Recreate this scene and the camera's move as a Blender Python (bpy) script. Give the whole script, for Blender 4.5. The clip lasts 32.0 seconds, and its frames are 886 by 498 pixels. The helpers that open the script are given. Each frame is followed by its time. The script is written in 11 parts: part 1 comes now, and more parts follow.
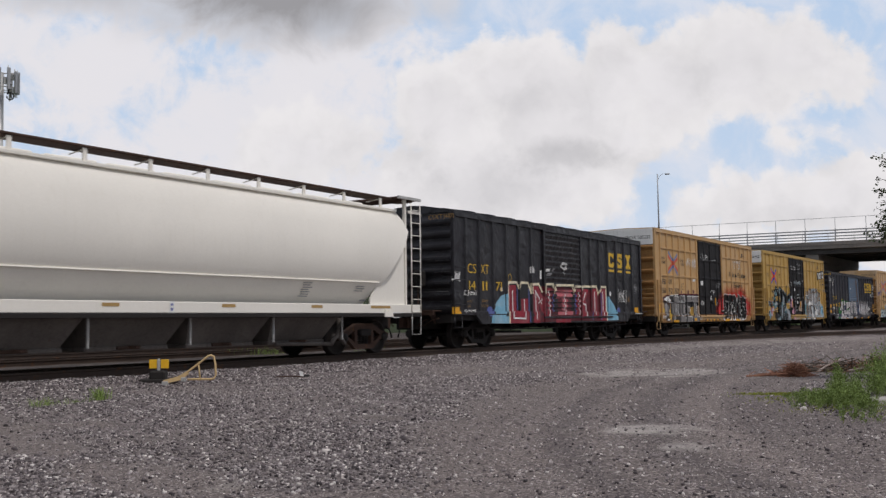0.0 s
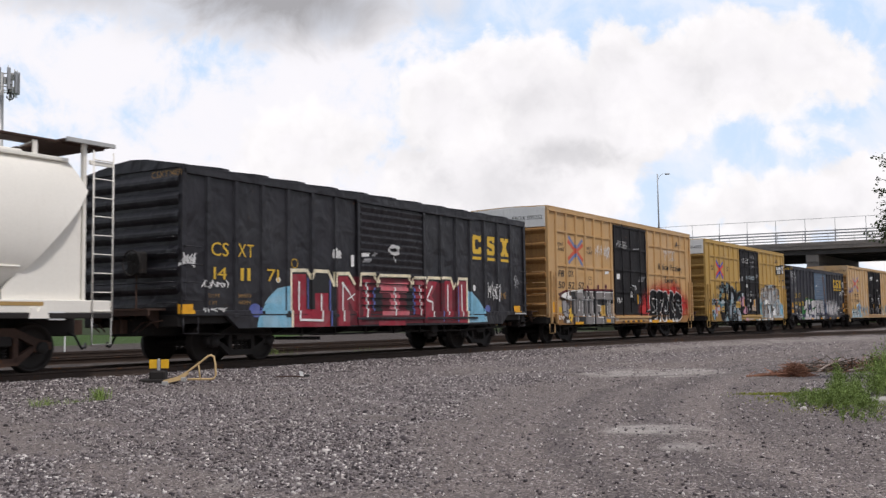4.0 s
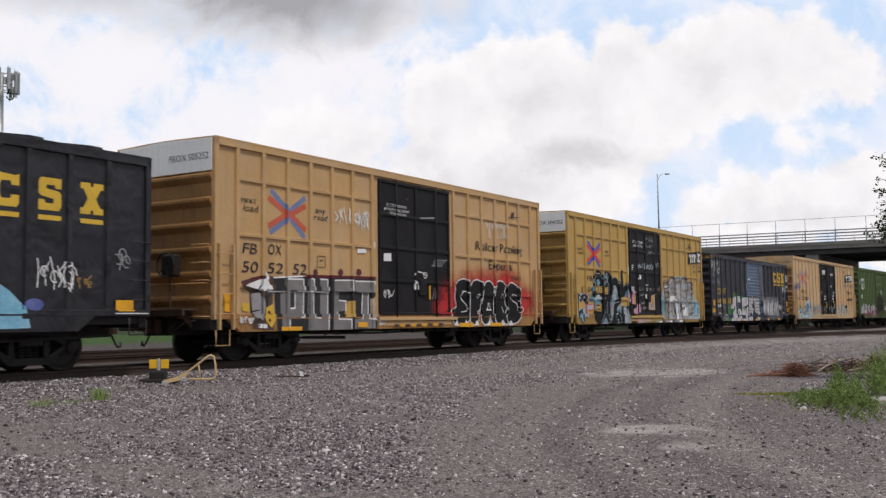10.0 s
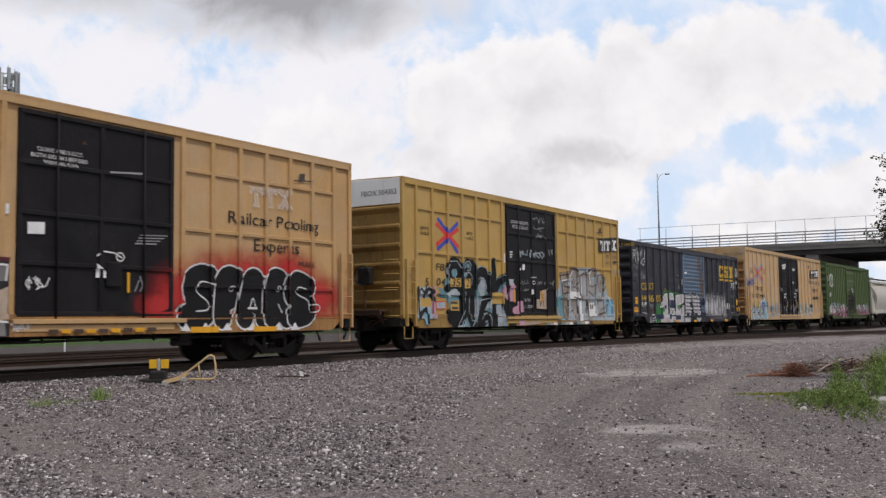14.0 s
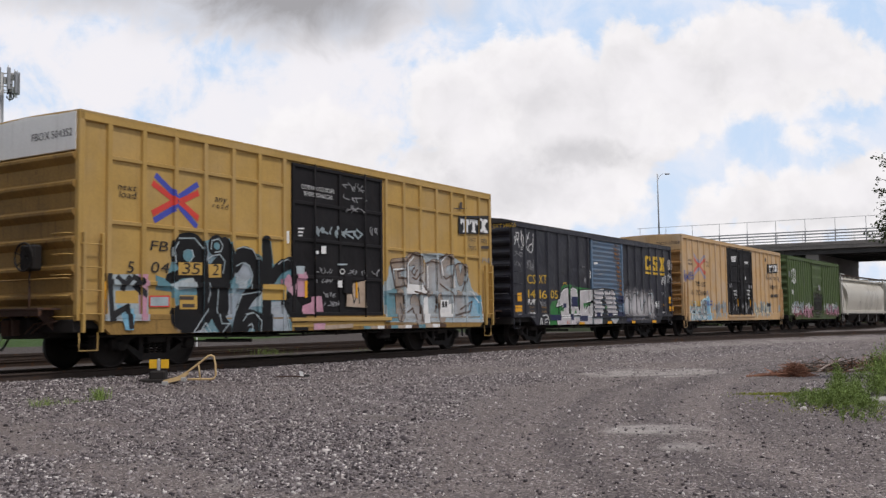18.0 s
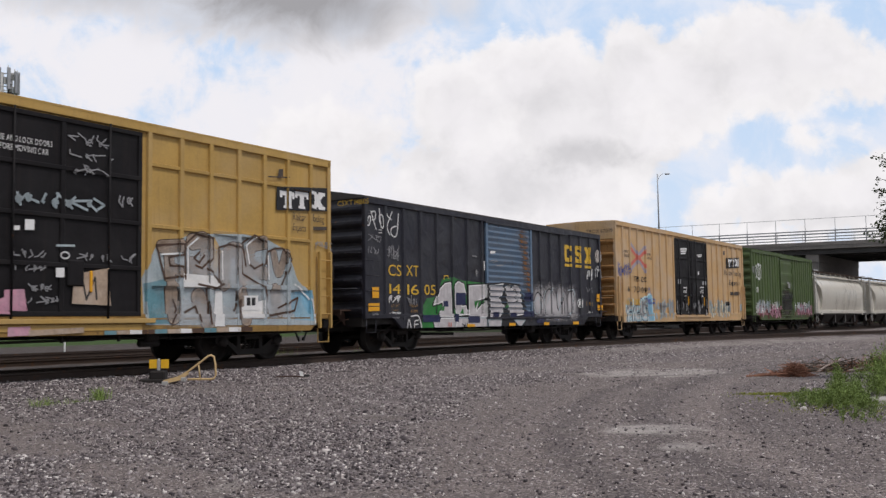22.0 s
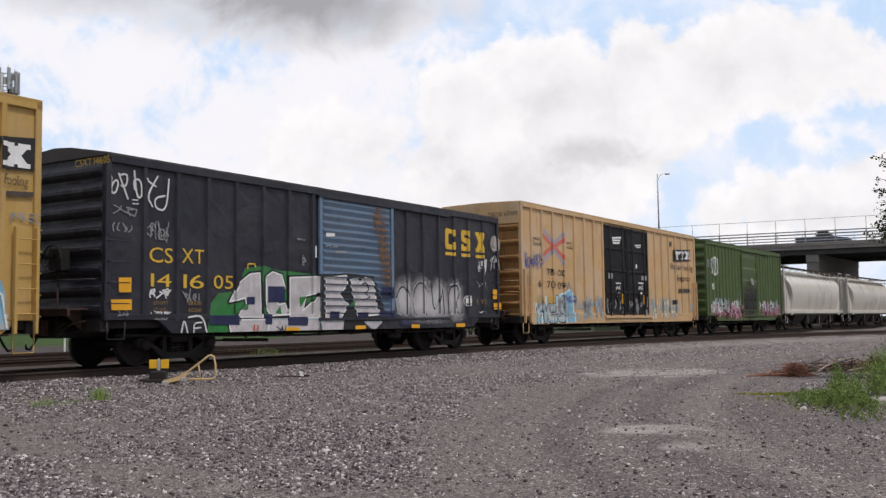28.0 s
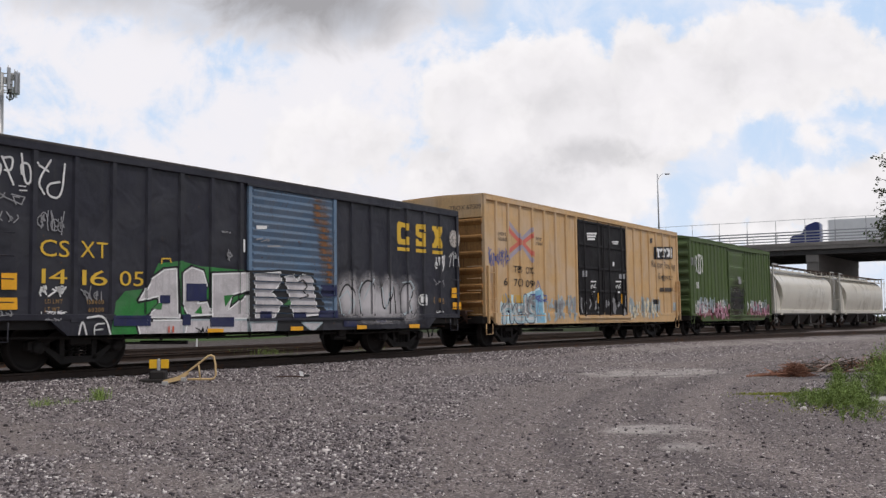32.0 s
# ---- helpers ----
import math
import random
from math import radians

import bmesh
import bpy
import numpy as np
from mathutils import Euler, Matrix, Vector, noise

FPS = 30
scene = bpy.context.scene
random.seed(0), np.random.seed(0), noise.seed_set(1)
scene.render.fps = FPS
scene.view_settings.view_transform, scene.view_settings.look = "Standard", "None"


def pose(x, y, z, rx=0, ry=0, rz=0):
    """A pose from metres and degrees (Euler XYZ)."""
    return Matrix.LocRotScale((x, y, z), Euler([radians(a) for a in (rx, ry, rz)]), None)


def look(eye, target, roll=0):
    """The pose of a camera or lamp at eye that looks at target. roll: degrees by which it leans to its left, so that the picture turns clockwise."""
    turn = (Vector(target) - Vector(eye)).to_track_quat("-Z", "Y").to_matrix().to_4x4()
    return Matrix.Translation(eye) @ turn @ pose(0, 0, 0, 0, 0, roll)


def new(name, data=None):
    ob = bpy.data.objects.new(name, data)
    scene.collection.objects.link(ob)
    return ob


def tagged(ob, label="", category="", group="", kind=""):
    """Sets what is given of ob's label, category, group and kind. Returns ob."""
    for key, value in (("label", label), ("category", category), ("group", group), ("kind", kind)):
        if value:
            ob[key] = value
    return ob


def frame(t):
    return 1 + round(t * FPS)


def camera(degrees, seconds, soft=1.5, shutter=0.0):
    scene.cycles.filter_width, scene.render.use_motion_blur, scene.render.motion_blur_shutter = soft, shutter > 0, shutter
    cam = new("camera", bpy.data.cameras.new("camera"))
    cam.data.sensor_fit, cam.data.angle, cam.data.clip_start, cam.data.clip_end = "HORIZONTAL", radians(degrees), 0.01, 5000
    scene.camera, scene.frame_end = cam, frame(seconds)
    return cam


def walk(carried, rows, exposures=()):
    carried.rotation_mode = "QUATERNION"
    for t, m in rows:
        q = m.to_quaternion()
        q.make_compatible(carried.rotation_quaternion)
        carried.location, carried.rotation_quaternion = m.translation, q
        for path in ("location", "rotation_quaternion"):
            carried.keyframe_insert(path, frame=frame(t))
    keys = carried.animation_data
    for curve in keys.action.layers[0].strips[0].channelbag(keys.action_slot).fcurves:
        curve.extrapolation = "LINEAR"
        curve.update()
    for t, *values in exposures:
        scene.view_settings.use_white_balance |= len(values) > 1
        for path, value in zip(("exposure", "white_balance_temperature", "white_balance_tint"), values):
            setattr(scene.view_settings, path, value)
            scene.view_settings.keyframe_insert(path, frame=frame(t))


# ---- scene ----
import collections
import functools
import itertools
from mathutils import geometry

RZ = 0.30          # railhead above the yard's ground
EYE = (0, 0, 1.148)
TILT = radians(4.2207)
EXPOSURES = [(0.0, -0.18), (1.0, -0.08), (3.0, 0.09), (6.0, 0.16), (9.0, 0.11), (12.0, 0.04), (17.0, 0.03), (21.0, -0.02), (25.0, 0.08), (28.0, 0.10), (30.0, 0.04), (32.0, 0.02)]
cam = camera(48.41, 32.0, soft=1.4, shutter=0.5)
stand = look(EYE, (0, math.cos(TILT) * 50, EYE[2] + math.sin(TILT) * 50), -0.746)
walk(cam, [(0.0, stand), (32.0, stand)], exposures=[(t, e, 6480, 13) for t, e in EXPOSURES])

# ---------------------------------------------------------------- light
SUN_EL, SUN_AZ = 61.0, 132.0          # azimuth from +y towards +x


def node(nt, kind, **sets):
    n = nt.nodes.new(kind)
    for k, v in sets.items():
        if k in n.inputs:
            n.inputs[k].default_value = v
    return n


def math_node(nt, op, a, b=None, c=None, clamp=False):
    n = nt.nodes.new("ShaderNodeMath")
    n.operation, n.use_clamp = op, clamp
    for i, v in enumerate((a, b, c)):
        if v is None:
            continue
        if isinstance(v, (int, float)):
            n.inputs[i].default_value = v
        else:
            nt.links.new(v, n.inputs[i])
    return n.outputs[0]


def mix_colour(nt, fac, a, b, blend="MIX"):
    n = nt.nodes.new("ShaderNodeMix")
    n.data_type, n.blend_type = "RGBA", blend
    for i, v in ((0, fac), (6, a), (7, b)):
        if isinstance(v, (int, float)):
            n.inputs[i].default_value = v
        elif isinstance(v, (tuple, list)):
            n.inputs[i].default_value = (*v[:3], 1)
        else:
            nt.links.new(v, n.inputs[i])
    return n.outputs[2]


def ramp(nt, v, lo, hi, a=0.0, b=1.0, smooth=True):
    n = nt.nodes.new("ShaderNodeMapRange")
    n.interpolation_type = "SMOOTHSTEP" if smooth else "LINEAR"
    nt.links.new(v, n.inputs[0])
    for i, x in enumerate((lo, hi, a, b)):
        n.inputs[i + 1].default_value = x
    return n.outputs[0]


def noise_tex(nt, vec, scale, detail=4.0, rough=0.55, distort=0.0):
    n = nt.nodes.new("ShaderNodeTexNoise")
    n.inputs["Scale"].default_value, n.inputs["Detail"].default_value = scale, detail
    n.inputs["Roughness"].default_value, n.inputs["Distortion"].default_value = rough, distort
    if vec is not None:
        nt.links.new(vec, n.inputs["Vector"])
    return n.outputs["Fac"]


def aim(az, el):
    a, e = radians(az), radians(el)
    return (math.sin(a) * math.cos(e), math.cos(a) * math.cos(e), math.sin(e))


def cloud_sky(nt, way, blue, banks=()):
    """The colour of a summer sky with broken cumulus, for a unit direction. banks: (azimuth, elevation, size, cover, shade)."""
    links = nt.links
    sep = nt.nodes.new("ShaderNodeSeparateXYZ")
    links.new(way, sep.inputs[0])
    up = math_node(nt, "MAXIMUM", sep.outputs[2], 0.0)
    stretch = nt.nodes.new("ShaderNodeVectorMath")
    stretch.operation = "MULTIPLY"
    links.new(way, stretch.inputs[0])
    stretch.inputs[1].default_value = (1.0, 1.0, 1.7)
    warp = nt.nodes.new("ShaderNodeTexNoise")
    warp.inputs["Scale"].default_value, warp.inputs["Detail"].default_value, warp.inputs["Roughness"].default_value = 9.0, 6.0, 0.6
    links.new(way, warp.inputs["Vector"])
    bent = nt.nodes.new("ShaderNodeVectorMath")
    bent.operation = "MULTIPLY_ADD"
    links.new(warp.outputs["Color"], bent.inputs[0])
    bent.inputs[1].default_value = (0.13, 0.13, 0.13)
    links.new(way, bent.inputs[2])
    back = nt.nodes.new("ShaderNodeVectorMath")
    back.operation = "SUBTRACT"
    links.new(bent.outputs[0], back.inputs[0])
    back.inputs[1].default_value = (0.065, 0.065, 0.065)
    big = noise_tex(nt, stretch.outputs[0], 4.6, 8.0, 0.55, 0.3)
    puff = noise_tex(nt, stretch.outputs[0], 15.0, 7.0, 0.58, 0.3)
    tone = noise_tex(nt, stretch.outputs[0], 6.5, 7.0, 0.58, 0.9)
    cover = math_node(nt, "ADD", math_node(nt, "MULTIPLY", big, 0.85), math_node(nt, "MULTIPLY", puff, 0.26))
    cover = math_node(nt, "SUBTRACT", cover, 0.055)
    shade = math_node(nt, "ADD", math_node(nt, "MULTIPLY", tone, 0.75), math_node(nt, "MULTIPLY", puff, 0.25))
    soft = nt.nodes.new("ShaderNodeMix")
    soft.data_type = "VECTOR"
    soft.inputs[0].default_value = 0.3
    links.new(way, soft.inputs[4])
    links.new(back.outputs[0], soft.inputs[5])
    for az, el, size, add, dark in banks:
        dot = nt.nodes.new("ShaderNodeVectorMath")
        dot.operation = "DOT_PRODUCT"
        links.new(back.outputs[0], dot.inputs[0])
        dot.inputs[1].default_value = aim(az, el)
        if add:
            near = ramp(nt, dot.outputs["Value"], math.cos(radians(size * 1.25)), 1.0)
            cover = math_node(nt, "MULTIPLY_ADD", near, add, cover)
        if dark:
            plain = nt.nodes.new("ShaderNodeVectorMath")
            plain.operation = "DOT_PRODUCT"
            links.new(soft.outputs[1], plain.inputs[0])
            plain.inputs[1].default_value = aim(az, el)
            near = ramp(nt, plain.outputs["Value"], math.cos(radians(size * 1.25)), 1.0)
            shade = math_node(nt, "MULTIPLY_ADD", near, dark, shade)
    mask = ramp(nt, cover, 0.35, 0.63)
    bright = mix_colour(nt, ramp(nt, shade, 0.32, 0.70), (0.97, 0.97, 0.965), (0.70, 0.715, 0.745))
    bright = mix_colour(nt, ramp(nt, shade, 0.62, 1.20), bright, (0.39, 0.40, 0.42))
    thin = mix_colour(nt, ramp(nt, puff, 0.35, 0.70), blue, (0.80, 0.88, 0.98))
    return mix_colour(nt, mask, thin, bright)


def cloud_bank(nt, way, blue, puffs, haze, shades, gloom):
    """Cumulus before a blue sky: thin haze, crisp heaps, a grey ceiling. Lists of (across, up, half width, half height) in hundredths of the distance; shades and gloom with a depth."""
    links = nt.links
    sep = nt.nodes.new("ShaderNodeSeparateXYZ")
    links.new(way, sep.inputs[0])
    flat = nt.nodes.new("ShaderNodeCombineXYZ")
    ahead = math_node(nt, "MAXIMUM", sep.outputs[1], 0.05)
    links.new(math_node(nt, "MULTIPLY", math_node(nt, "DIVIDE", sep.outputs[0], ahead), 100.0), flat.inputs[0])
    links.new(math_node(nt, "MULTIPLY", math_node(nt, "DIVIDE", sep.outputs[2], ahead), 100.0), flat.inputs[1])

    def bend(src, scale, amount, detail):
        n = nt.nodes.new("ShaderNodeTexNoise")
        n.inputs["Scale"].default_value, n.inputs["Detail"].default_value, n.inputs["Roughness"].default_value = scale, detail, 0.6
        links.new(src, n.inputs["Vector"])
        m = nt.nodes.new("ShaderNodeVectorMath")
        m.operation = "MULTIPLY_ADD"
        links.new(n.outputs["Color"], m.inputs[0])
        m.inputs[1].default_value = (amount, amount, 0)
        links.new(src, m.inputs[2])
        k = nt.nodes.new("ShaderNodeVectorMath")
        k.operation = "SUBTRACT"
        links.new(m.outputs[0], k.inputs[0])
        k.inputs[1].default_value = (amount / 2, amount / 2, 0)
        return k.outputs[0]

    def blob(src, cx, cz, rx, rz):
        m = nt.nodes.new("ShaderNodeVectorMath")
        m.operation = "MULTIPLY_ADD"
        links.new(src, m.inputs[0])
        m.inputs[1].default_value = (1 / rx, 1 / rz, 0)
        m.inputs[2].default_value = (-cx / rx, -cz / rz, 0)
        d = nt.nodes.new("ShaderNodeVectorMath")
        d.operation = "LENGTH"
        links.new(m.outputs[0], d.inputs[0])
        return math_node(nt, "SUBTRACT", 1.0, d.outputs["Value"])

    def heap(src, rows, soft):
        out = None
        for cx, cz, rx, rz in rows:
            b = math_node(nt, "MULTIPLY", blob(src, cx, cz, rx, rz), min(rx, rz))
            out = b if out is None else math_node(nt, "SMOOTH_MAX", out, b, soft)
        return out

    def lumps(src, scale):
        n = nt.nodes.new("ShaderNodeTexVoronoi")
        n.feature = "SMOOTH_F1"
        n.inputs["Scale"].default_value, n.inputs["Smoothness"].default_value = scale, 0.5
        links.new(src, n.inputs["Vector"])
        return math_node(nt, "SUBTRACT", 0.5, n.outputs["Distance"])
    base = flat.outputs[0]
    warped = bend(base, 0.16, 3.2, 3.0)
    ragged = bend(warped, 0.7, 1.3, 6.0)
    fine = noise_tex(nt, base, 0.55, 9.0, 0.62, 0.3)
    wisp = noise_tex(nt, base, 0.13, 8.0, 0.60, 0.5)
    billow = math_node(nt, "ADD", math_node(nt, "MULTIPLY", lumps(ragged, 0.22), 2.6), math_node(nt, "MULTIPLY", lumps(ragged, 0.6), 1.2))
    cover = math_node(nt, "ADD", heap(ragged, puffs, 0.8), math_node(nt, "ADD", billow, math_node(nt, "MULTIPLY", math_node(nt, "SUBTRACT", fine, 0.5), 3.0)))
    cover = math_node(nt, "ADD", cover, math_node(nt, "MULTIPLY", math_node(nt, "SUBTRACT", wisp, 0.5), 3.0))
    mask = ramp(nt, cover, -0.8, 1.1)
    veil = math_node(nt, "ADD", heap(warped, haze, 2.0), math_node(nt, "MULTIPLY", math_node(nt, "SUBTRACT", wisp, 0.5), 17.0))
    veil = ramp(nt, math_node(nt, "ADD", veil, math_node(nt, "MULTIPLY", math_node(nt, "SUBTRACT", fine, 0.5), 7.0)), -2.8, 3.0)
    thin = mix_colour(nt, math_node(nt, "MULTIPLY", ramp(nt, wisp, 0.33, 0.64), 0.75), blue, (0.86, 0.89, 0.95))
    thin = mix_colour(nt, math_node(nt, "MULTIPLY", veil, 0.92), thin, (0.92, 0.91, 0.925))
    # grey of the heaps: hollows between the lumps, and the undersides
    dark = math_node(nt, "MULTIPLY", ramp(nt, billow, 0.7, -0.9), 0.08)
    dark = math_node(nt, "MULTIPLY_ADD", ramp(nt, noise_tex(nt, warped, 0.20, 8.0, 0.60), 0.42, 0.72), 0.09, dark)
    for cx, cz, rx, rz, deep in shades:
        b = math_node(nt, "ADD", blob(warped, cx, cz, rx, rz), math_node(nt, "MULTIPLY", math_node(nt, "SUBTRACT", fine, 0.5), 0.8))
        dark = math_node(nt, "MULTIPLY_ADD", ramp(nt, b, -0.1, 0.9), deep, dark)
    rim = ramp(nt, cover, 4.2, 0.8)
    white = mix_colour(nt, rim, (0.925, 0.915, 0.92), (0.97, 0.96, 0.955))
    white = mix_colour(nt, ramp(nt, dark, 0.0, 0.8, smooth=False), white, (0.40, 0.405, 0.42))
    col = mix_colour(nt, mask, thin, white)
    roof = None
    for cx, cz, rx, rz, deep in gloom:
        b = math_node(nt, "MULTIPLY", ramp(nt, math_node(nt, "ADD", blob(warped, cx, cz, rx, rz), math_node(nt, "MULTIPLY", math_node(nt, "SUBTRACT", wisp, 0.5), 0.9)), -0.05, 1.0), deep)
        roof = b if roof is None else math_node(nt, "ADD", roof, b)
    edge = mix_colour(nt, ramp(nt, roof, 0.0, 0.25), col, mix_colour(nt, 0.75, col, (0.84, 0.84, 0.86)))
    return mix_colour(nt, ramp(nt, roof, 0.0, 1.05, 0.0, 0.95, False), edge, (0.36, 0.36, 0.37))


world = bpy.data.worlds.new("sky")
scene.world = world
world.use_nodes = True
wn = world.node_tree
wn.nodes.clear()
wgeo = wn.nodes.new("ShaderNodeTexCoord")
wsky = wn.nodes.new("ShaderNodeTexSky")
wsky.sky_type, wsky.sun_disc = "NISHITA", False
wsky.sun_elevation, wsky.sun_rotation = radians(SUN_EL), radians(SUN_AZ)
wscale = mix_colour(wn, 1.0, wsky.outputs[0], (0.11, 0.11, 0.11), "MULTIPLY")
wcol = cloud_sky(wn, wgeo.outputs["Generated"], wscale)
wbg = node(wn, "ShaderNodeBackground", Strength=0.72)
wout = wn.nodes.new("ShaderNodeOutputWorld")
wn.links.new(wcol, wbg.inputs[0])
wn.links.new(wbg.outputs[0], wout.inputs[0])

sun = new("sun", bpy.data.lights.new("sun", "SUN"))
sun.data.energy, sun.data.angle, sun.data.color = 1.9, radians(6), (1.0, 0.955, 0.90)
sun.matrix_world = look((0, 0, 60), tuple(Vector((0, 0, 60)) - Vector(aim(SUN_AZ, SUN_EL)) * 10))

# ---------------------------------------------------------------- materials


def surface(name, base, rough=0.6, metal=0.0, var=0.18, big=0.9, fine=22.0, streak=0.0, streak_col=(0.05, 0.035, 0.025),
            rust=0.0, rust_col=(0.10, 0.045, 0.02), fade=0.0, bump=0.015, spec=0.4, island=0.0, each=0.0, wave=0.0, skew=1.0):
    """A procedural surface: base colour with grain, stains, run-down streaks, rust and chalked patches."""
    m = bpy.data.materials.new(name)
    m.use_nodes = True
    nt = m.node_tree
    bsdf = nt.nodes["Principled BSDF"]
    tc = nt.nodes.new("ShaderNodeTexCoord")
    info = nt.nodes.new("ShaderNodeObjectInfo")
    shift = nt.nodes.new("ShaderNodeVectorMath")
    shift.operation = "ADD"
    nt.links.new(tc.outputs["Object"], shift.inputs[0])
    nt.links.new(math_node(nt, "MULTIPLY", info.outputs["Random"], 37.0), shift.inputs[1])
    vec = shift.outputs[0]
    a = noise_tex(nt, vec, big, 5.0, 0.6, 0.4)
    b = noise_tex(nt, vec, fine, 4.0, 0.6)
    mixv = math_node(nt, "ADD", math_node(nt, "MULTIPLY", a, 0.6), math_node(nt, "MULTIPLY", b, 0.4))
    lo = tuple(c * (1 - var) for c in base)
    hi = tuple(min(1.0, c * (1 + var * 0.8)) for c in base)
    col = mix_colour(nt, ramp(nt, mixv, 0.3, 0.7), lo, hi)
    if fade:
        c = noise_tex(nt, vec, big * 0.7, 3.0, 0.5, 0.8)
        grey = sum(base) / 3
        pale = tuple(0.55 * x + 0.45 * min(1, grey * 1.35 + 0.04) for x in base)
        col = mix_colour(nt, math_node(nt, "MULTIPLY", ramp(nt, c, 0.42, 0.68), fade), col, pale)
    if streak:
        mp = nt.nodes.new("ShaderNodeMapping")
        mp.inputs["Scale"].default_value = (5.0, 5.0, 0.28)
        nt.links.new(vec, mp.inputs[0])
        s = noise_tex(nt, mp.outputs[0], 2.2, 5.0, 0.65, 0.2)
        col = mix_colour(nt, math_node(nt, "MULTIPLY", ramp(nt, s, 0.50, 0.78), streak), col, streak_col)
    if rust:
        r = noise_tex(nt, vec, 3.1, 8.0, 0.68, 0.5)
        col = mix_colour(nt, ramp(nt, r, 0.70 - 0.22 * rust, 0.74 - 0.2 * rust), col, rust_col)
    if island:
        g = nt.nodes.new("ShaderNodeNewGeometry")
        lot = math_node(nt, "POWER", g.outputs["Random Per Island"], skew)
        col = mix_colour(nt, 1.0, col, mix_colour(nt, lot, (1 - island,) * 3, (1 + island * skew,) * 3), "MULTIPLY")
    if each:
        col = mix_colour(nt, 1.0, col, mix_colour(nt, info.outputs["Random"], (1 - each,) * 3, (1 + each,) * 3), "MULTIPLY")
    nt.links.new(col, bsdf.inputs["Base Color"])
    bsdf.inputs["Metallic"].default_value = metal
    bsdf.inputs["Specular IOR Level"].default_value = spec
    nt.links.new(ramp(nt, mixv, 0.3, 0.7, max(0.05, rough - 0.1), min(1.0, rough + 0.1)), bsdf.inputs["Roughness"])
    if bump:
        bp = nt.nodes.new("ShaderNodeBump")
        bp.inputs["Strength"].default_value, bp.inputs["Distance"].default_value = 0.6, bump
        nt.links.new(mixv, bp.inputs["Height"])
        if wave:
            wv = noise_tex(nt, vec, 1.7, 2.0, 0.5, 0.4)
            b2 = nt.nodes.new("ShaderNodeBump")
            b2.inputs["Strength"].default_value, b2.inputs["Distance"].default_value = 1.0, wave
            nt.links.new(wv, b2.inputs["Height"])
            nt.links.new(bp.outputs[0], b2.inputs["Normal"])
            nt.links.new(b2.outputs[0], bsdf.inputs["Normal"])
        else:
            nt.links.new(bp.outputs[0], bsdf.inputs["Normal"])
    return m


M = {}
M["door_black"] = surface("door_black", (0.0125, 0.0112, 0.0125), 0.55, var=0.35, spec=0.17, wave=0.03, streak=0.3, streak_col=(0.035, 0.026, 0.022), fade=0.3, rust=0.15, bump=0.01)
M["black_paint"] = surface("black_paint", (0.0155, 0.0145, 0.0190), 0.44, var=0.35, spec=0.45, wave=0.09, streak=0.25, streak_col=(0.035, 0.033, 0.032), fade=0.3, rust=0.12, bump=0.01)
M["navy_paint"] = surface("navy_paint", (0.0180, 0.0180, 0.0275), 0.46, var=0.35, spec=0.42, wave=0.06, streak=0.3, streak_col=(0.04, 0.037, 0.036), fade=0.5, rust=0.15, bump=0.01)
M["blue_door"] = surface("blue_door", (0.12, 0.19, 0.28), 0.55, var=0.25, streak=0.45, streak_col=(0.13, 0.08, 0.04), fade=0.5, rust=0.35, bump=0.01)
M["yellow_body"] = surface("yellow_body", (0.52, 0.322, 0.140), 0.6, var=0.13, streak=0.20, streak_col=(0.24, 0.12, 0.05), wave=0.02, fade=0.25, bump=0.008)
M["mustard_body"] = surface("mustard_body", (0.48, 0.305, 0.088), 0.6, var=0.14, streak=0.24, streak_col=(0.20, 0.11, 0.045), wave=0.02, fade=0.2, bump=0.008)
M["faded_body"] = surface("faded_body", (0.57, 0.37, 0.18), 0.6, var=0.15, streak=0.55, streak_col=(0.26, 0.15, 0.075), fade=0.5, bump=0.008)
# Dirty ochre for ends and sills; the car gaps' shade darkens the tone too.
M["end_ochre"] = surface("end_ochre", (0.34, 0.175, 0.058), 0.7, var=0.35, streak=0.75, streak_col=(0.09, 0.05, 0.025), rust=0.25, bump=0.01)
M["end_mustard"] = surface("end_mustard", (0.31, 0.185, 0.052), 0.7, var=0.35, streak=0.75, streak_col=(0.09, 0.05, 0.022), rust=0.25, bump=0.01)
M["white_panel"] = surface("white_panel", (0.84, 0.84, 0.82), 0.5, var=0.08, streak=0.3, streak_col=(0.4, 0.38, 0.34))
M["green_body"] = surface("green_body", (0.070, 0.110, 0.032), 0.6, var=0.25, streak=0.3, streak_col=(0.05, 0.06, 0.03), fade=0.35, rust=0.1)
M["hopper_white"] = surface("hopper_white", (0.86, 0.83, 0.76), 0.42, var=0.05, big=0.35, streak=0.10, streak_col=(0.52, 0.46, 0.34), bump=0.004)
M["hopper_grey"] = surface("hopper_grey", (0.60, 0.57, 0.50), 0.32, var=0.10, big=0.4, streak=0.45, streak_col=(0.28, 0.24, 0.18), bump=0.004)
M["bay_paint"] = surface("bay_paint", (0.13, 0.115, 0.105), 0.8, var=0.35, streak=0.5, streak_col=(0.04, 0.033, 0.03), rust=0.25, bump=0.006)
M["roof_dust"] = surface("roof_dust", (0.075, 0.068, 0.066), 0.8, var=0.3, rust=0.15)
M["galvanised"] = surface("galvanised", (0.48, 0.48, 0.47), 0.5, 0.3, var=0.15, rust=0.2)
M["rusty_steel"] = surface("rusty_steel", (0.065, 0.036, 0.026), 0.8, var=0.35, rust=0.5, bump=0.01)
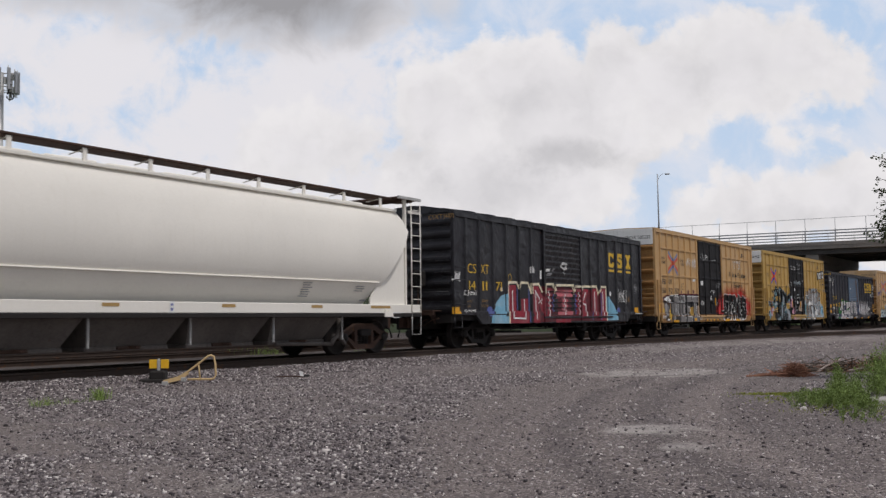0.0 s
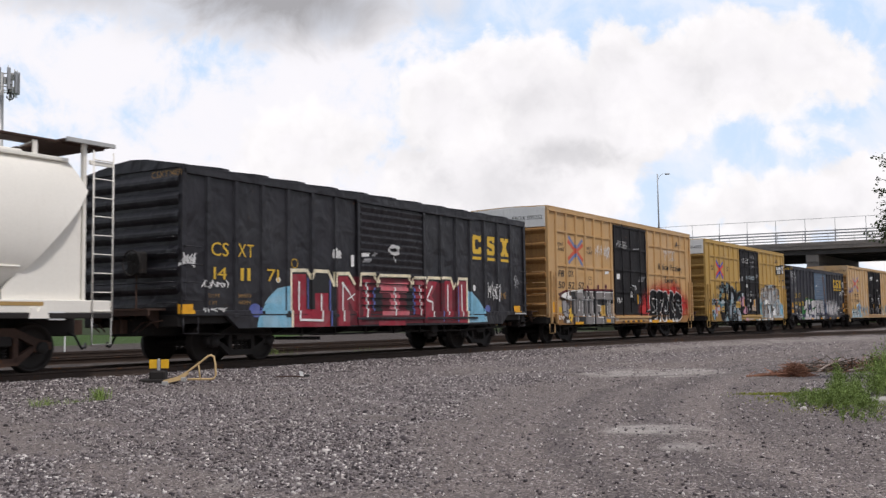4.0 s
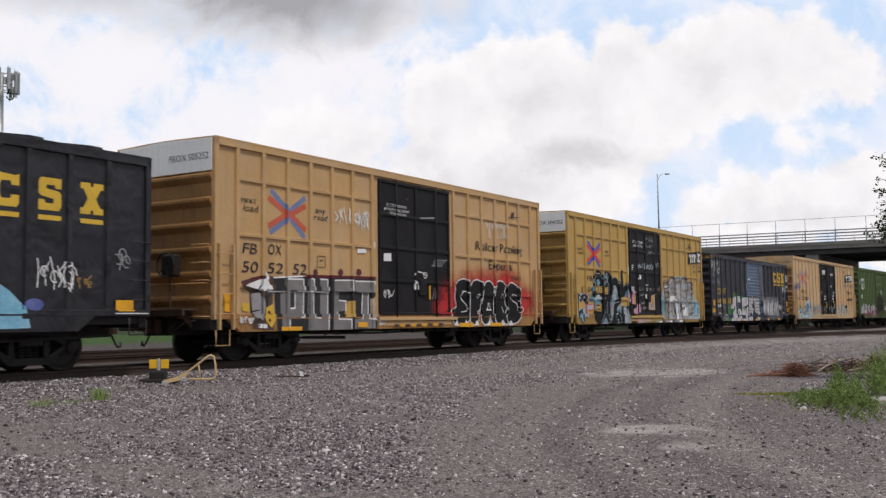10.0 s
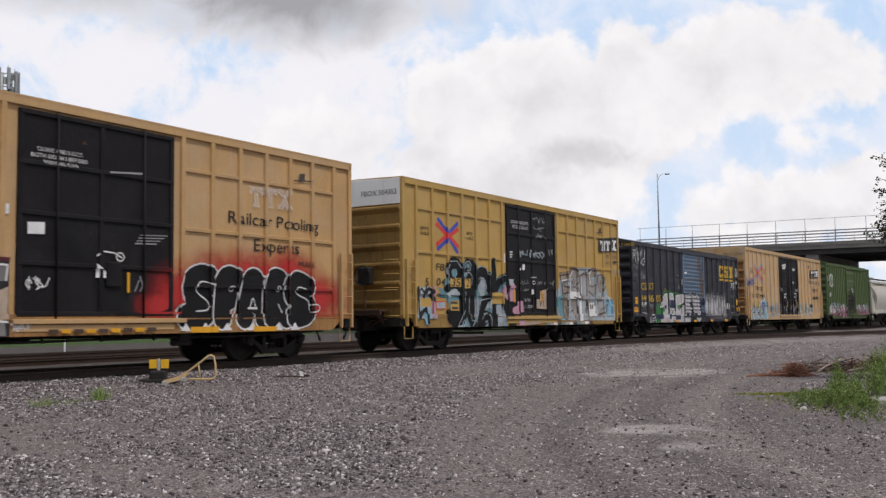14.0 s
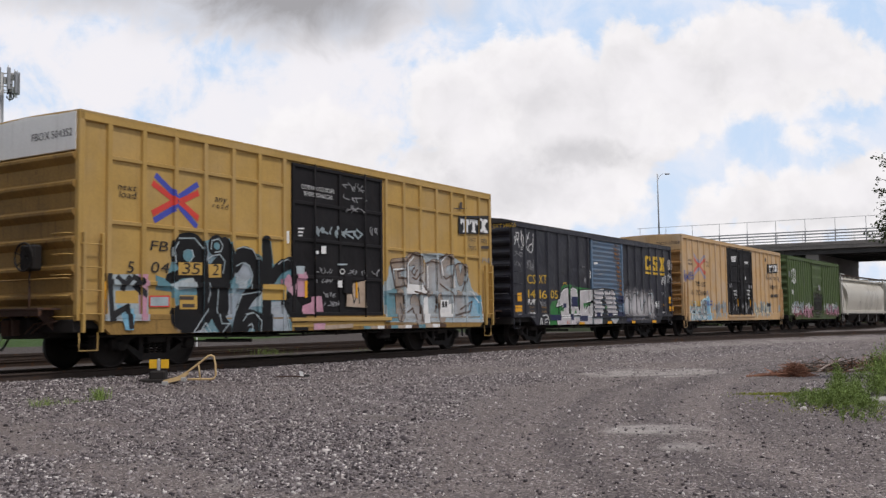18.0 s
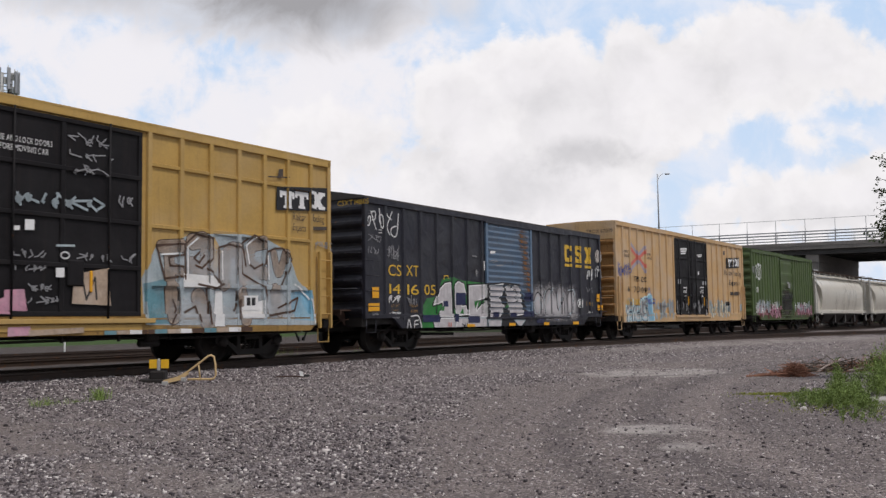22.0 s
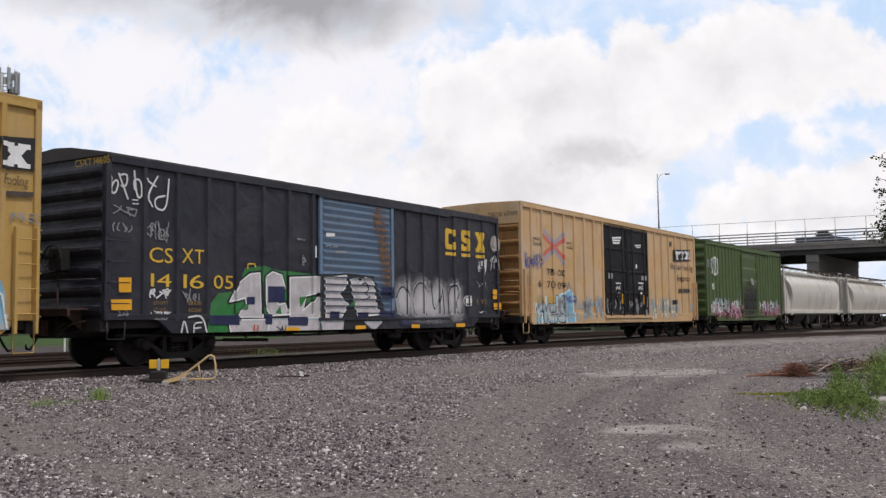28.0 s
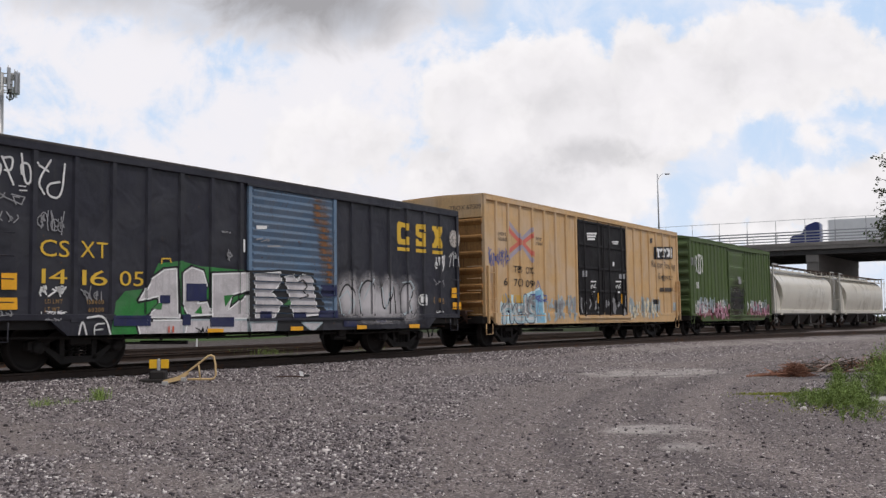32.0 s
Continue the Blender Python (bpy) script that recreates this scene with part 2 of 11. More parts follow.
M["grimy_steel"] = surface("grimy_steel", (0.018, 0.015, 0.014), 0.75, var=0.35, rust=0.3, rust_col=(0.07, 0.04, 0.026), bump=0.01)
M["wheel_steel"] = surface("wheel_steel", (0.024, 0.019, 0.017), 0.65, 0.2, var=0.3, rust=0.3, rust_col=(0.045, 0.026, 0.018))
M["rail_steel"] = surface("rail_steel", (0.060, 0.042, 0.034), 0.75, 0.2, var=0.3, rust=0.5, big=3.0)
M["tie_wood"] = surface("tie_wood", (0.050, 0.040, 0.034), 0.9, var=0.4, big=2.0, fine=30.0, each=0.25)
M["concrete"] = surface("concrete", (0.37, 0.35, 0.325), 0.85, var=0.14, streak=0.35, streak_col=(0.16, 0.15, 0.14), big=0.4)
M["bridge_concrete"] = surface("bridge_concrete", (0.22, 0.205, 0.19), 0.85, var=0.22, streak=0.6, streak_col=(0.07, 0.065, 0.06), big=0.5)
# Girder grey, darkened to carry the shade below the bridge deck.
M["shaded_underside"] = surface("shaded_underside", (0.075, 0.072, 0.07), 0.7, var=0.2, streak=0.3, rust=0.1, big=0.4)
M["rail_grey"] = surface("rail_grey", (0.36, 0.37, 0.385), 0.5, 0.4, var=0.15)
M["tan_paint"] = surface("tan_paint", (0.62, 0.44, 0.22), 0.6, var=0.15, rust=0.3)
M["yellow_sign"] = surface("yellow_sign", (0.85, 0.48, 0.02), 0.45, var=0.1, bump=0)
M["asphalt"] = surface("asphalt", (0.06, 0.06, 0.062), 0.9, var=0.2)


def flat_paint(name, base, rough=0.6, var=0.12):
    worn = name.startswith("spray")
    return surface(name, base, rough, var=0.30 if worn else var, big=2.6, fine=26.0, bump=0, streak=0.45 if worn else 0.15,
                   streak_col=tuple(0.45 * c + 0.02 for c in base), fade=0.5 if worn else 0.0)


for key, col in (("ink_yellow", (0.66, 0.42, 0.045)), ("ink_orange", (0.78, 0.38, 0.02)), ("ink_white", (0.78, 0.78, 0.77)),
                 ("ink_black", (0.02, 0.02, 0.022)), ("ink_red", (0.56, 0.11, 0.06)), ("ink_blue", (0.16, 0.20, 0.36)),
                 ("spray_crimson", (0.29, 0.020, 0.038)), ("spray_maroon", (0.11, 0.01, 0.018)), ("spray_pink", (0.62, 0.14, 0.17)),
                 ("spray_cream", (0.78, 0.70, 0.50)), ("spray_sky", (0.19, 0.43, 0.58)), ("spray_indigo", (0.10, 0.13, 0.38)),
                 ("spray_silver", (0.19, 0.178, 0.175)), ("spray_chrome", (0.52, 0.49, 0.50)), ("spray_green", (0.025, 0.19, 0.04)),
                 ("spray_red", (0.48, 0.03, 0.03)), ("spray_deep_green", (0.008, 0.022, 0.016)), ("spray_rose", (0.55, 0.27, 0.36)),
                 ("spray_teal", (0.12, 0.27, 0.32)), ("spray_tan", (0.45, 0.34, 0.25)), ("spray_brown", (0.085, 0.045, 0.028)),
                 ("spray_pale", (0.36, 0.43, 0.46)), ("spray_navy", (0.015, 0.02, 0.075)), ("spray_grey", (0.30, 0.29, 0.30)),
                 ("spray_ice", (0.50, 0.68, 0.74)), ("chalk", (0.30, 0.30, 0.31)), ("stencil", (0.07, 0.055, 0.045))):
    M[key] = flat_paint(key, col)

# ---------------------------------------------------------------- mesh tools


class Buf:
    """Vertices and faces of one mesh."""

    def __init__(self, *mats):
        self.v, self.f, self.m, self.s, self.mats = [], [], [], [], [M[k] for k in mats]

    def add(self, verts, faces, mi=0, smooth=False):
        o = len(self.v)
        self.v.extend(tuple(p) for p in verts)
        for f in faces:
            self.f.append(tuple(i + o for i in f))
            self.m.append(mi)
            self.s.append(smooth)
        return self

    def box(self, x0, x1, y0, y1, z0, z1, c=0.0, mi=0):
        if not c:
            v = [(x, y, z) for x in (x0, x1) for y in (y0, y1) for z in (z0, z1)]
            return self.add(v, [(0, 1, 3, 2), (4, 6, 7, 5), (0, 4, 5, 1), (2, 3, 7, 6), (0, 2, 6, 4), (1, 5, 7, 3)], mi)
        v, ix = [], {}
        for sx, sy, sz in itertools.product((0, 1), repeat=3):
            for k in range(3):
                q = [(x0, x1)[sx], (y0, y1)[sy], (z0, z1)[sz]]
                for j, s in enumerate((sx, sy, sz)):
                    if j != k:
                        q[j] += -c if s else c
                ix[sx, sy, sz, k] = len(v)
                v.append(q)
        f = []
        for k in range(3):
            a, b = [j for j in range(3) if j != k]
            for s in (0, 1):
                loop = []
                for p, r in ((0, 0), (1, 0), (1, 1), (0, 1)):
                    key = [0, 0, 0]
                    key[k], key[a], key[b] = s, p, r
                    loop.append(ix[(*key, k)])
                f.append(loop)
            for p, r in itertools.product((0, 1), repeat=2):
                k0, k1 = [0, 0, 0], [0, 0, 0]
                k0[a] = k1[a] = p
                k0[b] = k1[b] = r
                k1[k] = 1
                f.append([ix[(*k0, a)], ix[(*k1, a)], ix[(*k1, b)], ix[(*k0, b)]])
        for s in itertools.product((0, 1), repeat=3):
            f.append([ix[(*s, 0)], ix[(*s, 1)], ix[(*s, 2)]])
        return self.add(v, f, mi)

    def tube(self, pts, r, n=6, mi=0, r1=None, smooth=True, caps=True):
        pts = [Vector(p) for p in pts]
        r1 = r if r1 is None else r1
        v, f = [], []
        for i, p in enumerate(pts):
            t = (pts[min(i + 1, len(pts) - 1)] - pts[max(i - 1, 0)]).normalized()
            u = t.orthogonal().normalized() if abs(t.z) > 0.95 else t.cross(Vector((0, 0, 1))).normalized()
            w = t.cross(u)
            rr = r + (r1 - r) * i / max(1, len(pts) - 1)
            v += [p + rr * (math.cos(2 * math.pi * k / n) * u + math.sin(2 * math.pi * k / n) * w) for k in range(n)]
        for i in range(len(pts) - 1):
            f += [(i * n + k, i * n + (k + 1) % n, (i + 1) * n + (k + 1) % n, (i + 1) * n + k) for k in range(n)]
        self.add(v, f, mi, smooth)
        if caps:
            o = len(self.v) - len(v)
            self.f += [tuple(o + k for k in range(n)), tuple(o + len(v) - n + k for k in range(n))]
            self.m += [mi, mi]
            self.s += [False, False]
        return self

    def prism(self, prof, axis, lo, hi, mi=0):
        """A closed outline drawn out along an axis; for x it is (y, z), for y (x, z), for z (x, y)."""
        put = {"x": lambda p, t: (t, p[0], p[1]), "y": lambda p, t: (p[0], t, p[1]), "z": lambda p, t: (p[0], p[1], t)}[axis]
        n = len(prof)
        v = [put(p, lo) for p in prof] + [put(p, hi) for p in prof]
        f = [tuple(range(n)), tuple(range(n, 2 * n))] + [(i, (i + 1) % n, n + (i + 1) % n, n + i) for i in range(n)]
        return self.add(v, f, mi)

    def lathe(self, prof, n=24, mi=0, smooth=True):
        """An outline of (radius, y) turned about the y axis."""
        k = len(prof)
        v = [(r * math.cos(2 * math.pi * i / n), y, r * math.sin(2 * math.pi * i / n)) for i in range(n) for r, y in prof]
        f = [(i * k + j, ((i + 1) % n) * k + j, ((i + 1) % n) * k + j + 1, i * k + j + 1) for i in range(n) for j in range(k - 1)]
        return self.add(v, f, mi, smooth)

    def mesh(self, name, fix=True):
        me = bpy.data.meshes.new(name)
        me.from_pydata(self.v, [], self.f)
        for m in self.mats:
            me.materials.append(m)
        if len(self.mats) > 1:
            me.polygons.foreach_set("material_index", self.m)
        me.polygons.foreach_set("use_smooth", self.s)
        if fix and len(self.f) < 20000:
            bm = bmesh.new()
            bm.from_mesh(me)
            bmesh.ops.recalc_face_normals(bm, faces=bm.faces)
            bm.to_mesh(me)
            bm.free()
        me.update()
        return me


def part(name, shape, parent, label="", at=None, turn=0.0):
    """One mesh object under a thing or a part; shape is a Buf or a mesh that is shared."""
    ob = new(name, shape.mesh(name) if isinstance(shape, Buf) else shape)
    ob.parent = parent
    if at is not None:
        ob.matrix_basis = pose(*at, 0, 0, turn)
    if label:
        ob["label"] = label
    return ob


def cloud_mesh(name, verts, faces, material):
    """A large mesh from arrays."""
    me = bpy.data.meshes.new(name)
    nv, nf, k = len(verts), len(faces), faces.shape[1]
    me.vertices.add(nv)
    me.vertices.foreach_set("co", np.asarray(verts, np.float32).ravel())
    me.loops.add(nf * k)
    me.loops.foreach_set("vertex_index", np.asarray(faces, np.int32).ravel())
    me.polygons.add(nf)
    me.polygons.foreach_set("loop_start", np.arange(0, nf * k, k, dtype=np.int32))
    me.materials.append(material)
    me.update(calc_edges=True)
    return me


# glyphs of the built-in font, as triangles of unit height
GLYPHS = {}


def load_glyphs(chars):
    obs = []
    for ch in chars:
        cu = bpy.data.curves.new("glyph", "FONT")
        cu.body, cu.size, cu.resolution_u = ch, 1.0, 3
        obs.append((ch, new("glyph", cu)))
    dg = bpy.context.evaluated_depsgraph_get()
    for ch, ob in obs:
        me = bpy.data.meshes.new_from_object(ob.evaluated_get(dg))
        me.calc_loop_triangles()
        co = [(v.co.x, v.co.y) for v in me.vertices]
        tri = [tuple(co[i] for i in t.vertices) for t in me.loop_triangles]
        xs = [p[0] for p in co] or [0.0]
        GLYPHS[ch] = (tri, min(xs), max(xs))
        bpy.data.meshes.remove(me)
        cu = ob.data
        bpy.data.objects.remove(ob)
        bpy.data.curves.remove(cu)


load_glyphs("ABCDEFGHIJKLMNOPQRSTUVWXYZ0123456789abcdefghijklmnopqrstuvwxyz.")


def lettering(text, x, z, high, wide=1.0, gap=0.12, slant=0.0):
    """Triangles in (x, z) for a line of text whose capitals are `high`, from its lower left corner."""
    k = high / 0.70
    out, at = [], x
    for ch in text:
        if ch == " ":
            at += 0.32 * high * wide
            continue
        tri, lo, hi = GLYPHS[ch]
        out += [tuple((at + ((p[0] - lo) + slant * p[1]) * k * wide, z + p[1] * k) for p in t) for t in tri]
        at += (hi - lo) * k * wide + gap * high
    return out


def fill(pts):
    """Triangles of a closed outline in (x, z)."""
    tess = geometry.tessellate_polygon([[Vector((p[0], p[1], 0)) for p in pts]])
    return [tuple(pts[i] for i in t) for t in tess]


def stroke(pts, w, closed=False):
    """Triangles of a painted line."""
    out = []
    pts = list(pts) + ([pts[0]] if closed else [])
    for a, b in zip(pts, pts[1:]):
        dx, dz = b[0] - a[0], b[1] - a[1]
        n = math.hypot(dx, dz) or 1e-6
        ux, uz, px, pz = dx / n * w * 0.4, dz / n * w * 0.4, -dz / n * w / 2, dx / n * w / 2
        q = [(a[0] - ux + px, a[1] - uz + pz), (a[0] - ux - px, a[1] - uz - pz), (b[0] + ux - px, b[1] + uz - pz), (b[0] + ux + px, b[1] + uz + pz)]
        out += [(q[0], q[1], q[2]), (q[0], q[2], q[3])]
    return out


def bar(x, z, w, h):
    return [((x, z), (x + w, z), (x + w, z + h)), ((x, z), (x + w, z + h), (x, z + h))]


def arc(cx, cz, rx, rz, a0, a1, n=10):
    return [(cx + rx * math.cos(radians(a0 + (a1 - a0) * i / n)), cz + rz * math.sin(radians(a0 + (a1 - a0) * i / n))) for i in range(n + 1)]


def cut(poly, axis, lo, hi):
    """The part of a convex outline between lo and hi."""
    for bound, sign in ((lo, 1), (hi, -1)):
        out = []
        for a, b in zip(poly, poly[1:] + poly[:1]):
            da, db = sign * (a[axis] - bound), sign * (b[axis] - bound)
            if da >= 0:
                out.append(a)
            if (da >= 0) != (db >= 0):
                t = da / (da - db)
                out.append((a[0] + (b[0] - a[0]) * t, a[1] + (b[1] - a[1]) * t))
        poly = out
        if len(poly) < 3:
            return []
    return poly

# ---------------------------------------------------------------- the line of the main track
# s runs along the track from the middle of the view to the far bridge; the cars' near side lies SIDE in front of the centre line.
SIDE = 1.6
_g = np.linspace(-150, 420, 2281)
_k = -0.000158 + -0.002019 * np.clip(_g, -40, 140) / 100 + 0.000209 * (np.clip(_g, -40, 140) / 100) ** 2
_h = np.cumsum(_k) * 0.25
_h += radians(57.896) - np.interp(0, _g, _h)
_x, _y = np.cumsum(np.cos(_h)) * 0.25, np.cumsum(np.sin(_h)) * 0.25
_x, _y = _x - np.interp(0, _g, _x), _y - np.interp(0, _g, _y) + 29.215


def on_track(s, off=0.0):
    """The place at s on the centre line, off metres to its far side, and the heading there."""
    h = np.interp(s, _g, _h)
    d = off + SIDE
    return np.interp(s, _g, _x) - np.sin(h) * d, np.interp(s, _g, _y) + np.cos(h) * d, h


def siding_off(s):
    return -0.0040 * np.maximum(s + 6.0, 0.0) ** 2


def polyline(lo, hi, step, off):
    s = np.arange(lo, hi + step / 2, step)
    x, y, h = on_track(s, off(s) if callable(off) else off)
    return np.stack([x, y], 1)


REAR = 6.6         # the second track behind the train
FAR_REAR = 11.5    # and a third one
MAIN = polyline(-45, 160, 1.0, 0.0)
SIDING = polyline(-6, 62, 1.0, siding_off)
BACK = polyline(-45, 160, 1.0, REAR)
BACK2 = polyline(-45, 160, 1.0, FAR_REAR)


def far_from(px, py, line):
    """Distance of many points to a polyline."""
    best = np.full(px.shape, 1e9)
    for a, b in zip(line[:-1], line[1:]):
        d = b - a
        t = np.clip(((px - a[0]) * d[0] + (py - a[1]) * d[1]) / (d @ d), 0, 1)
        best = np.minimum(best, np.hypot(px - a[0] - t * d[0], py - a[1] - t * d[1]))
    return best


def smooth01(v):
    v = np.clip(v, 0, 1)
    return v * v * (3 - 2 * v)


# wheel ruts of a truck that turns in the yard
RUT = np.array([(36.00, 60.60), (19.44, 44.40), (7.20, 26.28), (3.30, 20.28), (1.62, 15.84), (0.84, 12.24), (0.54, 9.84), (0.48, 8.04), (0.74, 5.76), (1.14, 3.60)])
RUT2 = np.array([(39.60, 57.60), (23.28, 42.48), (11.28, 24.72), (6.36, 18.84), (4.44, 14.76), (3.48, 11.76), (3.06, 9.60), (2.94, 7.92), (3.12, 5.76), (3.48, 3.60)])


def wobble(x, y, k, seed):
    return np.sin(x * k + seed) * np.cos(y * k * 1.3 + 2 * seed) + 0.5 * np.sin(x * 2.3 * k + 1.7 * y * k + 3 * seed)


def lie(x, y):
    """Height of the ground, how much of it is bare dirt, and how much is grass."""
    x, y = np.asarray(x, float), np.asarray(y, float)
    bed = np.minimum(np.minimum(far_from(x, y, MAIN), far_from(x, y, BACK)), np.minimum(far_from(x, y, SIDING), far_from(x, y, BACK2)))
    z = 0.13 * smooth01((3.2 - bed) / 1.8)
    near = np.exp(-(np.hypot(x - 3, y - 14) / 30) ** 2)
    rut = np.minimum(far_from(x, y, RUT), far_from(x, y, RUT2))
    mid = far_from(x, y, RUT)
    z += near * (0.016 * wobble(x, y, 0.7, 1.3) + 0.008 * wobble(x, y, 2.1, 0.4)) - 0.025 * smooth01((0.8 - rut) / 0.7)
    dirt = smooth01((1.1 - rut + 0.30 * wobble(x, y, 1.1, 2.0)) / 0.8)
    lane = far_from(x, y, (RUT + RUT2) / 2)
    dirt = np.maximum(dirt, 0.85 * smooth01((2.3 - lane + 0.35 * wobble(x, y, 0.8, 0.7)) / 0.9))
    dirt = np.maximum(dirt, 0.55 * smooth01((x - 1.2) / 1.0) * smooth01((10.8 - y + 0.5 * wobble(x, y, 0.9, 1.9)) / 1.2))
    patch = 0.6 * wobble(x, y, 0.62, 5.2) + 0.5 * wobble(x, y, 1.7, 2.6)
    dirt = np.maximum(dirt, 0.75 * smooth01((patch - 0.25) / 0.45) * smooth01((15.0 - y) / 4.0))
    dirt = np.maximum(dirt, 0.6 * smooth01((1.1 - np.abs(y - 26.0 - 0.35 * (x - 7.0))) / 0.8) * smooth01((x - 1.0) / 3.0))
    sx, sy, sh = on_track(0.0)
    away = (x - sx) * -math.sin(sh) + (y - sy) * math.cos(sh)
    grass = smooth01((away - 34.0 + 0.6 * wobble(x, y, 0.5, 3.0)) / 1.5)
    grass = grass * smooth01((-9.0 - x) / 10.0)
    return z, dirt, grass


def ground_z(x, y):
    return float(lie(np.array([x]), np.array([y]))[0][0])


def spaced(lo, a, b, hi, step, grow=1.35):
    mid = list(np.arange(a, b, step))
    out, d, p = [], step, a
    while p > lo:
        d *= grow
        p = max(lo, p - d)
        out.append(p)
    up, d, p = [], step, mid[-1]
    while p < hi:
        d *= grow
        p = min(hi, p + d)
        up.append(p)
    return np.array(out[::-1] + mid + up)


def ground_material():
    m = bpy.data.materials.new("gravel_ground")
    m.use_nodes = True
    nt = m.node_tree
    bsdf = nt.nodes["Principled BSDF"]
    tc = nt.nodes.new("ShaderNodeTexCoord")
    vec = tc.outputs["Object"]

    def vor(scale, rand=1.0):
        n = nt.nodes.new("ShaderNodeTexVoronoi")
        n.inputs["Scale"].default_value, n.inputs["Randomness"].default_value = scale, rand
        nt.links.new(vec, n.inputs["Vector"])
        return n
    v1, v2, v3 = vor(32.0), vor(75.0), vor(13.0)
    stain = noise_tex(nt, vec, 0.35, 6.0, 0.6, 0.5)
    patch = noise_tex(nt, vec, 2.2, 5.0, 0.6, 0.3)
    grit = noise_tex(nt, vec, 60.0, 3.0, 0.7)
    hue = nt.nodes.new("ShaderNodeSeparateColor")
    nt.links.new(v1.outputs["Color"], hue.inputs[0])
    hue2 = nt.nodes.new("ShaderNodeSeparateColor")
    nt.links.new(v2.outputs["Color"], hue2.inputs[0])
    stone = mix_colour(nt, hue.outputs[0], (0.05, 0.043, 0.043), (0.29, 0.258, 0.258))
    stone = mix_colour(nt, math_node(nt, "GREATER_THAN", hue.outputs[1], 0.93), stone, (0.48, 0.46, 0.44))
    small = mix_colour(nt, hue2.outputs[0], (0.05, 0.044, 0.045), (0.23, 0.207, 0.207))
    stone = mix_colour(nt, ramp(nt, patch, 0.42, 0.62), stone, small)
    stone = mix_colour(nt, ramp(nt, stain, 0.38, 0.66), stone, mix_colour(nt, 0.5, stone, (0.20, 0.18, 0.165)))
    soil = mix_colour(nt, ramp(nt, grit, 0.3, 0.7), (0.070, 0.060, 0.059), (0.168, 0.146, 0.141))
    soil = mix_colour(nt, ramp(nt, patch, 0.35, 0.7), soil, (0.142, 0.123, 0.118))
    soil = mix_colour(nt, math_node(nt, "GREATER_THAN", hue.outputs[2], 0.74), soil, stone)
    soil = mix_colour(nt, math_node(nt, "GREATER_THAN", hue2.outputs[1], 0.90), soil, (0.34, 0.31, 0.29))
    soil = mix_colour(nt, math_node(nt, "LESS_THAN", hue2.outputs[2], 0.12), soil, (0.045, 0.038, 0.038))
    at = nt.nodes.new("ShaderNodeAttribute")
    at.attribute_name = "dirt"
    edge = math_node(nt, "ADD", at.outputs["Fac"], math_node(nt, "MULTIPLY", math_node(nt, "SUBTRACT", patch, 0.5), 0.9))
    bare = ramp(nt, edge, 0.30, 0.62)
    col = mix_colour(nt, bare, stone, soil)
    aw = nt.nodes.new("ShaderNodeAttribute")
    aw.attribute_name = "wear"
    col = mix_colour(nt, 1.0, col, mix_colour(nt, aw.outputs["Fac"], (0.80, 0.775, 0.785), (1.40, 1.345, 1.31)), "MULTIPLY")
    chalky = noise_tex(nt, vec, 0.55, 5.0, 0.65, 0.8)
    col = mix_colour(nt, math_node(nt, "MULTIPLY", ramp(nt, chalky, 0.60, 0.70), 0.55), col, (0.32, 0.295, 0.27))
    ap = nt.nodes.new("ShaderNodeAttribute")
    ap.attribute_name = "pale"
    col = mix_colour(nt, math_node(nt, "MULTIPLY", ramp(nt, math_node(nt, "ADD", ap.outputs["Fac"], math_node(nt, "ADD", math_node(nt, "MULTIPLY", math_node(nt, "SUBTRACT", grit, 0.5), 1.2), math_node(nt, "MULTIPLY", math_node(nt, "SUBTRACT", patch, 0.5), 2.4))), 0.35, 1.40), 0.75), col, (0.42, 0.388, 0.362))
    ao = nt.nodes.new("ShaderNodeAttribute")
    ao.attribute_name = "brownish"
    brown_bed = mix_colour(nt, ramp(nt, patch, 0.35, 0.7), (0.034, 0.027, 0.024), (0.100, 0.082, 0.074))
    col = mix_colour(nt, math_node(nt, "MULTIPLY", ramp(nt, math_node(nt, "ADD", ao.outputs["Fac"], math_node(nt, "MULTIPLY", math_node(nt, "SUBTRACT", stain, 0.5), 0.8)), 0.25, 0.75), 0.88), col, brown_bed)
    ag = nt.nodes.new("ShaderNodeAttribute")
    ag.attribute_name = "grass"
    turf = mix_colour(nt, ramp(nt, patch, 0.3, 0.7), (0.03, 0.062, 0.014), (0.065, 0.11, 0.026))
    col = mix_colour(nt, ramp(nt, math_node(nt, "ADD", ag.outputs["Fac"], math_node(nt, "MULTIPLY", math_node(nt, "SUBTRACT", patch, 0.5), 0.5)), 0.4, 0.6), col, turf)
    nt.links.new(col, bsdf.inputs["Base Color"])
    bsdf.inputs["Roughness"].default_value = 0.95
    bsdf.inputs["Specular IOR Level"].default_value = 0.2
    rock = math_node(nt, "SUBTRACT", 1.0, v1.outputs["Distance"])
    rock = math_node(nt, "ADD", rock, math_node(nt, "MULTIPLY", grit, 0.35))
    rock = math_node(nt, "MULTIPLY", rock, ramp(nt, bare, 0.0, 1.0, 1.0, 0.35))
    bp = nt.nodes.new("ShaderNodeBump")
    bp.inputs["Strength"].default_value, bp.inputs["Distance"].default_value = 0.85, 0.028
    nt.links.new(rock, bp.inputs["Height"])
    nt.links.new(bp.outputs[0], bsdf.inputs["Normal"])
    return m


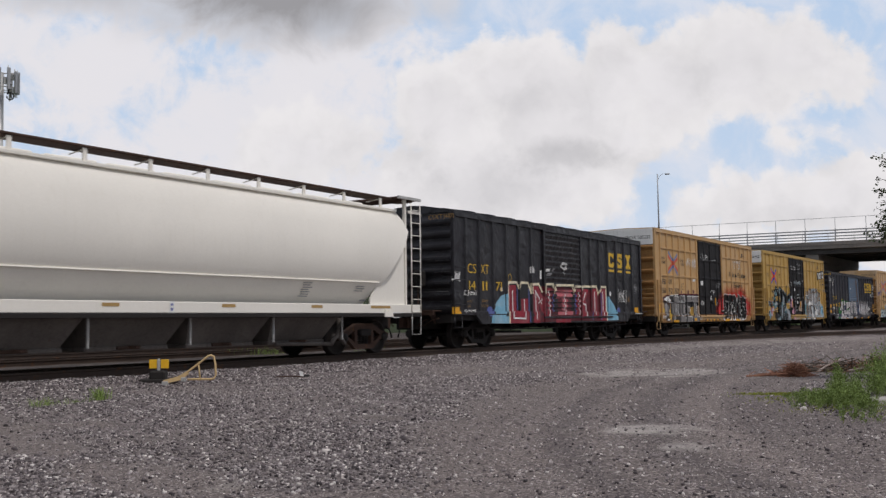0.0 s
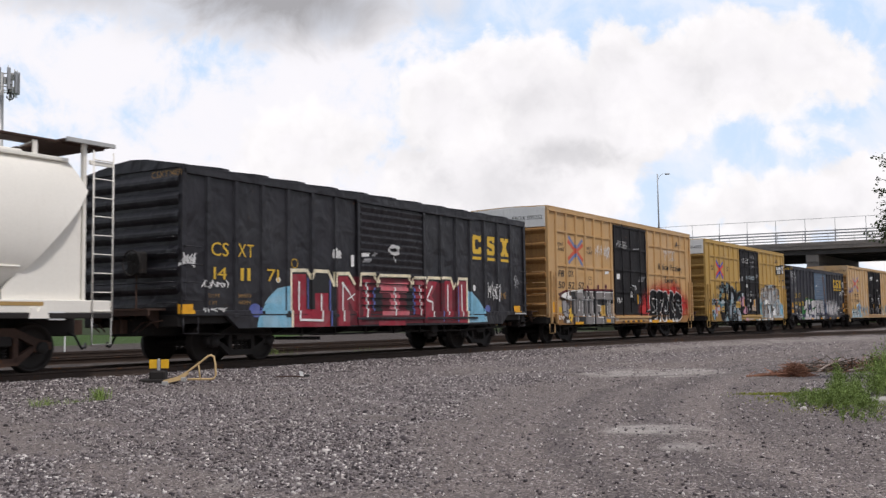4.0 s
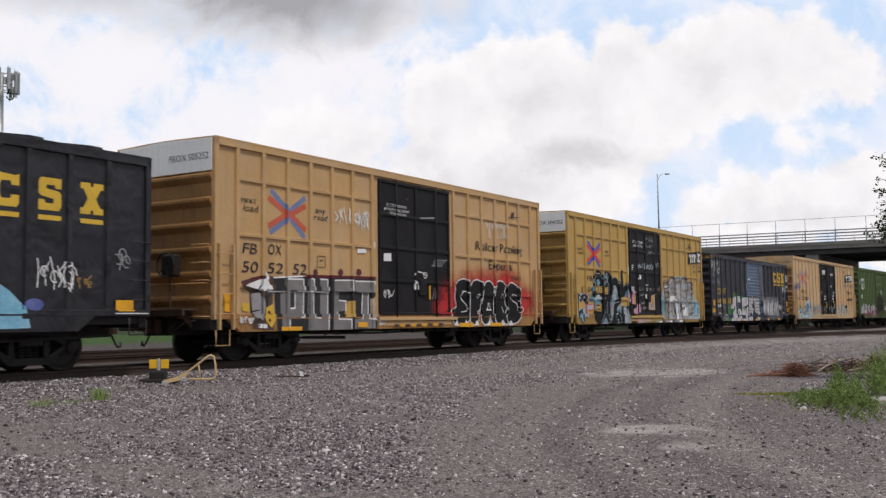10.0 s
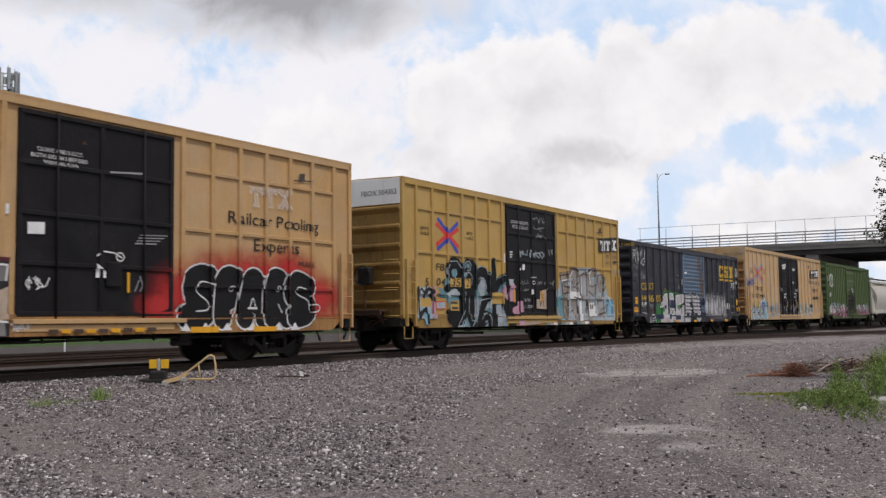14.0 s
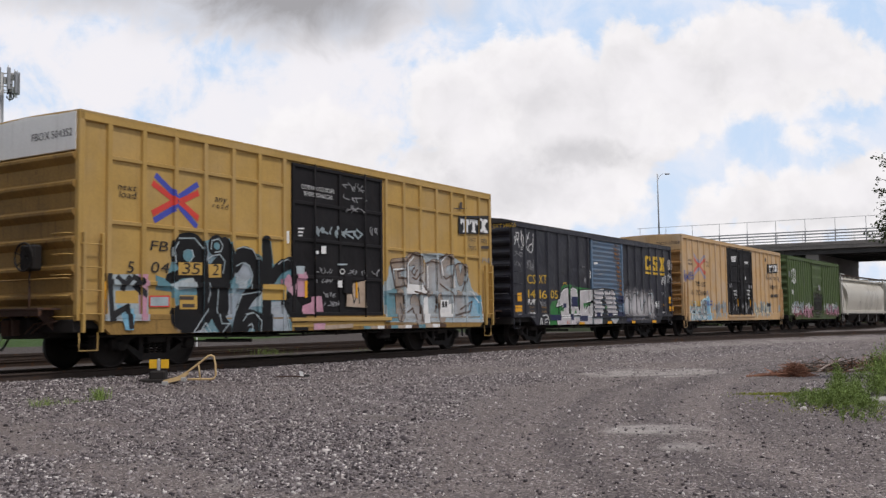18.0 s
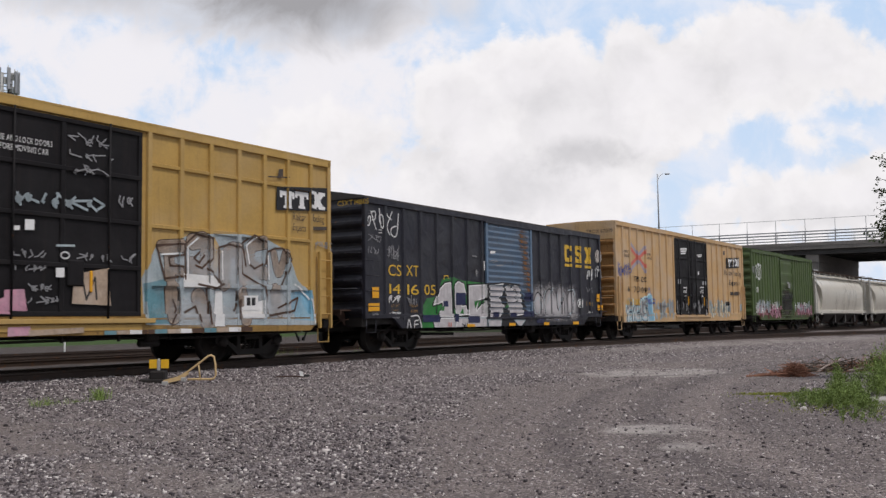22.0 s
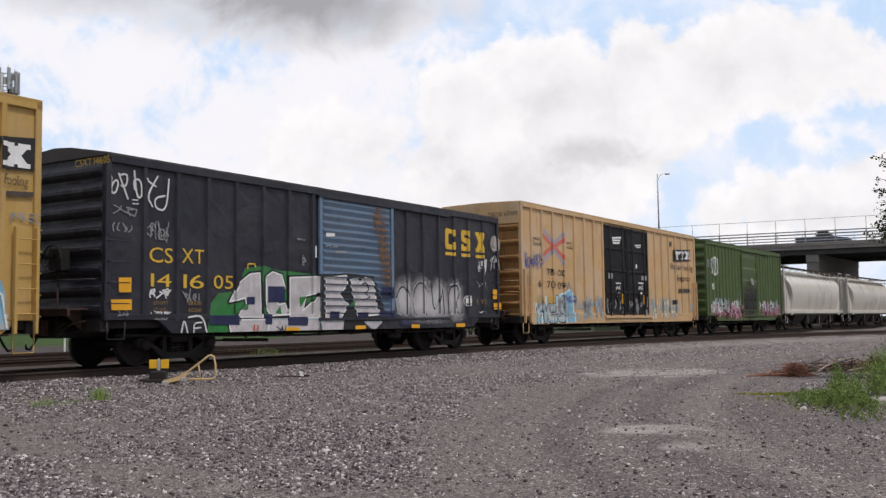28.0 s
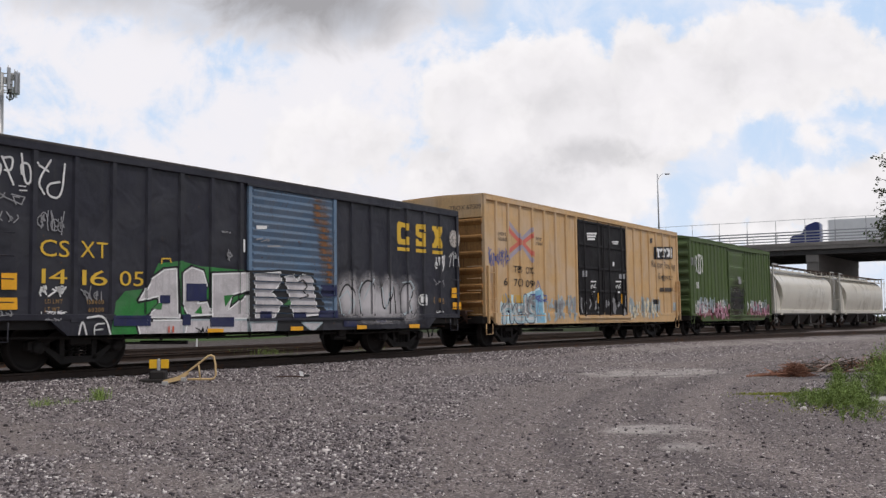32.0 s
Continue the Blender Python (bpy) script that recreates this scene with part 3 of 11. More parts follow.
def build_ground():
    xs = spaced(-3200, -10, 15, 3200, 0.15, 1.22)
    ys = spaced(-2600, 4.4, 31, 3200, 0.15, 1.14)
    gx, gy = np.meshgrid(xs, ys)
    z, dirt, grass = lie(gx.ravel(), gy.ravel())
    n, k = len(xs), len(ys)
    i = np.arange(n * (k - 1)).reshape(k - 1, n)[:, :-1].ravel()
    me = cloud_mesh("ground", np.stack([gx.ravel(), gy.ravel(), z], 1), np.stack([i, i + 1, i + n + 1, i + n], 1), ground_material())
    pale = np.zeros_like(dirt)
    for cx, cy, rx, ry in ((2.02, 10.3, 0.62, 0.75), (2.45, 10.4, 0.42, 0.60), (2.2, 9.0, 0.40, 0.40), (4.45, 21.4, 1.5, 2.6), (5.30, 21.6, 1.2, 2.4), (3.5, 20.9, 0.9, 1.6)):
        pale = np.maximum(pale, 1.1 * smooth01(1.25 - np.hypot((gx.ravel() - cx) / rx, (gy.ravel() - cy) / ry)))
    lane = far_from(gx.ravel(), gy.ravel(), RUT) - far_from(gx.ravel(), gy.ravel(), RUT2) + 0.07 * wobble(gx.ravel(), gy.ravel(), 0.9, 0.9)
    rng = np.random.default_rng(3)
    band = rng.uniform(0, 1, 60)
    wear = 0.5 + (np.interp(lane * 1.5, np.arange(-30, 30), band) - 0.5) * np.clip(dirt * 1.2, 0.25, 1)
    sx, sy, sh = on_track(0.0)
    away = (gx.ravel() - sx) * -math.sin(sh) + (gy.ravel() - sy) * math.cos(sh)
    bed = np.minimum(far_from(gx.ravel(), gy.ravel(), MAIN), far_from(gx.ravel(), gy.ravel(), BACK))
    shoulder = far_from(gx.ravel(), gy.ravel(), SIDING)
    shoulder = smooth01((shoulder - 1.5) / 0.4) * smooth01((4.6 - shoulder + 0.5 * wobble(gx.ravel(), gy.ravel(), 0.5, 1.4)) / 1.6)
    pale = np.maximum(pale, 0.85 * shoulder * smooth01((gx.ravel() - 0.5) / 7.0) * (away < 0))
    # Dark brown along the track beds and over all ground behind the train.
    brownish = np.maximum(smooth01((1.5 - bed) / 0.6), 0.9 * smooth01((away - 0.3) / 1.0))
    for key, val in (("brownish", brownish), ("dirt", dirt), ("grass", grass), ("pale", pale), ("wear", wear)):
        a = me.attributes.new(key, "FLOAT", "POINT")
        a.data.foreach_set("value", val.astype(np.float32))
    me.polygons.foreach_set("use_smooth", np.ones(len(me.polygons), bool))
    return tagged(new("ground", me), "grey gravel yard with bare dirt wheel ruts, grass beyond the tracks", "ground", kind="structure")


build_ground()

# ---------------------------------------------------------------- the far sky, whose clouds drift
sky_mat = bpy.data.materials.new("cloudy_sky")
sky_mat.use_nodes = True
sn = sky_mat.node_tree
sn.nodes.clear()
s_tc = sn.nodes.new("ShaderNodeTexCoord")
s_norm = sn.nodes.new("ShaderNodeVectorMath")
s_norm.operation = "NORMALIZE"
sn.links.new(s_tc.outputs["Object"], s_norm.inputs[0])
s_sep = sn.nodes.new("ShaderNodeSeparateXYZ")
sn.links.new(s_norm.outputs[0], s_sep.inputs[0])
s_blue = mix_colour(sn, ramp(sn, s_sep.outputs[2], 0.02, 0.35), (0.66, 0.80, 0.96), (0.53, 0.71, 0.94))
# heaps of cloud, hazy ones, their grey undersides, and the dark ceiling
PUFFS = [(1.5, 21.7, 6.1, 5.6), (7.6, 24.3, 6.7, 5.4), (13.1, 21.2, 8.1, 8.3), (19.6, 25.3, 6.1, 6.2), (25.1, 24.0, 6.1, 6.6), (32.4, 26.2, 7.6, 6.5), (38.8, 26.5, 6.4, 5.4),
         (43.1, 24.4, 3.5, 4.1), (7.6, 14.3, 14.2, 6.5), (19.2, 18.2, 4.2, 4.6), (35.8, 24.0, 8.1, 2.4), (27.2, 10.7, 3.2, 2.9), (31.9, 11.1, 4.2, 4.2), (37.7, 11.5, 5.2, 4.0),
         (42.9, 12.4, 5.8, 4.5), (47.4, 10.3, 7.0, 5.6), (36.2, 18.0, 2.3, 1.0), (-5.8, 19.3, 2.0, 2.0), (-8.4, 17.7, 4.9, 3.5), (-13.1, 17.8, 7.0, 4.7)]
HAZE = [(-18.3, 20.2, 14.5, 7.1), (-34.0, 26.6, 11.0, 5.3), (-42.2, 29.4, 5.8, 4.1), (-12.5, 25.7, 7.0, 4.1), (-27.5, 15.3, 13.4, 5.3), (-4.4, 13.3, 17.4, 5.3), (-39.8, 21.4, 7.0, 2.4), (-7.8, 26.8, 7.0, 3.5)]
SHADES = [(14.1, 16.8, 6.7, 2.4, 0.34), (10.2, 22.5, 4.1, 2.6, 0.13), (5.4, 13.4, 9.9, 3.5, 0.16), (27.7, 24.6, 4.6, 2.9, 0.1), (37.0, 10.1, 8.7, 1.8, 0.14), (-2.1, 17.0, 4.6, 3.5, 0.14), (22.5, 15.3, 5.2, 2.9, 0.14), (17.9, 26.5, 3.5, 2.4, 0.07)]
GLOOM = [(-16.0, 34.2, 15.5, 7.4, 0.85), (-20.6, 34.6, 11.0, 6.4, 0.4), (-9.0, 32.6, 9.5, 5.6, 0.45), (-36.5, 35.2, 14.0, 4.6, 0.55), (1.0, 32.6, 6.0, 3.4, 0.2), (-27.0, 31.4, 9.0, 3.6, 0.2)]
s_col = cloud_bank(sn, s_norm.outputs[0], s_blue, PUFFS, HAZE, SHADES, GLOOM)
s_em = node(sn, "ShaderNodeEmission", Strength=0.96)
sn.links.new(s_col, s_em.inputs[0])
s_out = sn.nodes.new("ShaderNodeOutputMaterial")
sn.links.new(s_em.outputs[0], s_out.inputs[0])
sky_mat.cycles.emission_sampling = "NONE"


def build_backdrop():
    az, el = np.radians(np.linspace(-42, 42, 57)), np.radians(np.linspace(-0.6, 27, 20))
    a, e = np.meshgrid(az, el)
    v = 3000 * np.stack([np.sin(a) * np.cos(e), np.cos(a) * np.cos(e), np.sin(e)], -1).reshape(-1, 3)
    n, k = len(az), len(el)
    i = np.arange(n * (k - 1)).reshape(k - 1, n)[:, :-1].ravel()
    return tagged(new("backdrop", cloud_mesh("backdrop", v, np.stack([i, i + 1, i + n + 1, i + n], 1), sky_mat)),
                  "pale blue summer sky with drifting white and grey clouds", "sky", kind="structure")


backdrop = build_backdrop()

# ---------------------------------------------------------------- tracks
RAIL_PROFILE = [(-0.036, 0), (-0.036, -0.03), (-0.012, -0.045), (-0.010, -0.14), (-0.07, -0.155), (-0.07, -0.168), (0.07, -0.168), (0.07, -0.155),
                (0.010, -0.14), (0.012, -0.045), (0.036, -0.03), (0.036, 0)]


def sweep(lo, hi, step, off, prof, top):
    s = np.arange(lo, hi + step / 2, step)
    n = len(prof)
    buf = Buf("rail_steel")
    v = []
    for t in s:
        o = off(t)
        for p, q in prof:
            x, y, h = on_track(t, o + p)
            v.append((x, y, top + q))
    f = [(i * n + k, i * n + (k + 1) % n, (i + 1) * n + (k + 1) % n, (i + 1) * n + k) for i in range(len(s) - 1) for k in range(n)]
    f += [tuple(range(n)), tuple(range(len(v) - n, len(v)))]
    return buf.add(v, f)


TIE = Buf("tie_wood").box(-0.115, 0.115, -1.3, 1.3, -0.16, 0.0, 0.012).mesh("tie")
PLATE = Buf("rusty_steel").box(-0.09, 0.09, -0.16, 0.16, 0, 0.014).box(-0.03, 0.03, -0.12, -0.085, 0.014, 0.04).box(-0.03, 0.03, 0.085, 0.12, 0.014, 0.04).mesh("tie_plate")


def railway(name, label, lo, hi, off, top, ties, plates=None):
    """A track with two rails on timber ties."""
    root = tagged(new(name), label, "railway track", kind="structure")
    for side in (-0.753, 0.753):
        part("rail", sweep(lo, hi, 1.0, lambda t, d=side: off(t) + d, RAIL_PROFILE, top), root, "rust-brown steel rail")
    t, k = ties[0], 0
    while t < ties[1]:
        x, y, h = on_track(t, off(t))
        slope = math.atan2(off(t + 0.5) - off(t - 0.5), 1.0)
        wob = 0.04 * math.sin(k * 12.9898)
        ob = part("tie", TIE, root)
        ob.matrix_basis = pose(x - wob * math.sin(h), y + wob * math.cos(h), top - 0.185, 0, 0, math.degrees(h + slope))
        if plates and plates[0] < t < plates[1]:
            q = part("tie_plate", PLATE, root)
            x, y, h = on_track(t, off(t) - 0.753)
            q.matrix_basis = pose(x, y, top - 0.184, 0, 0, math.degrees(h + slope))
        t += 0.53
        k += 1
    return root


railway("main_track", "rust-brown steel rails on dark timber ties carrying the train", -45, 150, lambda t: 0.0, RZ, (-24, 70), (-18, 6))
railway("siding_track", "rusty siding that leaves the main track at the switch", -6, 62, lambda t: float(siding_off(t)), RZ, (14, 60))
railway("rear_track", "second yard track behind the train", -45, 120, lambda t: REAR, RZ - 0.02, (-20, 30))
railway("far_rear_track", "third yard track beside the grass strip", -45, 120, lambda t: FAR_REAR, RZ - 0.02, (-20, 20))

# ---------------------------------------------------------------- railway cars
# A car stands with its origin on the railhead under its middle, x along the track, its near side towards -y.
WHEEL_R = 0.457
WHEELSETS = []


@functools.lru_cache(None)
def wheelset_mesh():
    b = Buf("wheel_steel", "rail_steel")
    for s in (-1, 1):
        prof = [(0.0, 0.80), (0.10, 0.80), (0.11, 0.74), (0.16, 0.725), (0.33, 0.715), (0.385, 0.735), (0.40, 0.80), (0.455, 0.80), (0.457, 0.70), (0.487, 0.675), (0.487, 0.665), (0.38, 0.665), (0.12, 0.68), (0.0, 0.68)]
        b.lathe([(r, s * y) for r, y in prof], 32)
    b.lathe([(0.0, -1.0), (0.085, -1.0), (0.085, 1.0), (0.0, 1.0)], 14)
    return b.mesh("wheelset")


@functools.lru_cache(None)
def bogie_mesh(mat):
    b = Buf(mat, "grimy_steel")
    for s in (-1, 1):
        y0, y1 = sorted((s * 0.93, s * 1.06))
        upper = [(-1.10, 0.56), (-0.78, 0.64), (-0.34, 0.83), (0.34, 0.83), (0.78, 0.64), (1.10, 0.56), (1.10, 0.42), (0.80, 0.47), (0.42, 0.66), (-0.42, 0.66), (-0.80, 0.47), (-1.10, 0.42)]
        lower = [(-0.86, 0.50), (-0.74, 0.50), (-0.34, 0.28), (0.34, 0.28), (0.74, 0.50), (0.86, 0.50), (0.40, 0.15), (-0.40, 0.15)]
        b.prism(upper, "y", y0, y1).prism(lower, "y", y0, y1)
        b.box(-0.42, -0.31, y0, y1, 0.2, 0.72, 0.01).box(0.31, 0.42, y0, y1, 0.2, 0.72, 0.01)
        for x in (-0.89, 0.89):
            b.box(x - 0.15, x + 0.15, y0, y1, 0.38, 0.60, 0.02)
        b.box(-0.24, 0.24, *sorted((s * 0.86, s * 1.13)), 0.50, 0.68, 0.02, 1)
    b.box(-0.22, 0.22, -0.95, 0.95, 0.48, 0.74, 0.03, 1)
    return b.mesh("bogie")


@functools.lru_cache(None)
def spring_mesh():
    b = Buf("grimy_steel")
    for dx in (-0.15, 0.0, 0.15):
        pts = [(dx + 0.055 * math.cos(a), 0.055 * math.sin(a), 0.22 * a / (2 * math.pi * 4)) for a in np.linspace(0, 2 * math.pi * 4, 41)]
        b.tube(pts, 0.014, 4)
    return b.mesh("spring")


@functools.lru_cache(None)
def bearing_mesh():
    return Buf("grimy_steel").lathe([(0.0, -0.11), (0.06, -0.11), (0.075, -0.09), (0.115, -0.085), (0.115, 0.06), (0.0, 0.06)], 12).mesh("bearing_cap")


def bogie(car, x, mat="grimy_steel"):
    b = part("bogie", bogie_mesh(mat), car, "cast steel freight bogie, grimy brown", (x, 0, 0))
    for dx in (-0.89, 0.89):
        w = part("wheelset", wheelset_mesh(), b, "dark steel wheels on an axle", (dx, 0, WHEEL_R))
        WHEELSETS.append((w, dx))
        for s in (-1, 1):
            part("bearing_cap", bearing_mesh(), b, "", (dx, s * 1.03, WHEEL_R), 0 if s < 0 else 180)
    for s in (-1, 1):
        part("spring", spring_mesh(), b, "", (0, s * 1.0, 0.28))
    return b


@functools.lru_cache(None)
def coupler_mesh():
    b = Buf("rusty_steel")
    b.box(-0.7, 0.0, -0.09, 0.09, 0.74, 0.92, 0.02)
    b.prism([(0.0, -0.10), (0.22, -0.20), (0.36, -0.18), (0.30, -0.08), (0.20, -0.02), (0.20, 0.06), (0.34, 0.10), (0.34, 0.17), (0.10, 0.17), (0.0, 0.10)], "z", 0.68, 0.98)
    return b.mesh("coupler")


@functools.lru_cache(None)
def hose_mesh():
    pts = [(-0.1, -0.35, 0.72), (0.05, -0.36, 0.66), (0.16, -0.34, 0.5), (0.28, -0.28, 0.40), (0.42, -0.2, 0.42), (0.5, -0.1, 0.5)]
    return Buf("ink_black").tube(pts, 0.024, 6).mesh("air_hose")


def couplings(car, half):
    for s in (1, -1):
        part("coupler", coupler_mesh(), car, "rusty knuckle coupler", (s * half, 0, 0), 0 if s > 0 else 180)
        part("air_hose", hose_mesh(), car, "black rubber brake hose", (s * half, 0, 0), 0 if s > 0 else 180)


@functools.lru_cache(None)
def grab_mesh(w, mat):
    return Buf(mat).tube([(0, 0, 0), (0, -0.07, 0), (w, -0.07, 0), (w, 0, 0)], 0.012, 5).mesh("grab_iron")


@functools.lru_cache(None)
def stirrup_mesh(w, h, mat):
    return Buf(mat).tube([(0, 0, 0), (0, 0, -h), (w, 0, -h), (w, 0, 0)], 0.016, 5).mesh("step")


class Side:
    """The near face of a car: strips along x and, between posts, bands of height, each with its depth. Paint follows them."""

    def __init__(self, car, length, sheet, sill=-9.0, drop=0.0):
        self.car, self.half, self.sheet, self.proud, self.bands, self.sill, self.drop = car, length / 2, sheet, [], [], sill, drop

    def post(self, x0, x1, y):
        self.proud.append((x0 - self.half, x1 - self.half, y))

    def band(self, x0, x1, z0, z1, y):
        self.bands.append((x0 - self.half, x1 - self.half, z0, z1, y))

    def paint(self, name, label, layers, lift=0.003):
        """Painted marks from layers of (colour, triangles), the x of which count from the car's own left end: one part for each mark that stands alone."""
        heaps = []
        letters = name == "lettering"
        for d, (key, tris) in enumerate(layers):
            for tri in tris:
                box = [min(p[0] for p in tri), max(p[0] for p in tri), min(p[1] for p in tri), max(p[1] for p in tri)]
                got = [(d, key, tri)]
                rest = []
                mine = {(round(p[0], 4), round(p[1], 4)) for p in tri}
                for hb, items in heaps:
                    if letters and not any((round(p[0], 4), round(p[1], 4)) in mine for it in items for p in it[2]):
                        rest.append((hb, items))
                    elif hb[0] < box[1] + 0.004 and hb[1] > box[0] - 0.004 and hb[2] < box[3] + 0.004 and hb[3] > box[2] - 0.004:
                        box = [min(hb[0], box[0]), max(hb[1], box[1]), min(hb[2], box[2]), max(hb[3], box[3])]
                        got = items + got
                    else:
                        rest.append((hb, items))
                heaps = rest + [(box, got)]
        if len(heaps) > 14:
            ob = self._mark(name, label, layers, lift)
            tagged(ob, kind="stuff")
            return ob
        for box, items in heaps:
            ob = self._mark(name, label, [(key, [t for d, k, t in items if d == i]) for i, (key, _) in enumerate(layers)], lift)
        return ob

    def _mark(self, name, label, layers, lift):
        mats = []
        buf = Buf()
        posts = sorted(self.proud)
        for depth, (key, tris) in enumerate(layers):
            if key not in mats:
                mats.append(key)
                buf.mats.append(M[key])
            mi, up = mats.index(key), lift + 0.0005 * depth
            for tri in tris:
                poly = cut([(p[0] - self.half, p[1]) for p in tri], 1, self.sill + 0.004, 9)
                if not poly:
                    continue
                if self.drop and max(abs(p[0]) for p in poly) > self.half - self.drop:
                    poly = cut(poly, 1, self.sill + 0.284, 9)
                    if not poly:
                        continue
                x0, x1 = min(p[0] for p in poly), max(p[0] for p in poly)
                at = -1e3
                spans = []
                for a, b, y in posts:
                    if b < x0 or a > x1:
                        continue
                    spans += [(at, a, None), (a, b, y)]
                    at = b
                spans.append((at, 1e3, None))
                for a, b, y in spans:
                    piece = cut(poly, 0, a, b)
                    if not piece:
                        continue
                    if y is not None:
                        self._lay(buf, piece, y - up, mi)
                        zs = []
                        for q, r in zip(poly, poly[1:] + poly[:1]):
                            if (q[0] - a) * (r[0] - a) < 0:
                                zs.append(q[1] + (r[1] - q[1]) * (a - q[0]) / (r[0] - q[0]))
                        if len(zs) == 2:
                            lo, hi = min(zs), max(zs)
                            buf.add([(a - 0.013 - up, self.sheet - 0.001, lo), (a + 0.002 - up, y - 0.003, lo), (a + 0.002 - up, y - 0.003, hi), (a - 0.013 - up, self.sheet - 0.001, hi)], [(0, 1, 2, 3)], mi)
                        continue
                    rest = [piece]
                    for bx0, bx1, z0, z1, by in self.bands:
                        nxt = []
                        for q in rest:
                            mx = sum(p[0] for p in q) / len(q)
                            if not bx0 <= mx <= bx1:
                                nxt.append(q)
                                continue
                            inside = cut(q, 1, z0, z1)
                            if not inside:
                                nxt.append(q)
                                continue
                            self._lay(buf, inside, by - up, mi)
                            nxt += [c for c in (cut(q, 1, -9, z0), cut(q, 1, z1, 9)) if c]
                        rest = nxt
                    for q in rest:
                        self._lay(buf, q, self.sheet - up, mi)
        return part(name, buf.mesh(name, fix=False), self.car, label)

    def _lay(self, buf, poly, y, mi):
        area = sum(a[0] * b[1] - b[0] * a[1] for a, b in zip(poly, poly[1:] + poly[:1]))
        if abs(area) < 1e-7:
            return
        if area < 0:
            poly = poly[::-1]
        buf.add([(p[0], y, p[1]) for p in poly], [tuple(range(len(poly)))], mi)


def wavy_end(s, half, z0, z1, ribs, deep, body, width=1.5, sharp=False):
    """The pressed end wall of a boxcar: an outline in (x, z) drawn across the car."""
    b = Buf(body)
    out = [(half - 0.06, z0), (half, z0)]
    pitch = (z1 - z0) / ribs
    for i in range(ribs):
        a = z0 + i * pitch
        out += [(half + deep * w, a + pitch * t) for t, w in (((0.05, 0.0), (0.52, 0.0), (0.70, 0.80), (0.76, 1.0), (0.86, 1.0), (0.97, 0.0)) if sharp else ((0.12, 0.05), (0.30, 0.75), (0.45, 1.0), (0.62, 0.95), (0.80, 0.45), (0.94, 0.05)))]
    out += [(half, z1), (half - 0.06, z1)]
    return b.prism([(s * x, z) for x, z in out], "y", -width, width)


def roof_shape(half, eave, rise, mat, seams, over=1.60):
    b = Buf(mat)
    prof = [(-over, eave - 0.03), (-over, eave + 0.02), (-0.5, eave + rise * 0.85), (0, eave + rise), (0.5, eave + rise * 0.85), (over, eave + 0.02), (over, eave - 0.03)]
    b.prism(prof, "x", -half, half)
    return b


@functools.lru_cache(None)
def seam_mesh(rise, eave, mat, over=1.57):
    b = Buf(mat)
    if rise < 0.1:
        return b.prism([(-over, eave), (-over + 0.02, eave + 0.035), (0, eave + rise + 0.03), (over - 0.02, eave + 0.035), (over, eave)], "x", -0.05, 0.05).mesh("roof_seam")
    edge = eave + rise * 0.85 * (1 - (over - 0.5) / 1.1 * 0.93)
    up = 0.45 if mat == "roof_dust" else 1.0
    half = [(over + 0.02, eave), (over, eave + 0.062 * up), (over - 0.12, edge + 0.075 * up), (0.5, eave + rise * 0.85 + 0.045), (0, eave + rise + 0.045)]
    b.prism([(-y, z) for y, z in half] + half[-2::-1], "x", -0.10, 0.10)
    return b.mesh("roof_seam")


def ladder(car, x, y, z0, z1, rungs, w, mat):
    b = Buf(mat)
    for dx in (0, w):
        b.tube([(x + dx, y, z0), (x + dx, y, z1)], 0.016, 5)
    lad = part("ladder", b, car)
    me = Buf(mat).tube([(0, 0, 0), (w, 0, 0)], 0.012, 5).mesh("rung")
    for i in range(rungs):
        part("rung", me, lad, "", (x, y, z0 + (i + 0.5) * (z1 - z0) / rungs))
    return lad


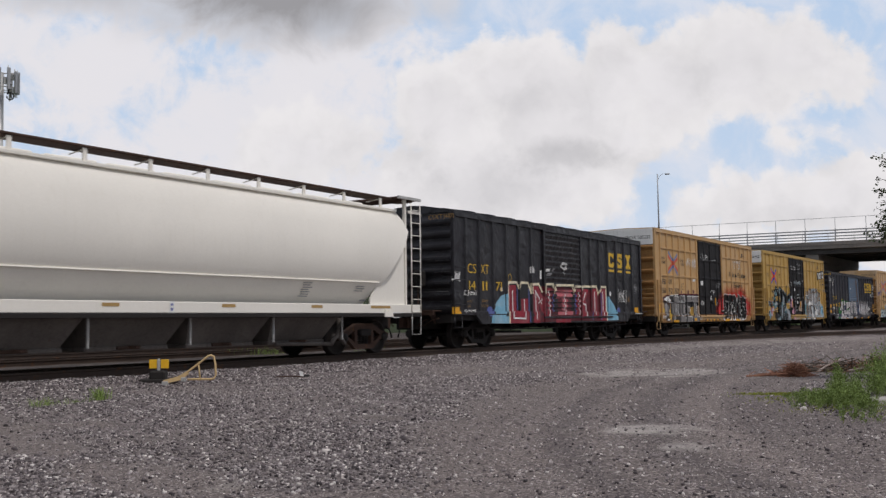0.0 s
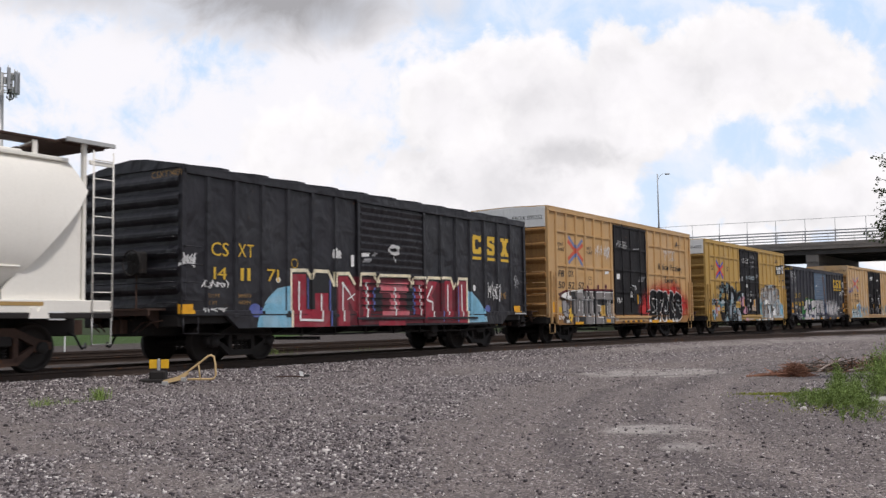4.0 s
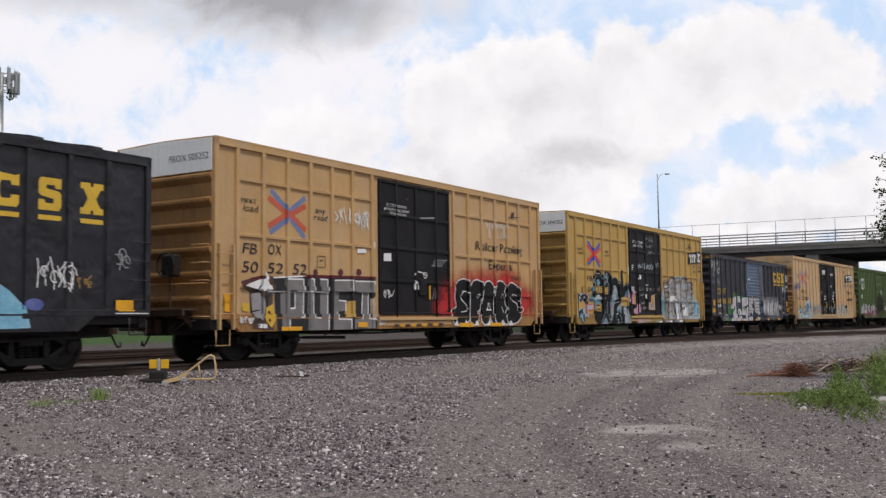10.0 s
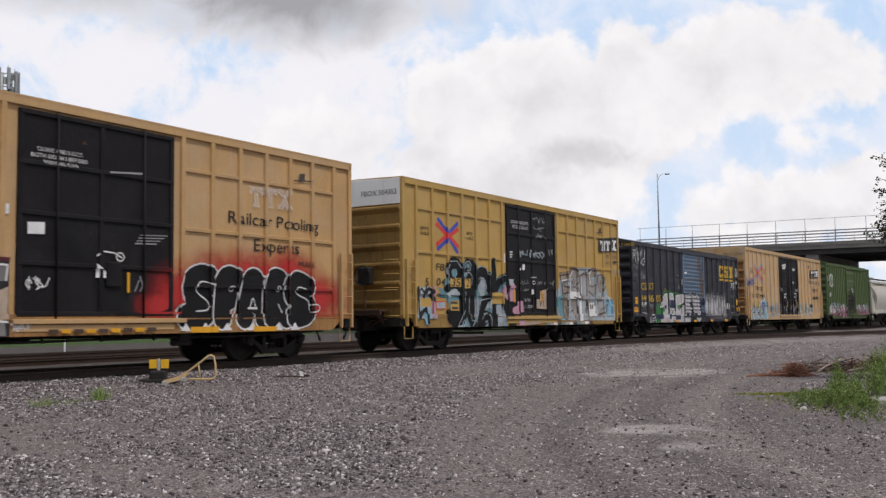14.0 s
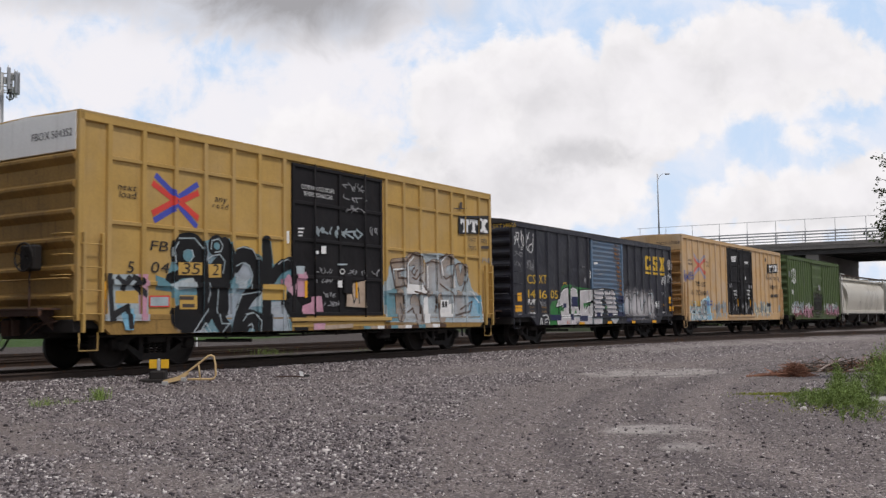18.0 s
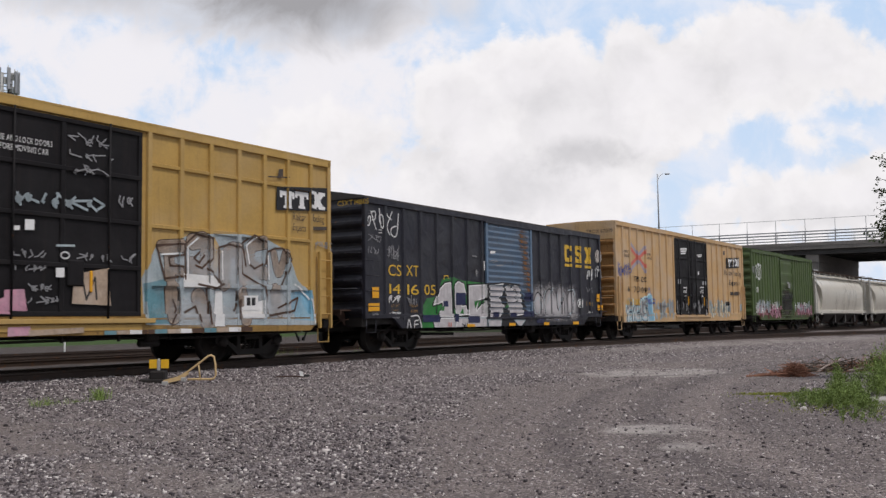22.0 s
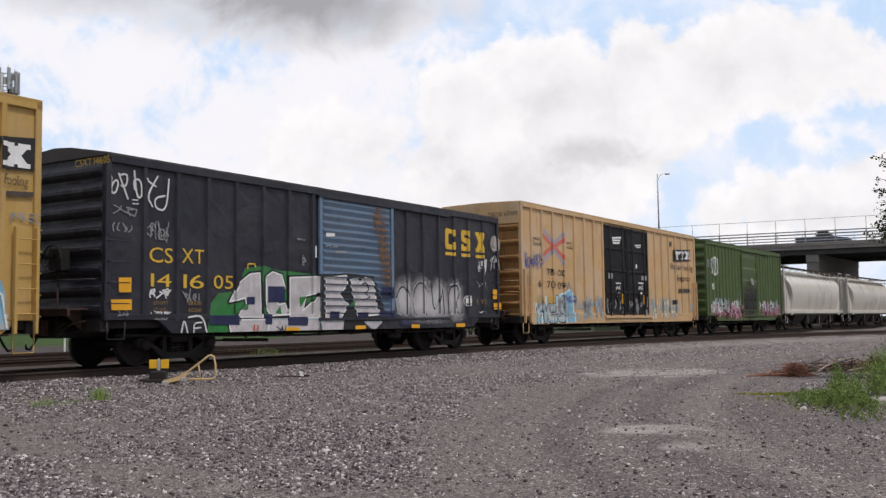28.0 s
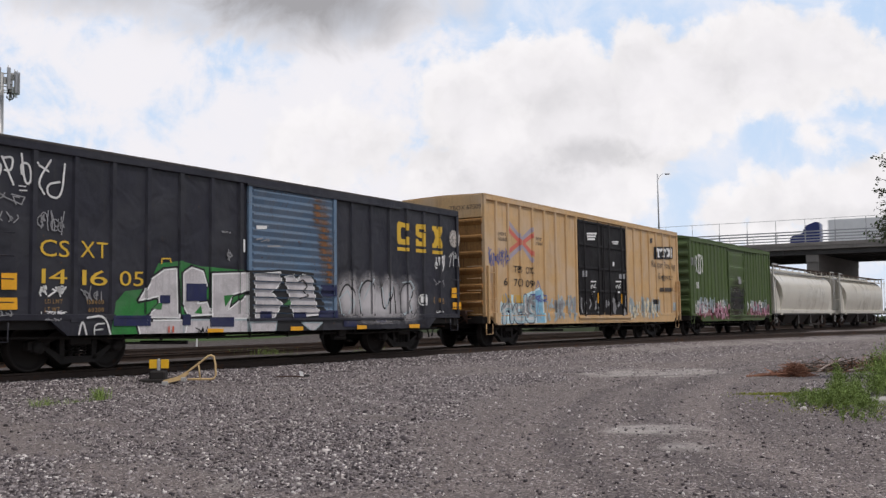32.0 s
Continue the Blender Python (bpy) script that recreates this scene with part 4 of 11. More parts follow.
def boxcar_shell(label, length, eave, sill, body, end, roof, rise=0.25, ribs=8, deep=0.09, top_panel=None, drop=1.35, group="cars of the freight train"):
    """Body, roof, ends, sills, running gear of a boxcar; its posts and doors follow."""
    car = tagged(new("boxcar"), label, "boxcar", group)
    h = length / 2
    zb = sill + 0.30
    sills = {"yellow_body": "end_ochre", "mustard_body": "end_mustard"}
    part("body", Buf(body).box(-h + 0.06, h - 0.06, -1.535, 1.535, zb, eave - 0.02, 0.01), car)
    part("floor", Buf("grimy_steel").box(-h + 0.1, h - 0.1, -1.45, 1.45, zb - 0.18, zb - 0.02).box(-h, h, -0.35, 0.35, 0.62, zb - 0.18), car, "grimy steel underframe")
    part("roof", roof_shape(h - 0.01, eave, rise, roof, 0), car, "weathered metal roof")
    n = int(length / 1.25)
    for i in range(1, n):
        part("roof_seam", seam_mesh(rise, eave, roof), car, "", (-h + length * i / n, 0, 0))
    for s in (-1, 1):
        y0, y1 = sorted((s * 1.50, s * 1.60))
        part("top_chord", Buf(body).box(-h, h, y0, y1, eave - 0.17, eave - 0.002, 0.012), car)
        y0, y1 = sorted((s * 1.49, s * 1.585))
        prof = [(-h + drop, zb + 0.06), (-h + drop - 0.02, zb - 0.02), (-h + drop + 0.35, sill), (h - drop - 0.35, sill), (h - drop + 0.02, zb - 0.02), (h - drop, zb + 0.06)]
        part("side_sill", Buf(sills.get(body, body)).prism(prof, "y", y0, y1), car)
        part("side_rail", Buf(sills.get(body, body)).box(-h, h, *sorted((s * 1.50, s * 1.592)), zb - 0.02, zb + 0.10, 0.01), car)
        for e in (-1, 1):
            part("corner_post", Buf(body).box(*sorted((e * h, e * (h - 0.13))), *sorted((s * 1.47, s * 1.60)), zb - 0.03, eave - 0.004, 0.015), car)
        # ends
        z1 = eave - 0.12 - (0.62 if top_panel else 0.0)
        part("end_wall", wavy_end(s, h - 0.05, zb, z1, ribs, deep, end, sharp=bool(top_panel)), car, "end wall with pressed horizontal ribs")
        if top_panel:
            part("end_panel", Buf(top_panel).box(*sorted((s * (h - 0.05), s * (h + 0.012))), -1.50, 1.50, z1, eave - 0.01, 0.006).prism([(-1.5, eave - 0.03), (0, eave + rise - 0.02), (1.5, eave - 0.03)], "x", *sorted((s * (h - 0.04), s * (h + 0.008)))), car, "upper end panel")
        part("end_sill", Buf("grimy_steel").box(*sorted((s * (h - 0.2), s * h)), -1.5, 1.5, zb - 0.25, zb, 0.02), car)
    tc = h - 2.35
    for s in (-1, 1):
        bogie(car, s * tc)
    couplings(car, h)
    # brake gear under the floor
    part("air_tank", Buf("grimy_steel").tube([(-1.1, 0.5, 0.72), (-0.1, 0.5, 0.72)], 0.2, 12), car)
    part("brake_cylinder", Buf("grimy_steel").tube([(0.8, -0.6, 0.70), (1.5, -0.6, 0.70)], 0.16, 10).tube([(1.5, -0.6, 0.7), (2.8, -0.3, 0.7)], 0.03, 5), car)
    part("train_pipe", Buf("grimy_steel").tube([(-h + 0.6, -1.15, 0.66), (-tc + 1.6, -1.2, 0.60), (-1.5, -1.2, 0.57), (1.5, -1.15, 0.60), (tc - 1.6, -1.2, 0.58), (h - 0.6, -1.1, 0.66)], 0.03, 6), car, "grimy brake pipe")
    for x in np.arange(-tc + 1.7, tc - 1.5, 1.32):
        part("cross_bearer", Buf("grimy_steel").prism([(-1.45, zb - 0.16), (1.45, zb - 0.16), (0.5, 0.60), (-0.5, 0.60)], "x", x - 0.05, x + 0.05), car)
        part("pipe_hanger", Buf("grimy_steel").box(x + 0.2, x + 0.24, -1.23, -1.17, 0.54, zb - 0.16), car)
    part("brake_valve", Buf("grimy_steel").box(2.3, 2.62, -1.3, -0.95, 0.52, 0.86, 0.03).tube([(2.2, -1.15, 0.48), (2.7, -1.15, 0.48)], 0.07, 8), car, "grimy brake valve")
    part("slack_lever", Buf("grimy_steel").box(-2.9, -2.84, -1.25, 0.2, 0.44, 0.52, 0.01).tube([(-2.87, -1.2, 0.48), (-tc + 0.9, -0.5, 0.5)], 0.022, 5), car)
    part("brake_rod", Buf("grimy_steel").tube([(-tc, 0.1, 0.6), (0, 0.2, 0.62), (tc, 0.1, 0.6)], 0.022, 5), car)
    return car


def end_ladders(car, half, mat, z0, top, near=True):
    for s in (-1, 1):
        x = s * half
        for z in np.linspace(z0 + 0.35, top, 4):
            part("grab_iron", grab_mesh(0.46, mat), car, "", (x - 0.52 if s > 0 else x + 0.06, -1.60, z))
        part("step", stirrup_mesh(0.42, 0.34, mat), car, "", (x - 0.50 if s > 0 else x + 0.08, -1.56, z0))
        for z in np.linspace(z0 + 0.3, top + 0.2, 5):
            part("end_rung", Buf(mat).tube([(x, -1.45, z), (x + s * 0.13, -1.45, z), (x + s * 0.13, -0.99, z), (x, -0.99, z)], 0.012, 5), car)


def end_gear(car, h, end):
    """Hand brake, platform and draft gear at the end of a car that leads."""
    part("end_platform", Buf("rusty_steel").box(-h - 0.52, -h - 0.02, -1.15, 1.15, 1.16, 1.20, 0.006).box(-h - 0.50, -h - 0.44, -1.15, 1.15, 1.05, 1.16, 0.006), car, "rusty grated brake platform")
    for y in (-0.9, 0.0, 0.9):
        part("platform_bracket", Buf("rusty_steel").prism([(-h, 0.78), (-h, 1.16), (-h - 0.48, 1.16)], "y", y - 0.02, y + 0.02), car)
    brake = part("brake_housing", Buf("grimy_steel").box(-h - 0.24, -h - 0.04, -0.62, -0.16, 1.92, 2.42, 0.04), car, "grimy hand brake housing")
    ring = [(-h - 0.30, -0.39 + 0.27 * math.cos(a), 2.18 + 0.27 * math.sin(a)) for a in np.linspace(0, 2 * math.pi, 19)]
    wheel = Buf("grimy_steel").tube(ring, 0.02, 6)
    for a in range(20, 380, 60):
        wheel.tube([(-h - 0.26, -0.39, 2.18), (-h - 0.30, -0.39 + 0.27 * math.cos(radians(a)), 2.18 + 0.27 * math.sin(radians(a)))], 0.012, 5)
    part("brake_wheel", wheel, brake, "dark hand brake wheel")
    part("brake_chain", Buf("rusty_steel").tube([(-h - 0.16, -0.39, 1.92), (-h - 0.16, -0.39, 1.2), (-h - 0.10, -0.30, 0.72)], 0.02, 6), brake)
    part("end_bar", Buf(end).tube([(-h - 0.02, -1.42, 1.75), (-h - 0.16, -1.42, 1.75), (-h - 0.16, 1.42, 1.75), (-h - 0.02, 1.42, 1.75)], 0.018, 6), car)
    part("draft_housing", Buf("grimy_steel").box(-h - 0.20, -h + 0.3, -0.42, 0.42, 0.62, 1.02, 0.03), car)
    for y in (-1.05, -0.75, 0.75, 1.05):
        part("pin_lifter", Buf("rusty_steel").tube([(-h - 0.02, y, 0.95), (-h - 0.25, y * 0.9, 0.90), (-h - 0.28, y * 0.6, 0.72)], 0.018, 5), car)


def exterior_post_car(label, length, eave, sill, body, end, roof, posts, door, door_mat, ribs=16, rise=0.25, door_kind="corrugated"):
    """A boxcar with outside posts and a ribbed sliding door."""
    car = boxcar_shell(label, length, eave, sill, body, end, roof, rise)
    h = length / 2
    side = Side(car, length, -1.535, sill, 1.35)
    zb = sill + 0.30
    side.post(-0.01, 0.13, -1.60)
    side.post(length - 0.13, length + 0.01, -1.60)
    prof = [(-0.075, -1.53), (-0.045, -1.588), (0.045, -1.588), (0.075, -1.53)]
    me = Buf(body).prism(prof, "z", zb + 0.08, eave - 0.16).mesh("post")
    for p in posts:
        part("post", me, car, "", (p - h, 0, 0))
        part("post", me, car, "", (p - h, 0, 0), 180).location.x = p - h
        side.post(p - 0.05, p + 0.05, -1.588)
    d0, d1, z0, z1 = door
    side.band(-1, length + 1, sill - 0.2, zb + 0.02, -1.585)
    side.band(-1, length + 1, zb + 0.02, zb + 0.101, -1.592)
    for s in (-1, 1):
        dr = part("door", Buf(door_mat).box(d0 - h, d1 - h, *sorted((s * 1.53, s * 1.56)), z0, z1, 0.008), car, "ribbed sliding door")
        pitch = (z1 - z0 - 0.1) / ribs
        rib = Buf(door_mat).prism([(s * 1.555, -pitch * 0.46), (s * 1.605, pitch * 0.18), (s * 1.605, pitch * 0.34), (s * 1.555, pitch * 0.40)], "x", d0 - h + 0.10, d1 - h - 0.10).mesh("rib")
        for i in range(ribs):
            part("rib", rib, dr, "", (0, 0, z0 + 0.05 + (i + 0.5) * pitch))
        for x in (d0, d1):
            part("door_post", Buf(door_mat).box(x - h - 0.06, x - h + 0.06, *sorted((s * 1.54, s * 1.62)), z0, z1, 0.012), dr)
        part("door_track", Buf(body).box(d0 - h - 0.1, d1 - h + 3.0, *sorted((s * 1.59, s * 1.63)), z0 - 0.07, z0 - 0.01, 0.006), car)
        part("door_rail", Buf(body).box(d0 - h - 0.1, d1 - h + 3.0, *sorted((s * 1.59, s * 1.63)), eave - 0.22, eave - 0.16, 0.006), car)
        if s < 0:
            for i in range(ribs):
                zc = z0 + 0.05 + (i + 0.5) * pitch
                side.band(d0 + 0.1, d1 - 0.1, zc - pitch * 0.1, zc + pitch * 0.38, -1.606)
            side.band(d0, d1, z0, z1, -1.562)
            side.post(d0 - 0.06, d0 + 0.06, -1.62)
            side.post(d1 - 0.06, d1 + 0.06, -1.62)
    end_ladders(car, h, body, zb - 0.05, 2.5)
    end_gear(car, h, end)
    for p in posts[1:-1:2]:
        part("sill_tab", Buf(body).box(p - h - 0.1, p - h + 0.1, -1.60, -1.58, zb - 0.06, zb + 0.03, 0.004), car)
    return car, side


def grid_car(label, length, eave, sill, body, end, roof, posts, rails, door, leaves=1, gable="white_panel"):
    """A tall plug-door boxcar whose side is stiffened by posts and, with rails, by lengthwise ribs."""
    car = boxcar_shell(label, length, eave, sill, body, end, roof, 0.06, 6, 0.12, gable, 0.45)
    h = length / 2
    zb = sill + 0.30
    side = Side(car, length, -1.535, sill, 0.45)
    side.post(-0.01, 0.13, -1.60)
    side.post(length - 0.13, length + 0.01, -1.60)
    d0, d1, z0, z1 = door
    me = Buf(body).prism([(-0.065, -1.53), (-0.05, -1.598), (0.05, -1.598), (0.065, -1.53)], "z", zb + 0.09, eave - 0.16).mesh("post")
    for p in posts:
        part("post", me, car, "", (p - h, 0, 0))
        side.post(p - 0.052, p + 0.052, -1.598)
        ob = part("post", me, car)
        ob.matrix_basis = pose(p - h, 0, 0, 0, 0, 180)
    for a, b in ((0.0, d0), (d1, length)):
        xs = sorted([p for p in posts if a - 0.1 < p < b + 0.1])
        for z in rails:
            for u, v in zip(xs, xs[1:]):
                part("rail", Buf(body).prism([(-1.53, z - 0.05), (-1.58, z - 0.03), (-1.585, z + 0.035), (-1.53, z + 0.05)], "x", u - h + 0.05, v - h - 0.05), car)
                side.band(u, v, z - 0.052, z + 0.052, -1.587)
    side.band(-1, length + 1, sill - 0.2, zb + 0.02, -1.585)
    side.band(-1, length + 1, zb + 0.02, zb + 0.101, -1.592)
    # plug doors
    w = (d1 - d0) / leaves
    for s in (-1, 1):
        for k in range(leaves):
            a, b = d0 + k * w - h + 0.03, d0 + (k + 1) * w - h - 0.03
            dr = part("door", Buf("door_black").box(a, b, *sorted((s * 1.53, s * 1.565)), z0, z1, 0.01), car, "black plug door")
            for z in np.linspace(z0 + 0.04, z1 - 0.04, 5):
                part("door_rib", Buf("door_black").box(a, b, *sorted((s * 1.56, s * 1.605)), z - 0.045, z + 0.045, 0.012), dr)
            n = 3 if leaves == 1 else 2
            for x in np.linspace(a + 0.05, b - 0.05, n):
                part("door_stile", Buf("door_black").box(x - 0.05, x + 0.05, *sorted((s * 1.56, s * 1.60)), z0, z1, 0.012), dr)
            for x in ((a * 0.78 + b * 0.22), (a * 0.22 + b * 0.78)):
                part("locking_rod", Buf("door_black").tube([(x, s * 1.615, z0 - 0.1), (x, s * 1.615, z1 + 0.05)], 0.022, 6), dr)
            x = a * 0.42 + b * 0.58
            part("gear_box", Buf("door_black").box(x - 0.18, x + 0.18, *sorted((s * 1.56, s * 1.63)), z0 + 0.55, z0 + 1.05, 0.03), dr)
            part("hand_lever", Buf("ink_orange").box(x + 0.30, x + 0.36, *sorted((s * 1.60, s * 1.64)), z0 + 0.45, z0 + 0.85, 0.012), dr, "yellow hand lever")
        part("door_track", Buf(body).box(d0 - h - 0.05, d1 - h + 0.3, *sorted((s * 1.59, s * 1.65)), z0 - 0.14, z0 - 0.05, 0.008), car)
        part("lower_rail", Buf(body).box(d0 - h, d1 - h, *sorted((s * 1.53, s * 1.60)), z0 - 0.28, z0 - 0.16, 0.008), car)
    end_gear(car, h, end)
    zs = np.linspace(z0 + 0.04, z1 - 0.04, 5)
    for z in zs:
        side.band(d0, d1, z - 0.046, z + 0.046, -1.606)
    side.band(d0, d1, z0, z1, -1.566)
    end_ladders(car, h, body, sill + 0.05, 2.4)
    for x in (-h + 0.10, h - 0.52):
        part("ladder_stile", Buf(body).box(x - 0.03, x + 0.03, -1.685, -1.60, sill + 0.05, 2.62, 0.008), car)
        part("ladder_stile", Buf(body).box(x + 0.39, x + 0.45, -1.685, -1.60, sill + 0.05, 2.62, 0.008), car)
    return car, side


def hopper_car(label, length, paint, frame_mat, bays, boards=True, group="cars of the freight train", top=4.12, barrel=False):
    """A covered hopper: a rounded body with sloping ends, bays below, sills, roof walks and end ladders."""
    car = tagged(new("hopper_car"), label, "hopper car", group)
    h = length / 2
    prof = [(0.0, top), (0.5, top - 0.03), (0.95, top - 0.10), (1.20, top - 0.22), (1.37, top - 0.47), (1.48, top - 0.79), (1.555, top - 1.15), (1.585, 2.76), (1.572, 2.45), (1.53, 2.18), (1.44, 1.93), (1.25, 1.62), (1.10, 1.33)]

    if barrel:
        prof = [(1.585 * math.sin(radians(a)), 2.72 + (top - 2.72) * math.cos(radians(a))) for a in range(0, 91, 12)]
        prof += [(1.585, 2.6), (1.565, 2.25), (1.52, 1.9), (1.46, 1.62), (1.39, 1.33)]

    def tip(z):
        if barrel:
            return h - 0.75 - 1.25 * smooth01((4.0 - z) / 1.9)
        return h - 0.62 - (0.45 * (z - 3.35) if z > 3.35 else 0.88 * (3.35 - z))
    b = Buf(paint)
    n = len(prof)
    xs = np.linspace(-1, 1, 13)
    ring = [(y, z) for y, z in prof[::-1]] + [(-y, z) for y, z in prof[1:]]
    k = len(ring)
    v = [(t * tip(z), y, z) for t in xs for y, z in ring]
    f = [(i * k + j, i * k + j + 1, (i + 1) * k + j + 1, (i + 1) * k + j) for i in range(12) for j in range(k - 1)]
    b.add(v, f, 0, True)
    for e in (0, 12):
        b.add([v[e * k + j] for j in range(k)], [(j, j + 1, k - 2 - j, k - 1 - j) for j in range(n - 1)])
    part("body", b, car, "smooth rounded hopper body")
    for s in (-1, 1):
        part("crease", Buf(paint).box(-tip(1.93) + 0.2, tip(1.93) - 0.2, *sorted((s * 1.43, s * 1.478)), 1.91, 1.945, 0.01), car)
        part("roof_flange", Buf(paint).box(-tip(4.0) + 0.05, tip(4.0) - 0.05, *sorted((s * 1.16, s * 1.30)), top - 0.24, top - 0.17, 0.01), car)
        part("side_sill", Buf(paint).box(-h + 0.1, h - 0.1, *sorted((s * 1.36, s * 1.50)), 1.10, 1.34, 0.012), car)
        part("sill_flange", Buf("grimy_steel").box(-h + 0.1, h - 0.1, *sorted((s * 1.30, s * 1.53)), 1.00, 1.10, 0.01), car, "dirty lower sill flange")
    part("centre_sill", Buf("grimy_steel").box(-h, h, -0.3, 0.3, 0.66, 1.05, 0.02), car)
    # bays
    room = length - 7.0
    for i in range(bays):
        c = -room / 2 + room * (i + 0.5) / bays
        w = room / bays * 0.50
        # Bays are darker than the body, darkest on the barrel cars.
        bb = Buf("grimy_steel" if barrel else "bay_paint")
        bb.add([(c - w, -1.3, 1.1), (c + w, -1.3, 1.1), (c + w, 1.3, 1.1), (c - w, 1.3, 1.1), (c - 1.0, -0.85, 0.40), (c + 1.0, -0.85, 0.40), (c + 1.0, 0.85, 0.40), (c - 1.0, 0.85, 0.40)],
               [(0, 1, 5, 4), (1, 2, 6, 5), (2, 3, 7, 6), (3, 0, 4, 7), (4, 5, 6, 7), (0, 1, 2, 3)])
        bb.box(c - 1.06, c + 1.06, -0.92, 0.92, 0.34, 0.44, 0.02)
        bay = part("hopper_bay", bb, car, "dark sloping discharge bay")
        part("outlet_gate", Buf("rusty_steel").box(c - 0.3, c + 0.3, -0.95, -0.75, 0.37, 0.44, 0.01).tube([(c, -1.2, 0.42), (c, 1.2, 0.42)], 0.03, 6), bay)
        part("bay_strut", Buf("galvanised").box(c + w + 0.02, c + w + 0.06, -1.30, -1.25, 0.42, 1.02, 0.006), bay, "thin grey upright strut")
        if i == bays - 1:
            part("outlet_pipe", Buf("bay_paint").tube([(c + 1.15, -1.08, 0.30), (c + 1.25, -1.08, 0.42), (c + 1.42, -1.08, 0.52), (c + 1.46, -1.08, 0.98)], 0.055, 8).tube([(c + 1.42, -1.08, 0.52), (c + 1.62, -1.08, 0.40), (c + 1.72, -1.08, 0.30)], 0.055, 8).tube([(c - 0.9, -1.0, 0.36), (c + 1.15, -1.06, 0.32)], 0.05, 8), bay, "grey discharge pipe with forked ends")
    # ends
    for s in (-1, 1):
        e = Buf(paint)
        e.box(*sorted((s * (h - 0.10), s * (h - 2.0))), -1.45, 1.45, 1.02, 1.30, 0.015)
        part("end_platform", e, car)
        for y in (-1.35, 1.35):
            web = [(s * (h - 0.72), 1.3), (s * (h - 0.72), 3.2), (s * (h - 0.80), 3.25), (s * (h - 2.35), 1.5), (s * (h - 2.35), 1.3)]
            part("end_web", Buf(paint).prism(web, "y", y - 0.02, y + 0.02), car, "slanted end sheet")
            part("end_post", Buf(paint).box(*sorted((s * (h - 0.62), s * (h - 0.70))), y - 0.05, y + 0.05, 1.28, top + 0.14, 0.01), car)
        lad = ladder(car, (s * (h - 0.56) if s < 0 else s * (h - 0.56)) - (0.46 if s < 0 else 0), -1.52, 0.95, top + 0.02, 9, 0.46, "hopper_white" if paint == "hopper_white" else "galvanised")
        part("step", stirrup_mesh(0.44, 0.5, "galvanised"), car, "", (s * (h - 0.56) - (0.44 if s < 0 else 0), -1.52, 1.0))
        part("end_walk", Buf("rusty_steel", "galvanised").box(*sorted((s * (h - 0.05), s * (h - 1.15))), -1.45, 1.45, top + 0.14, top + 0.18, 0.005).box(*sorted((s * (h - 0.05), s * (h - 1.15))), -1.52, -1.45, top + 0.12, top + 0.20, 0.005, 1), car, "rusty end roof walk")
        part("end_brace", Buf(paint).box(*sorted((s * (h - 0.62), s * (h - 0.08))), -1.5, -1.44, top - 0.26, top - 0.18, 0.006), car)
        part("poling_bracket", Buf(paint).prism([(s * (h - 1.92), 1.00), (s * (h - 1.50), 1.00), (s * (h - 1.56), 1.20), (s * (h - 1.68), 1.20), (s * (h - 1.74), 1.12), (s * (h - 1.80), 1.20), (s * (h - 1.88), 1.20)], "y", -1.545, -1.49), car)
    if boards:
        for s in (-1, 1):
            y0, y1 = sorted((s * 0.72, s * 1.24))
            wk = part("roof_walk", Buf("rusty_steel").box(-h + 0.1, h - 0.1, y0, y1, top + 0.10, top + 0.135, 0.004), car, "rust-brown grated roof walk")
            part("walk_edge", Buf("rusty_steel").box(-h + 0.1, h - 0.1, *sorted((s * 1.24, s * 1.262)), top + 0.115, top + 0.155, 0.004), wk, "rust-brown steel edge")
            me = Buf(paint).box(-0.05, 0.05, -0.02, 0.02, top - 0.26, top + 0.10, 0.006).mesh("walk_post")
            for x in np.arange(-h + 1.2, h - 1.0, 1.63):
                part("walk_post", me, wk, "", (x, s * 1.21, 0))
                part("walk_bracket", Buf(paint).tube([(x, s * 1.2, top + 0.08), (x, s * 0.72, top + 0.02)], 0.014, 5), wk)
    nh = 10
    hatch = Buf(paint).box(-0.62, 0.62, -0.36, 0.36, top - 0.04, top + 0.06, 0.03).mesh("hatch")
    for i in range(nh):
        part("hatch", hatch, car, "", (-h + 1.9 + (length - 3.8) * i / (nh - 1), 0, 0))
    for s in (-1, 1):
        bogie(car, s * (h - 2.2), "rusty_steel")
    couplings(car, h - 0.1)
    ring = [(h - 0.40, -0.55 + 0.27 * math.cos(a), 2.15 + 0.27 * math.sin(a)) for a in np.linspace(0, 2 * math.pi, 19)]
    wheel = Buf("galvanised").tube(ring, 0.018, 6)
    for a in range(0, 360, 72):
        wheel.tube([(h - 0.42, -0.55, 2.15), (h - 0.40, -0.55 + 0.27 * math.cos(radians(a)), 2.15 + 0.27 * math.sin(radians(a)))], 0.012, 5)
    part("brake_wheel", wheel.tube([(h - 0.75, -0.55, 2.15), (h - 0.40, -0.55, 2.15)], 0.03, 6), car, "grey hand brake wheel")
    part("wheel_bracket", Buf(paint).box(h - 0.80, h - 0.70, -0.75, -0.35, 1.28, 2.3, 0.01), car)
    return car


# ---------------------------------------------------------------- the train, from its head on
TRAIN = []          # (car, s of its middle at 0 s, half the distance of its bogies)


def couple(car, left, length):
    TRAIN.append((car, left + length / 2, length / 2 - 2.3))


white_hopper = hopper_car("long white covered hopper car with rust-stained roof walk", 17.5, "hopper_white", "galvanised", 4, top=4.20)
couple(white_hopper, -18.5, 17.5)

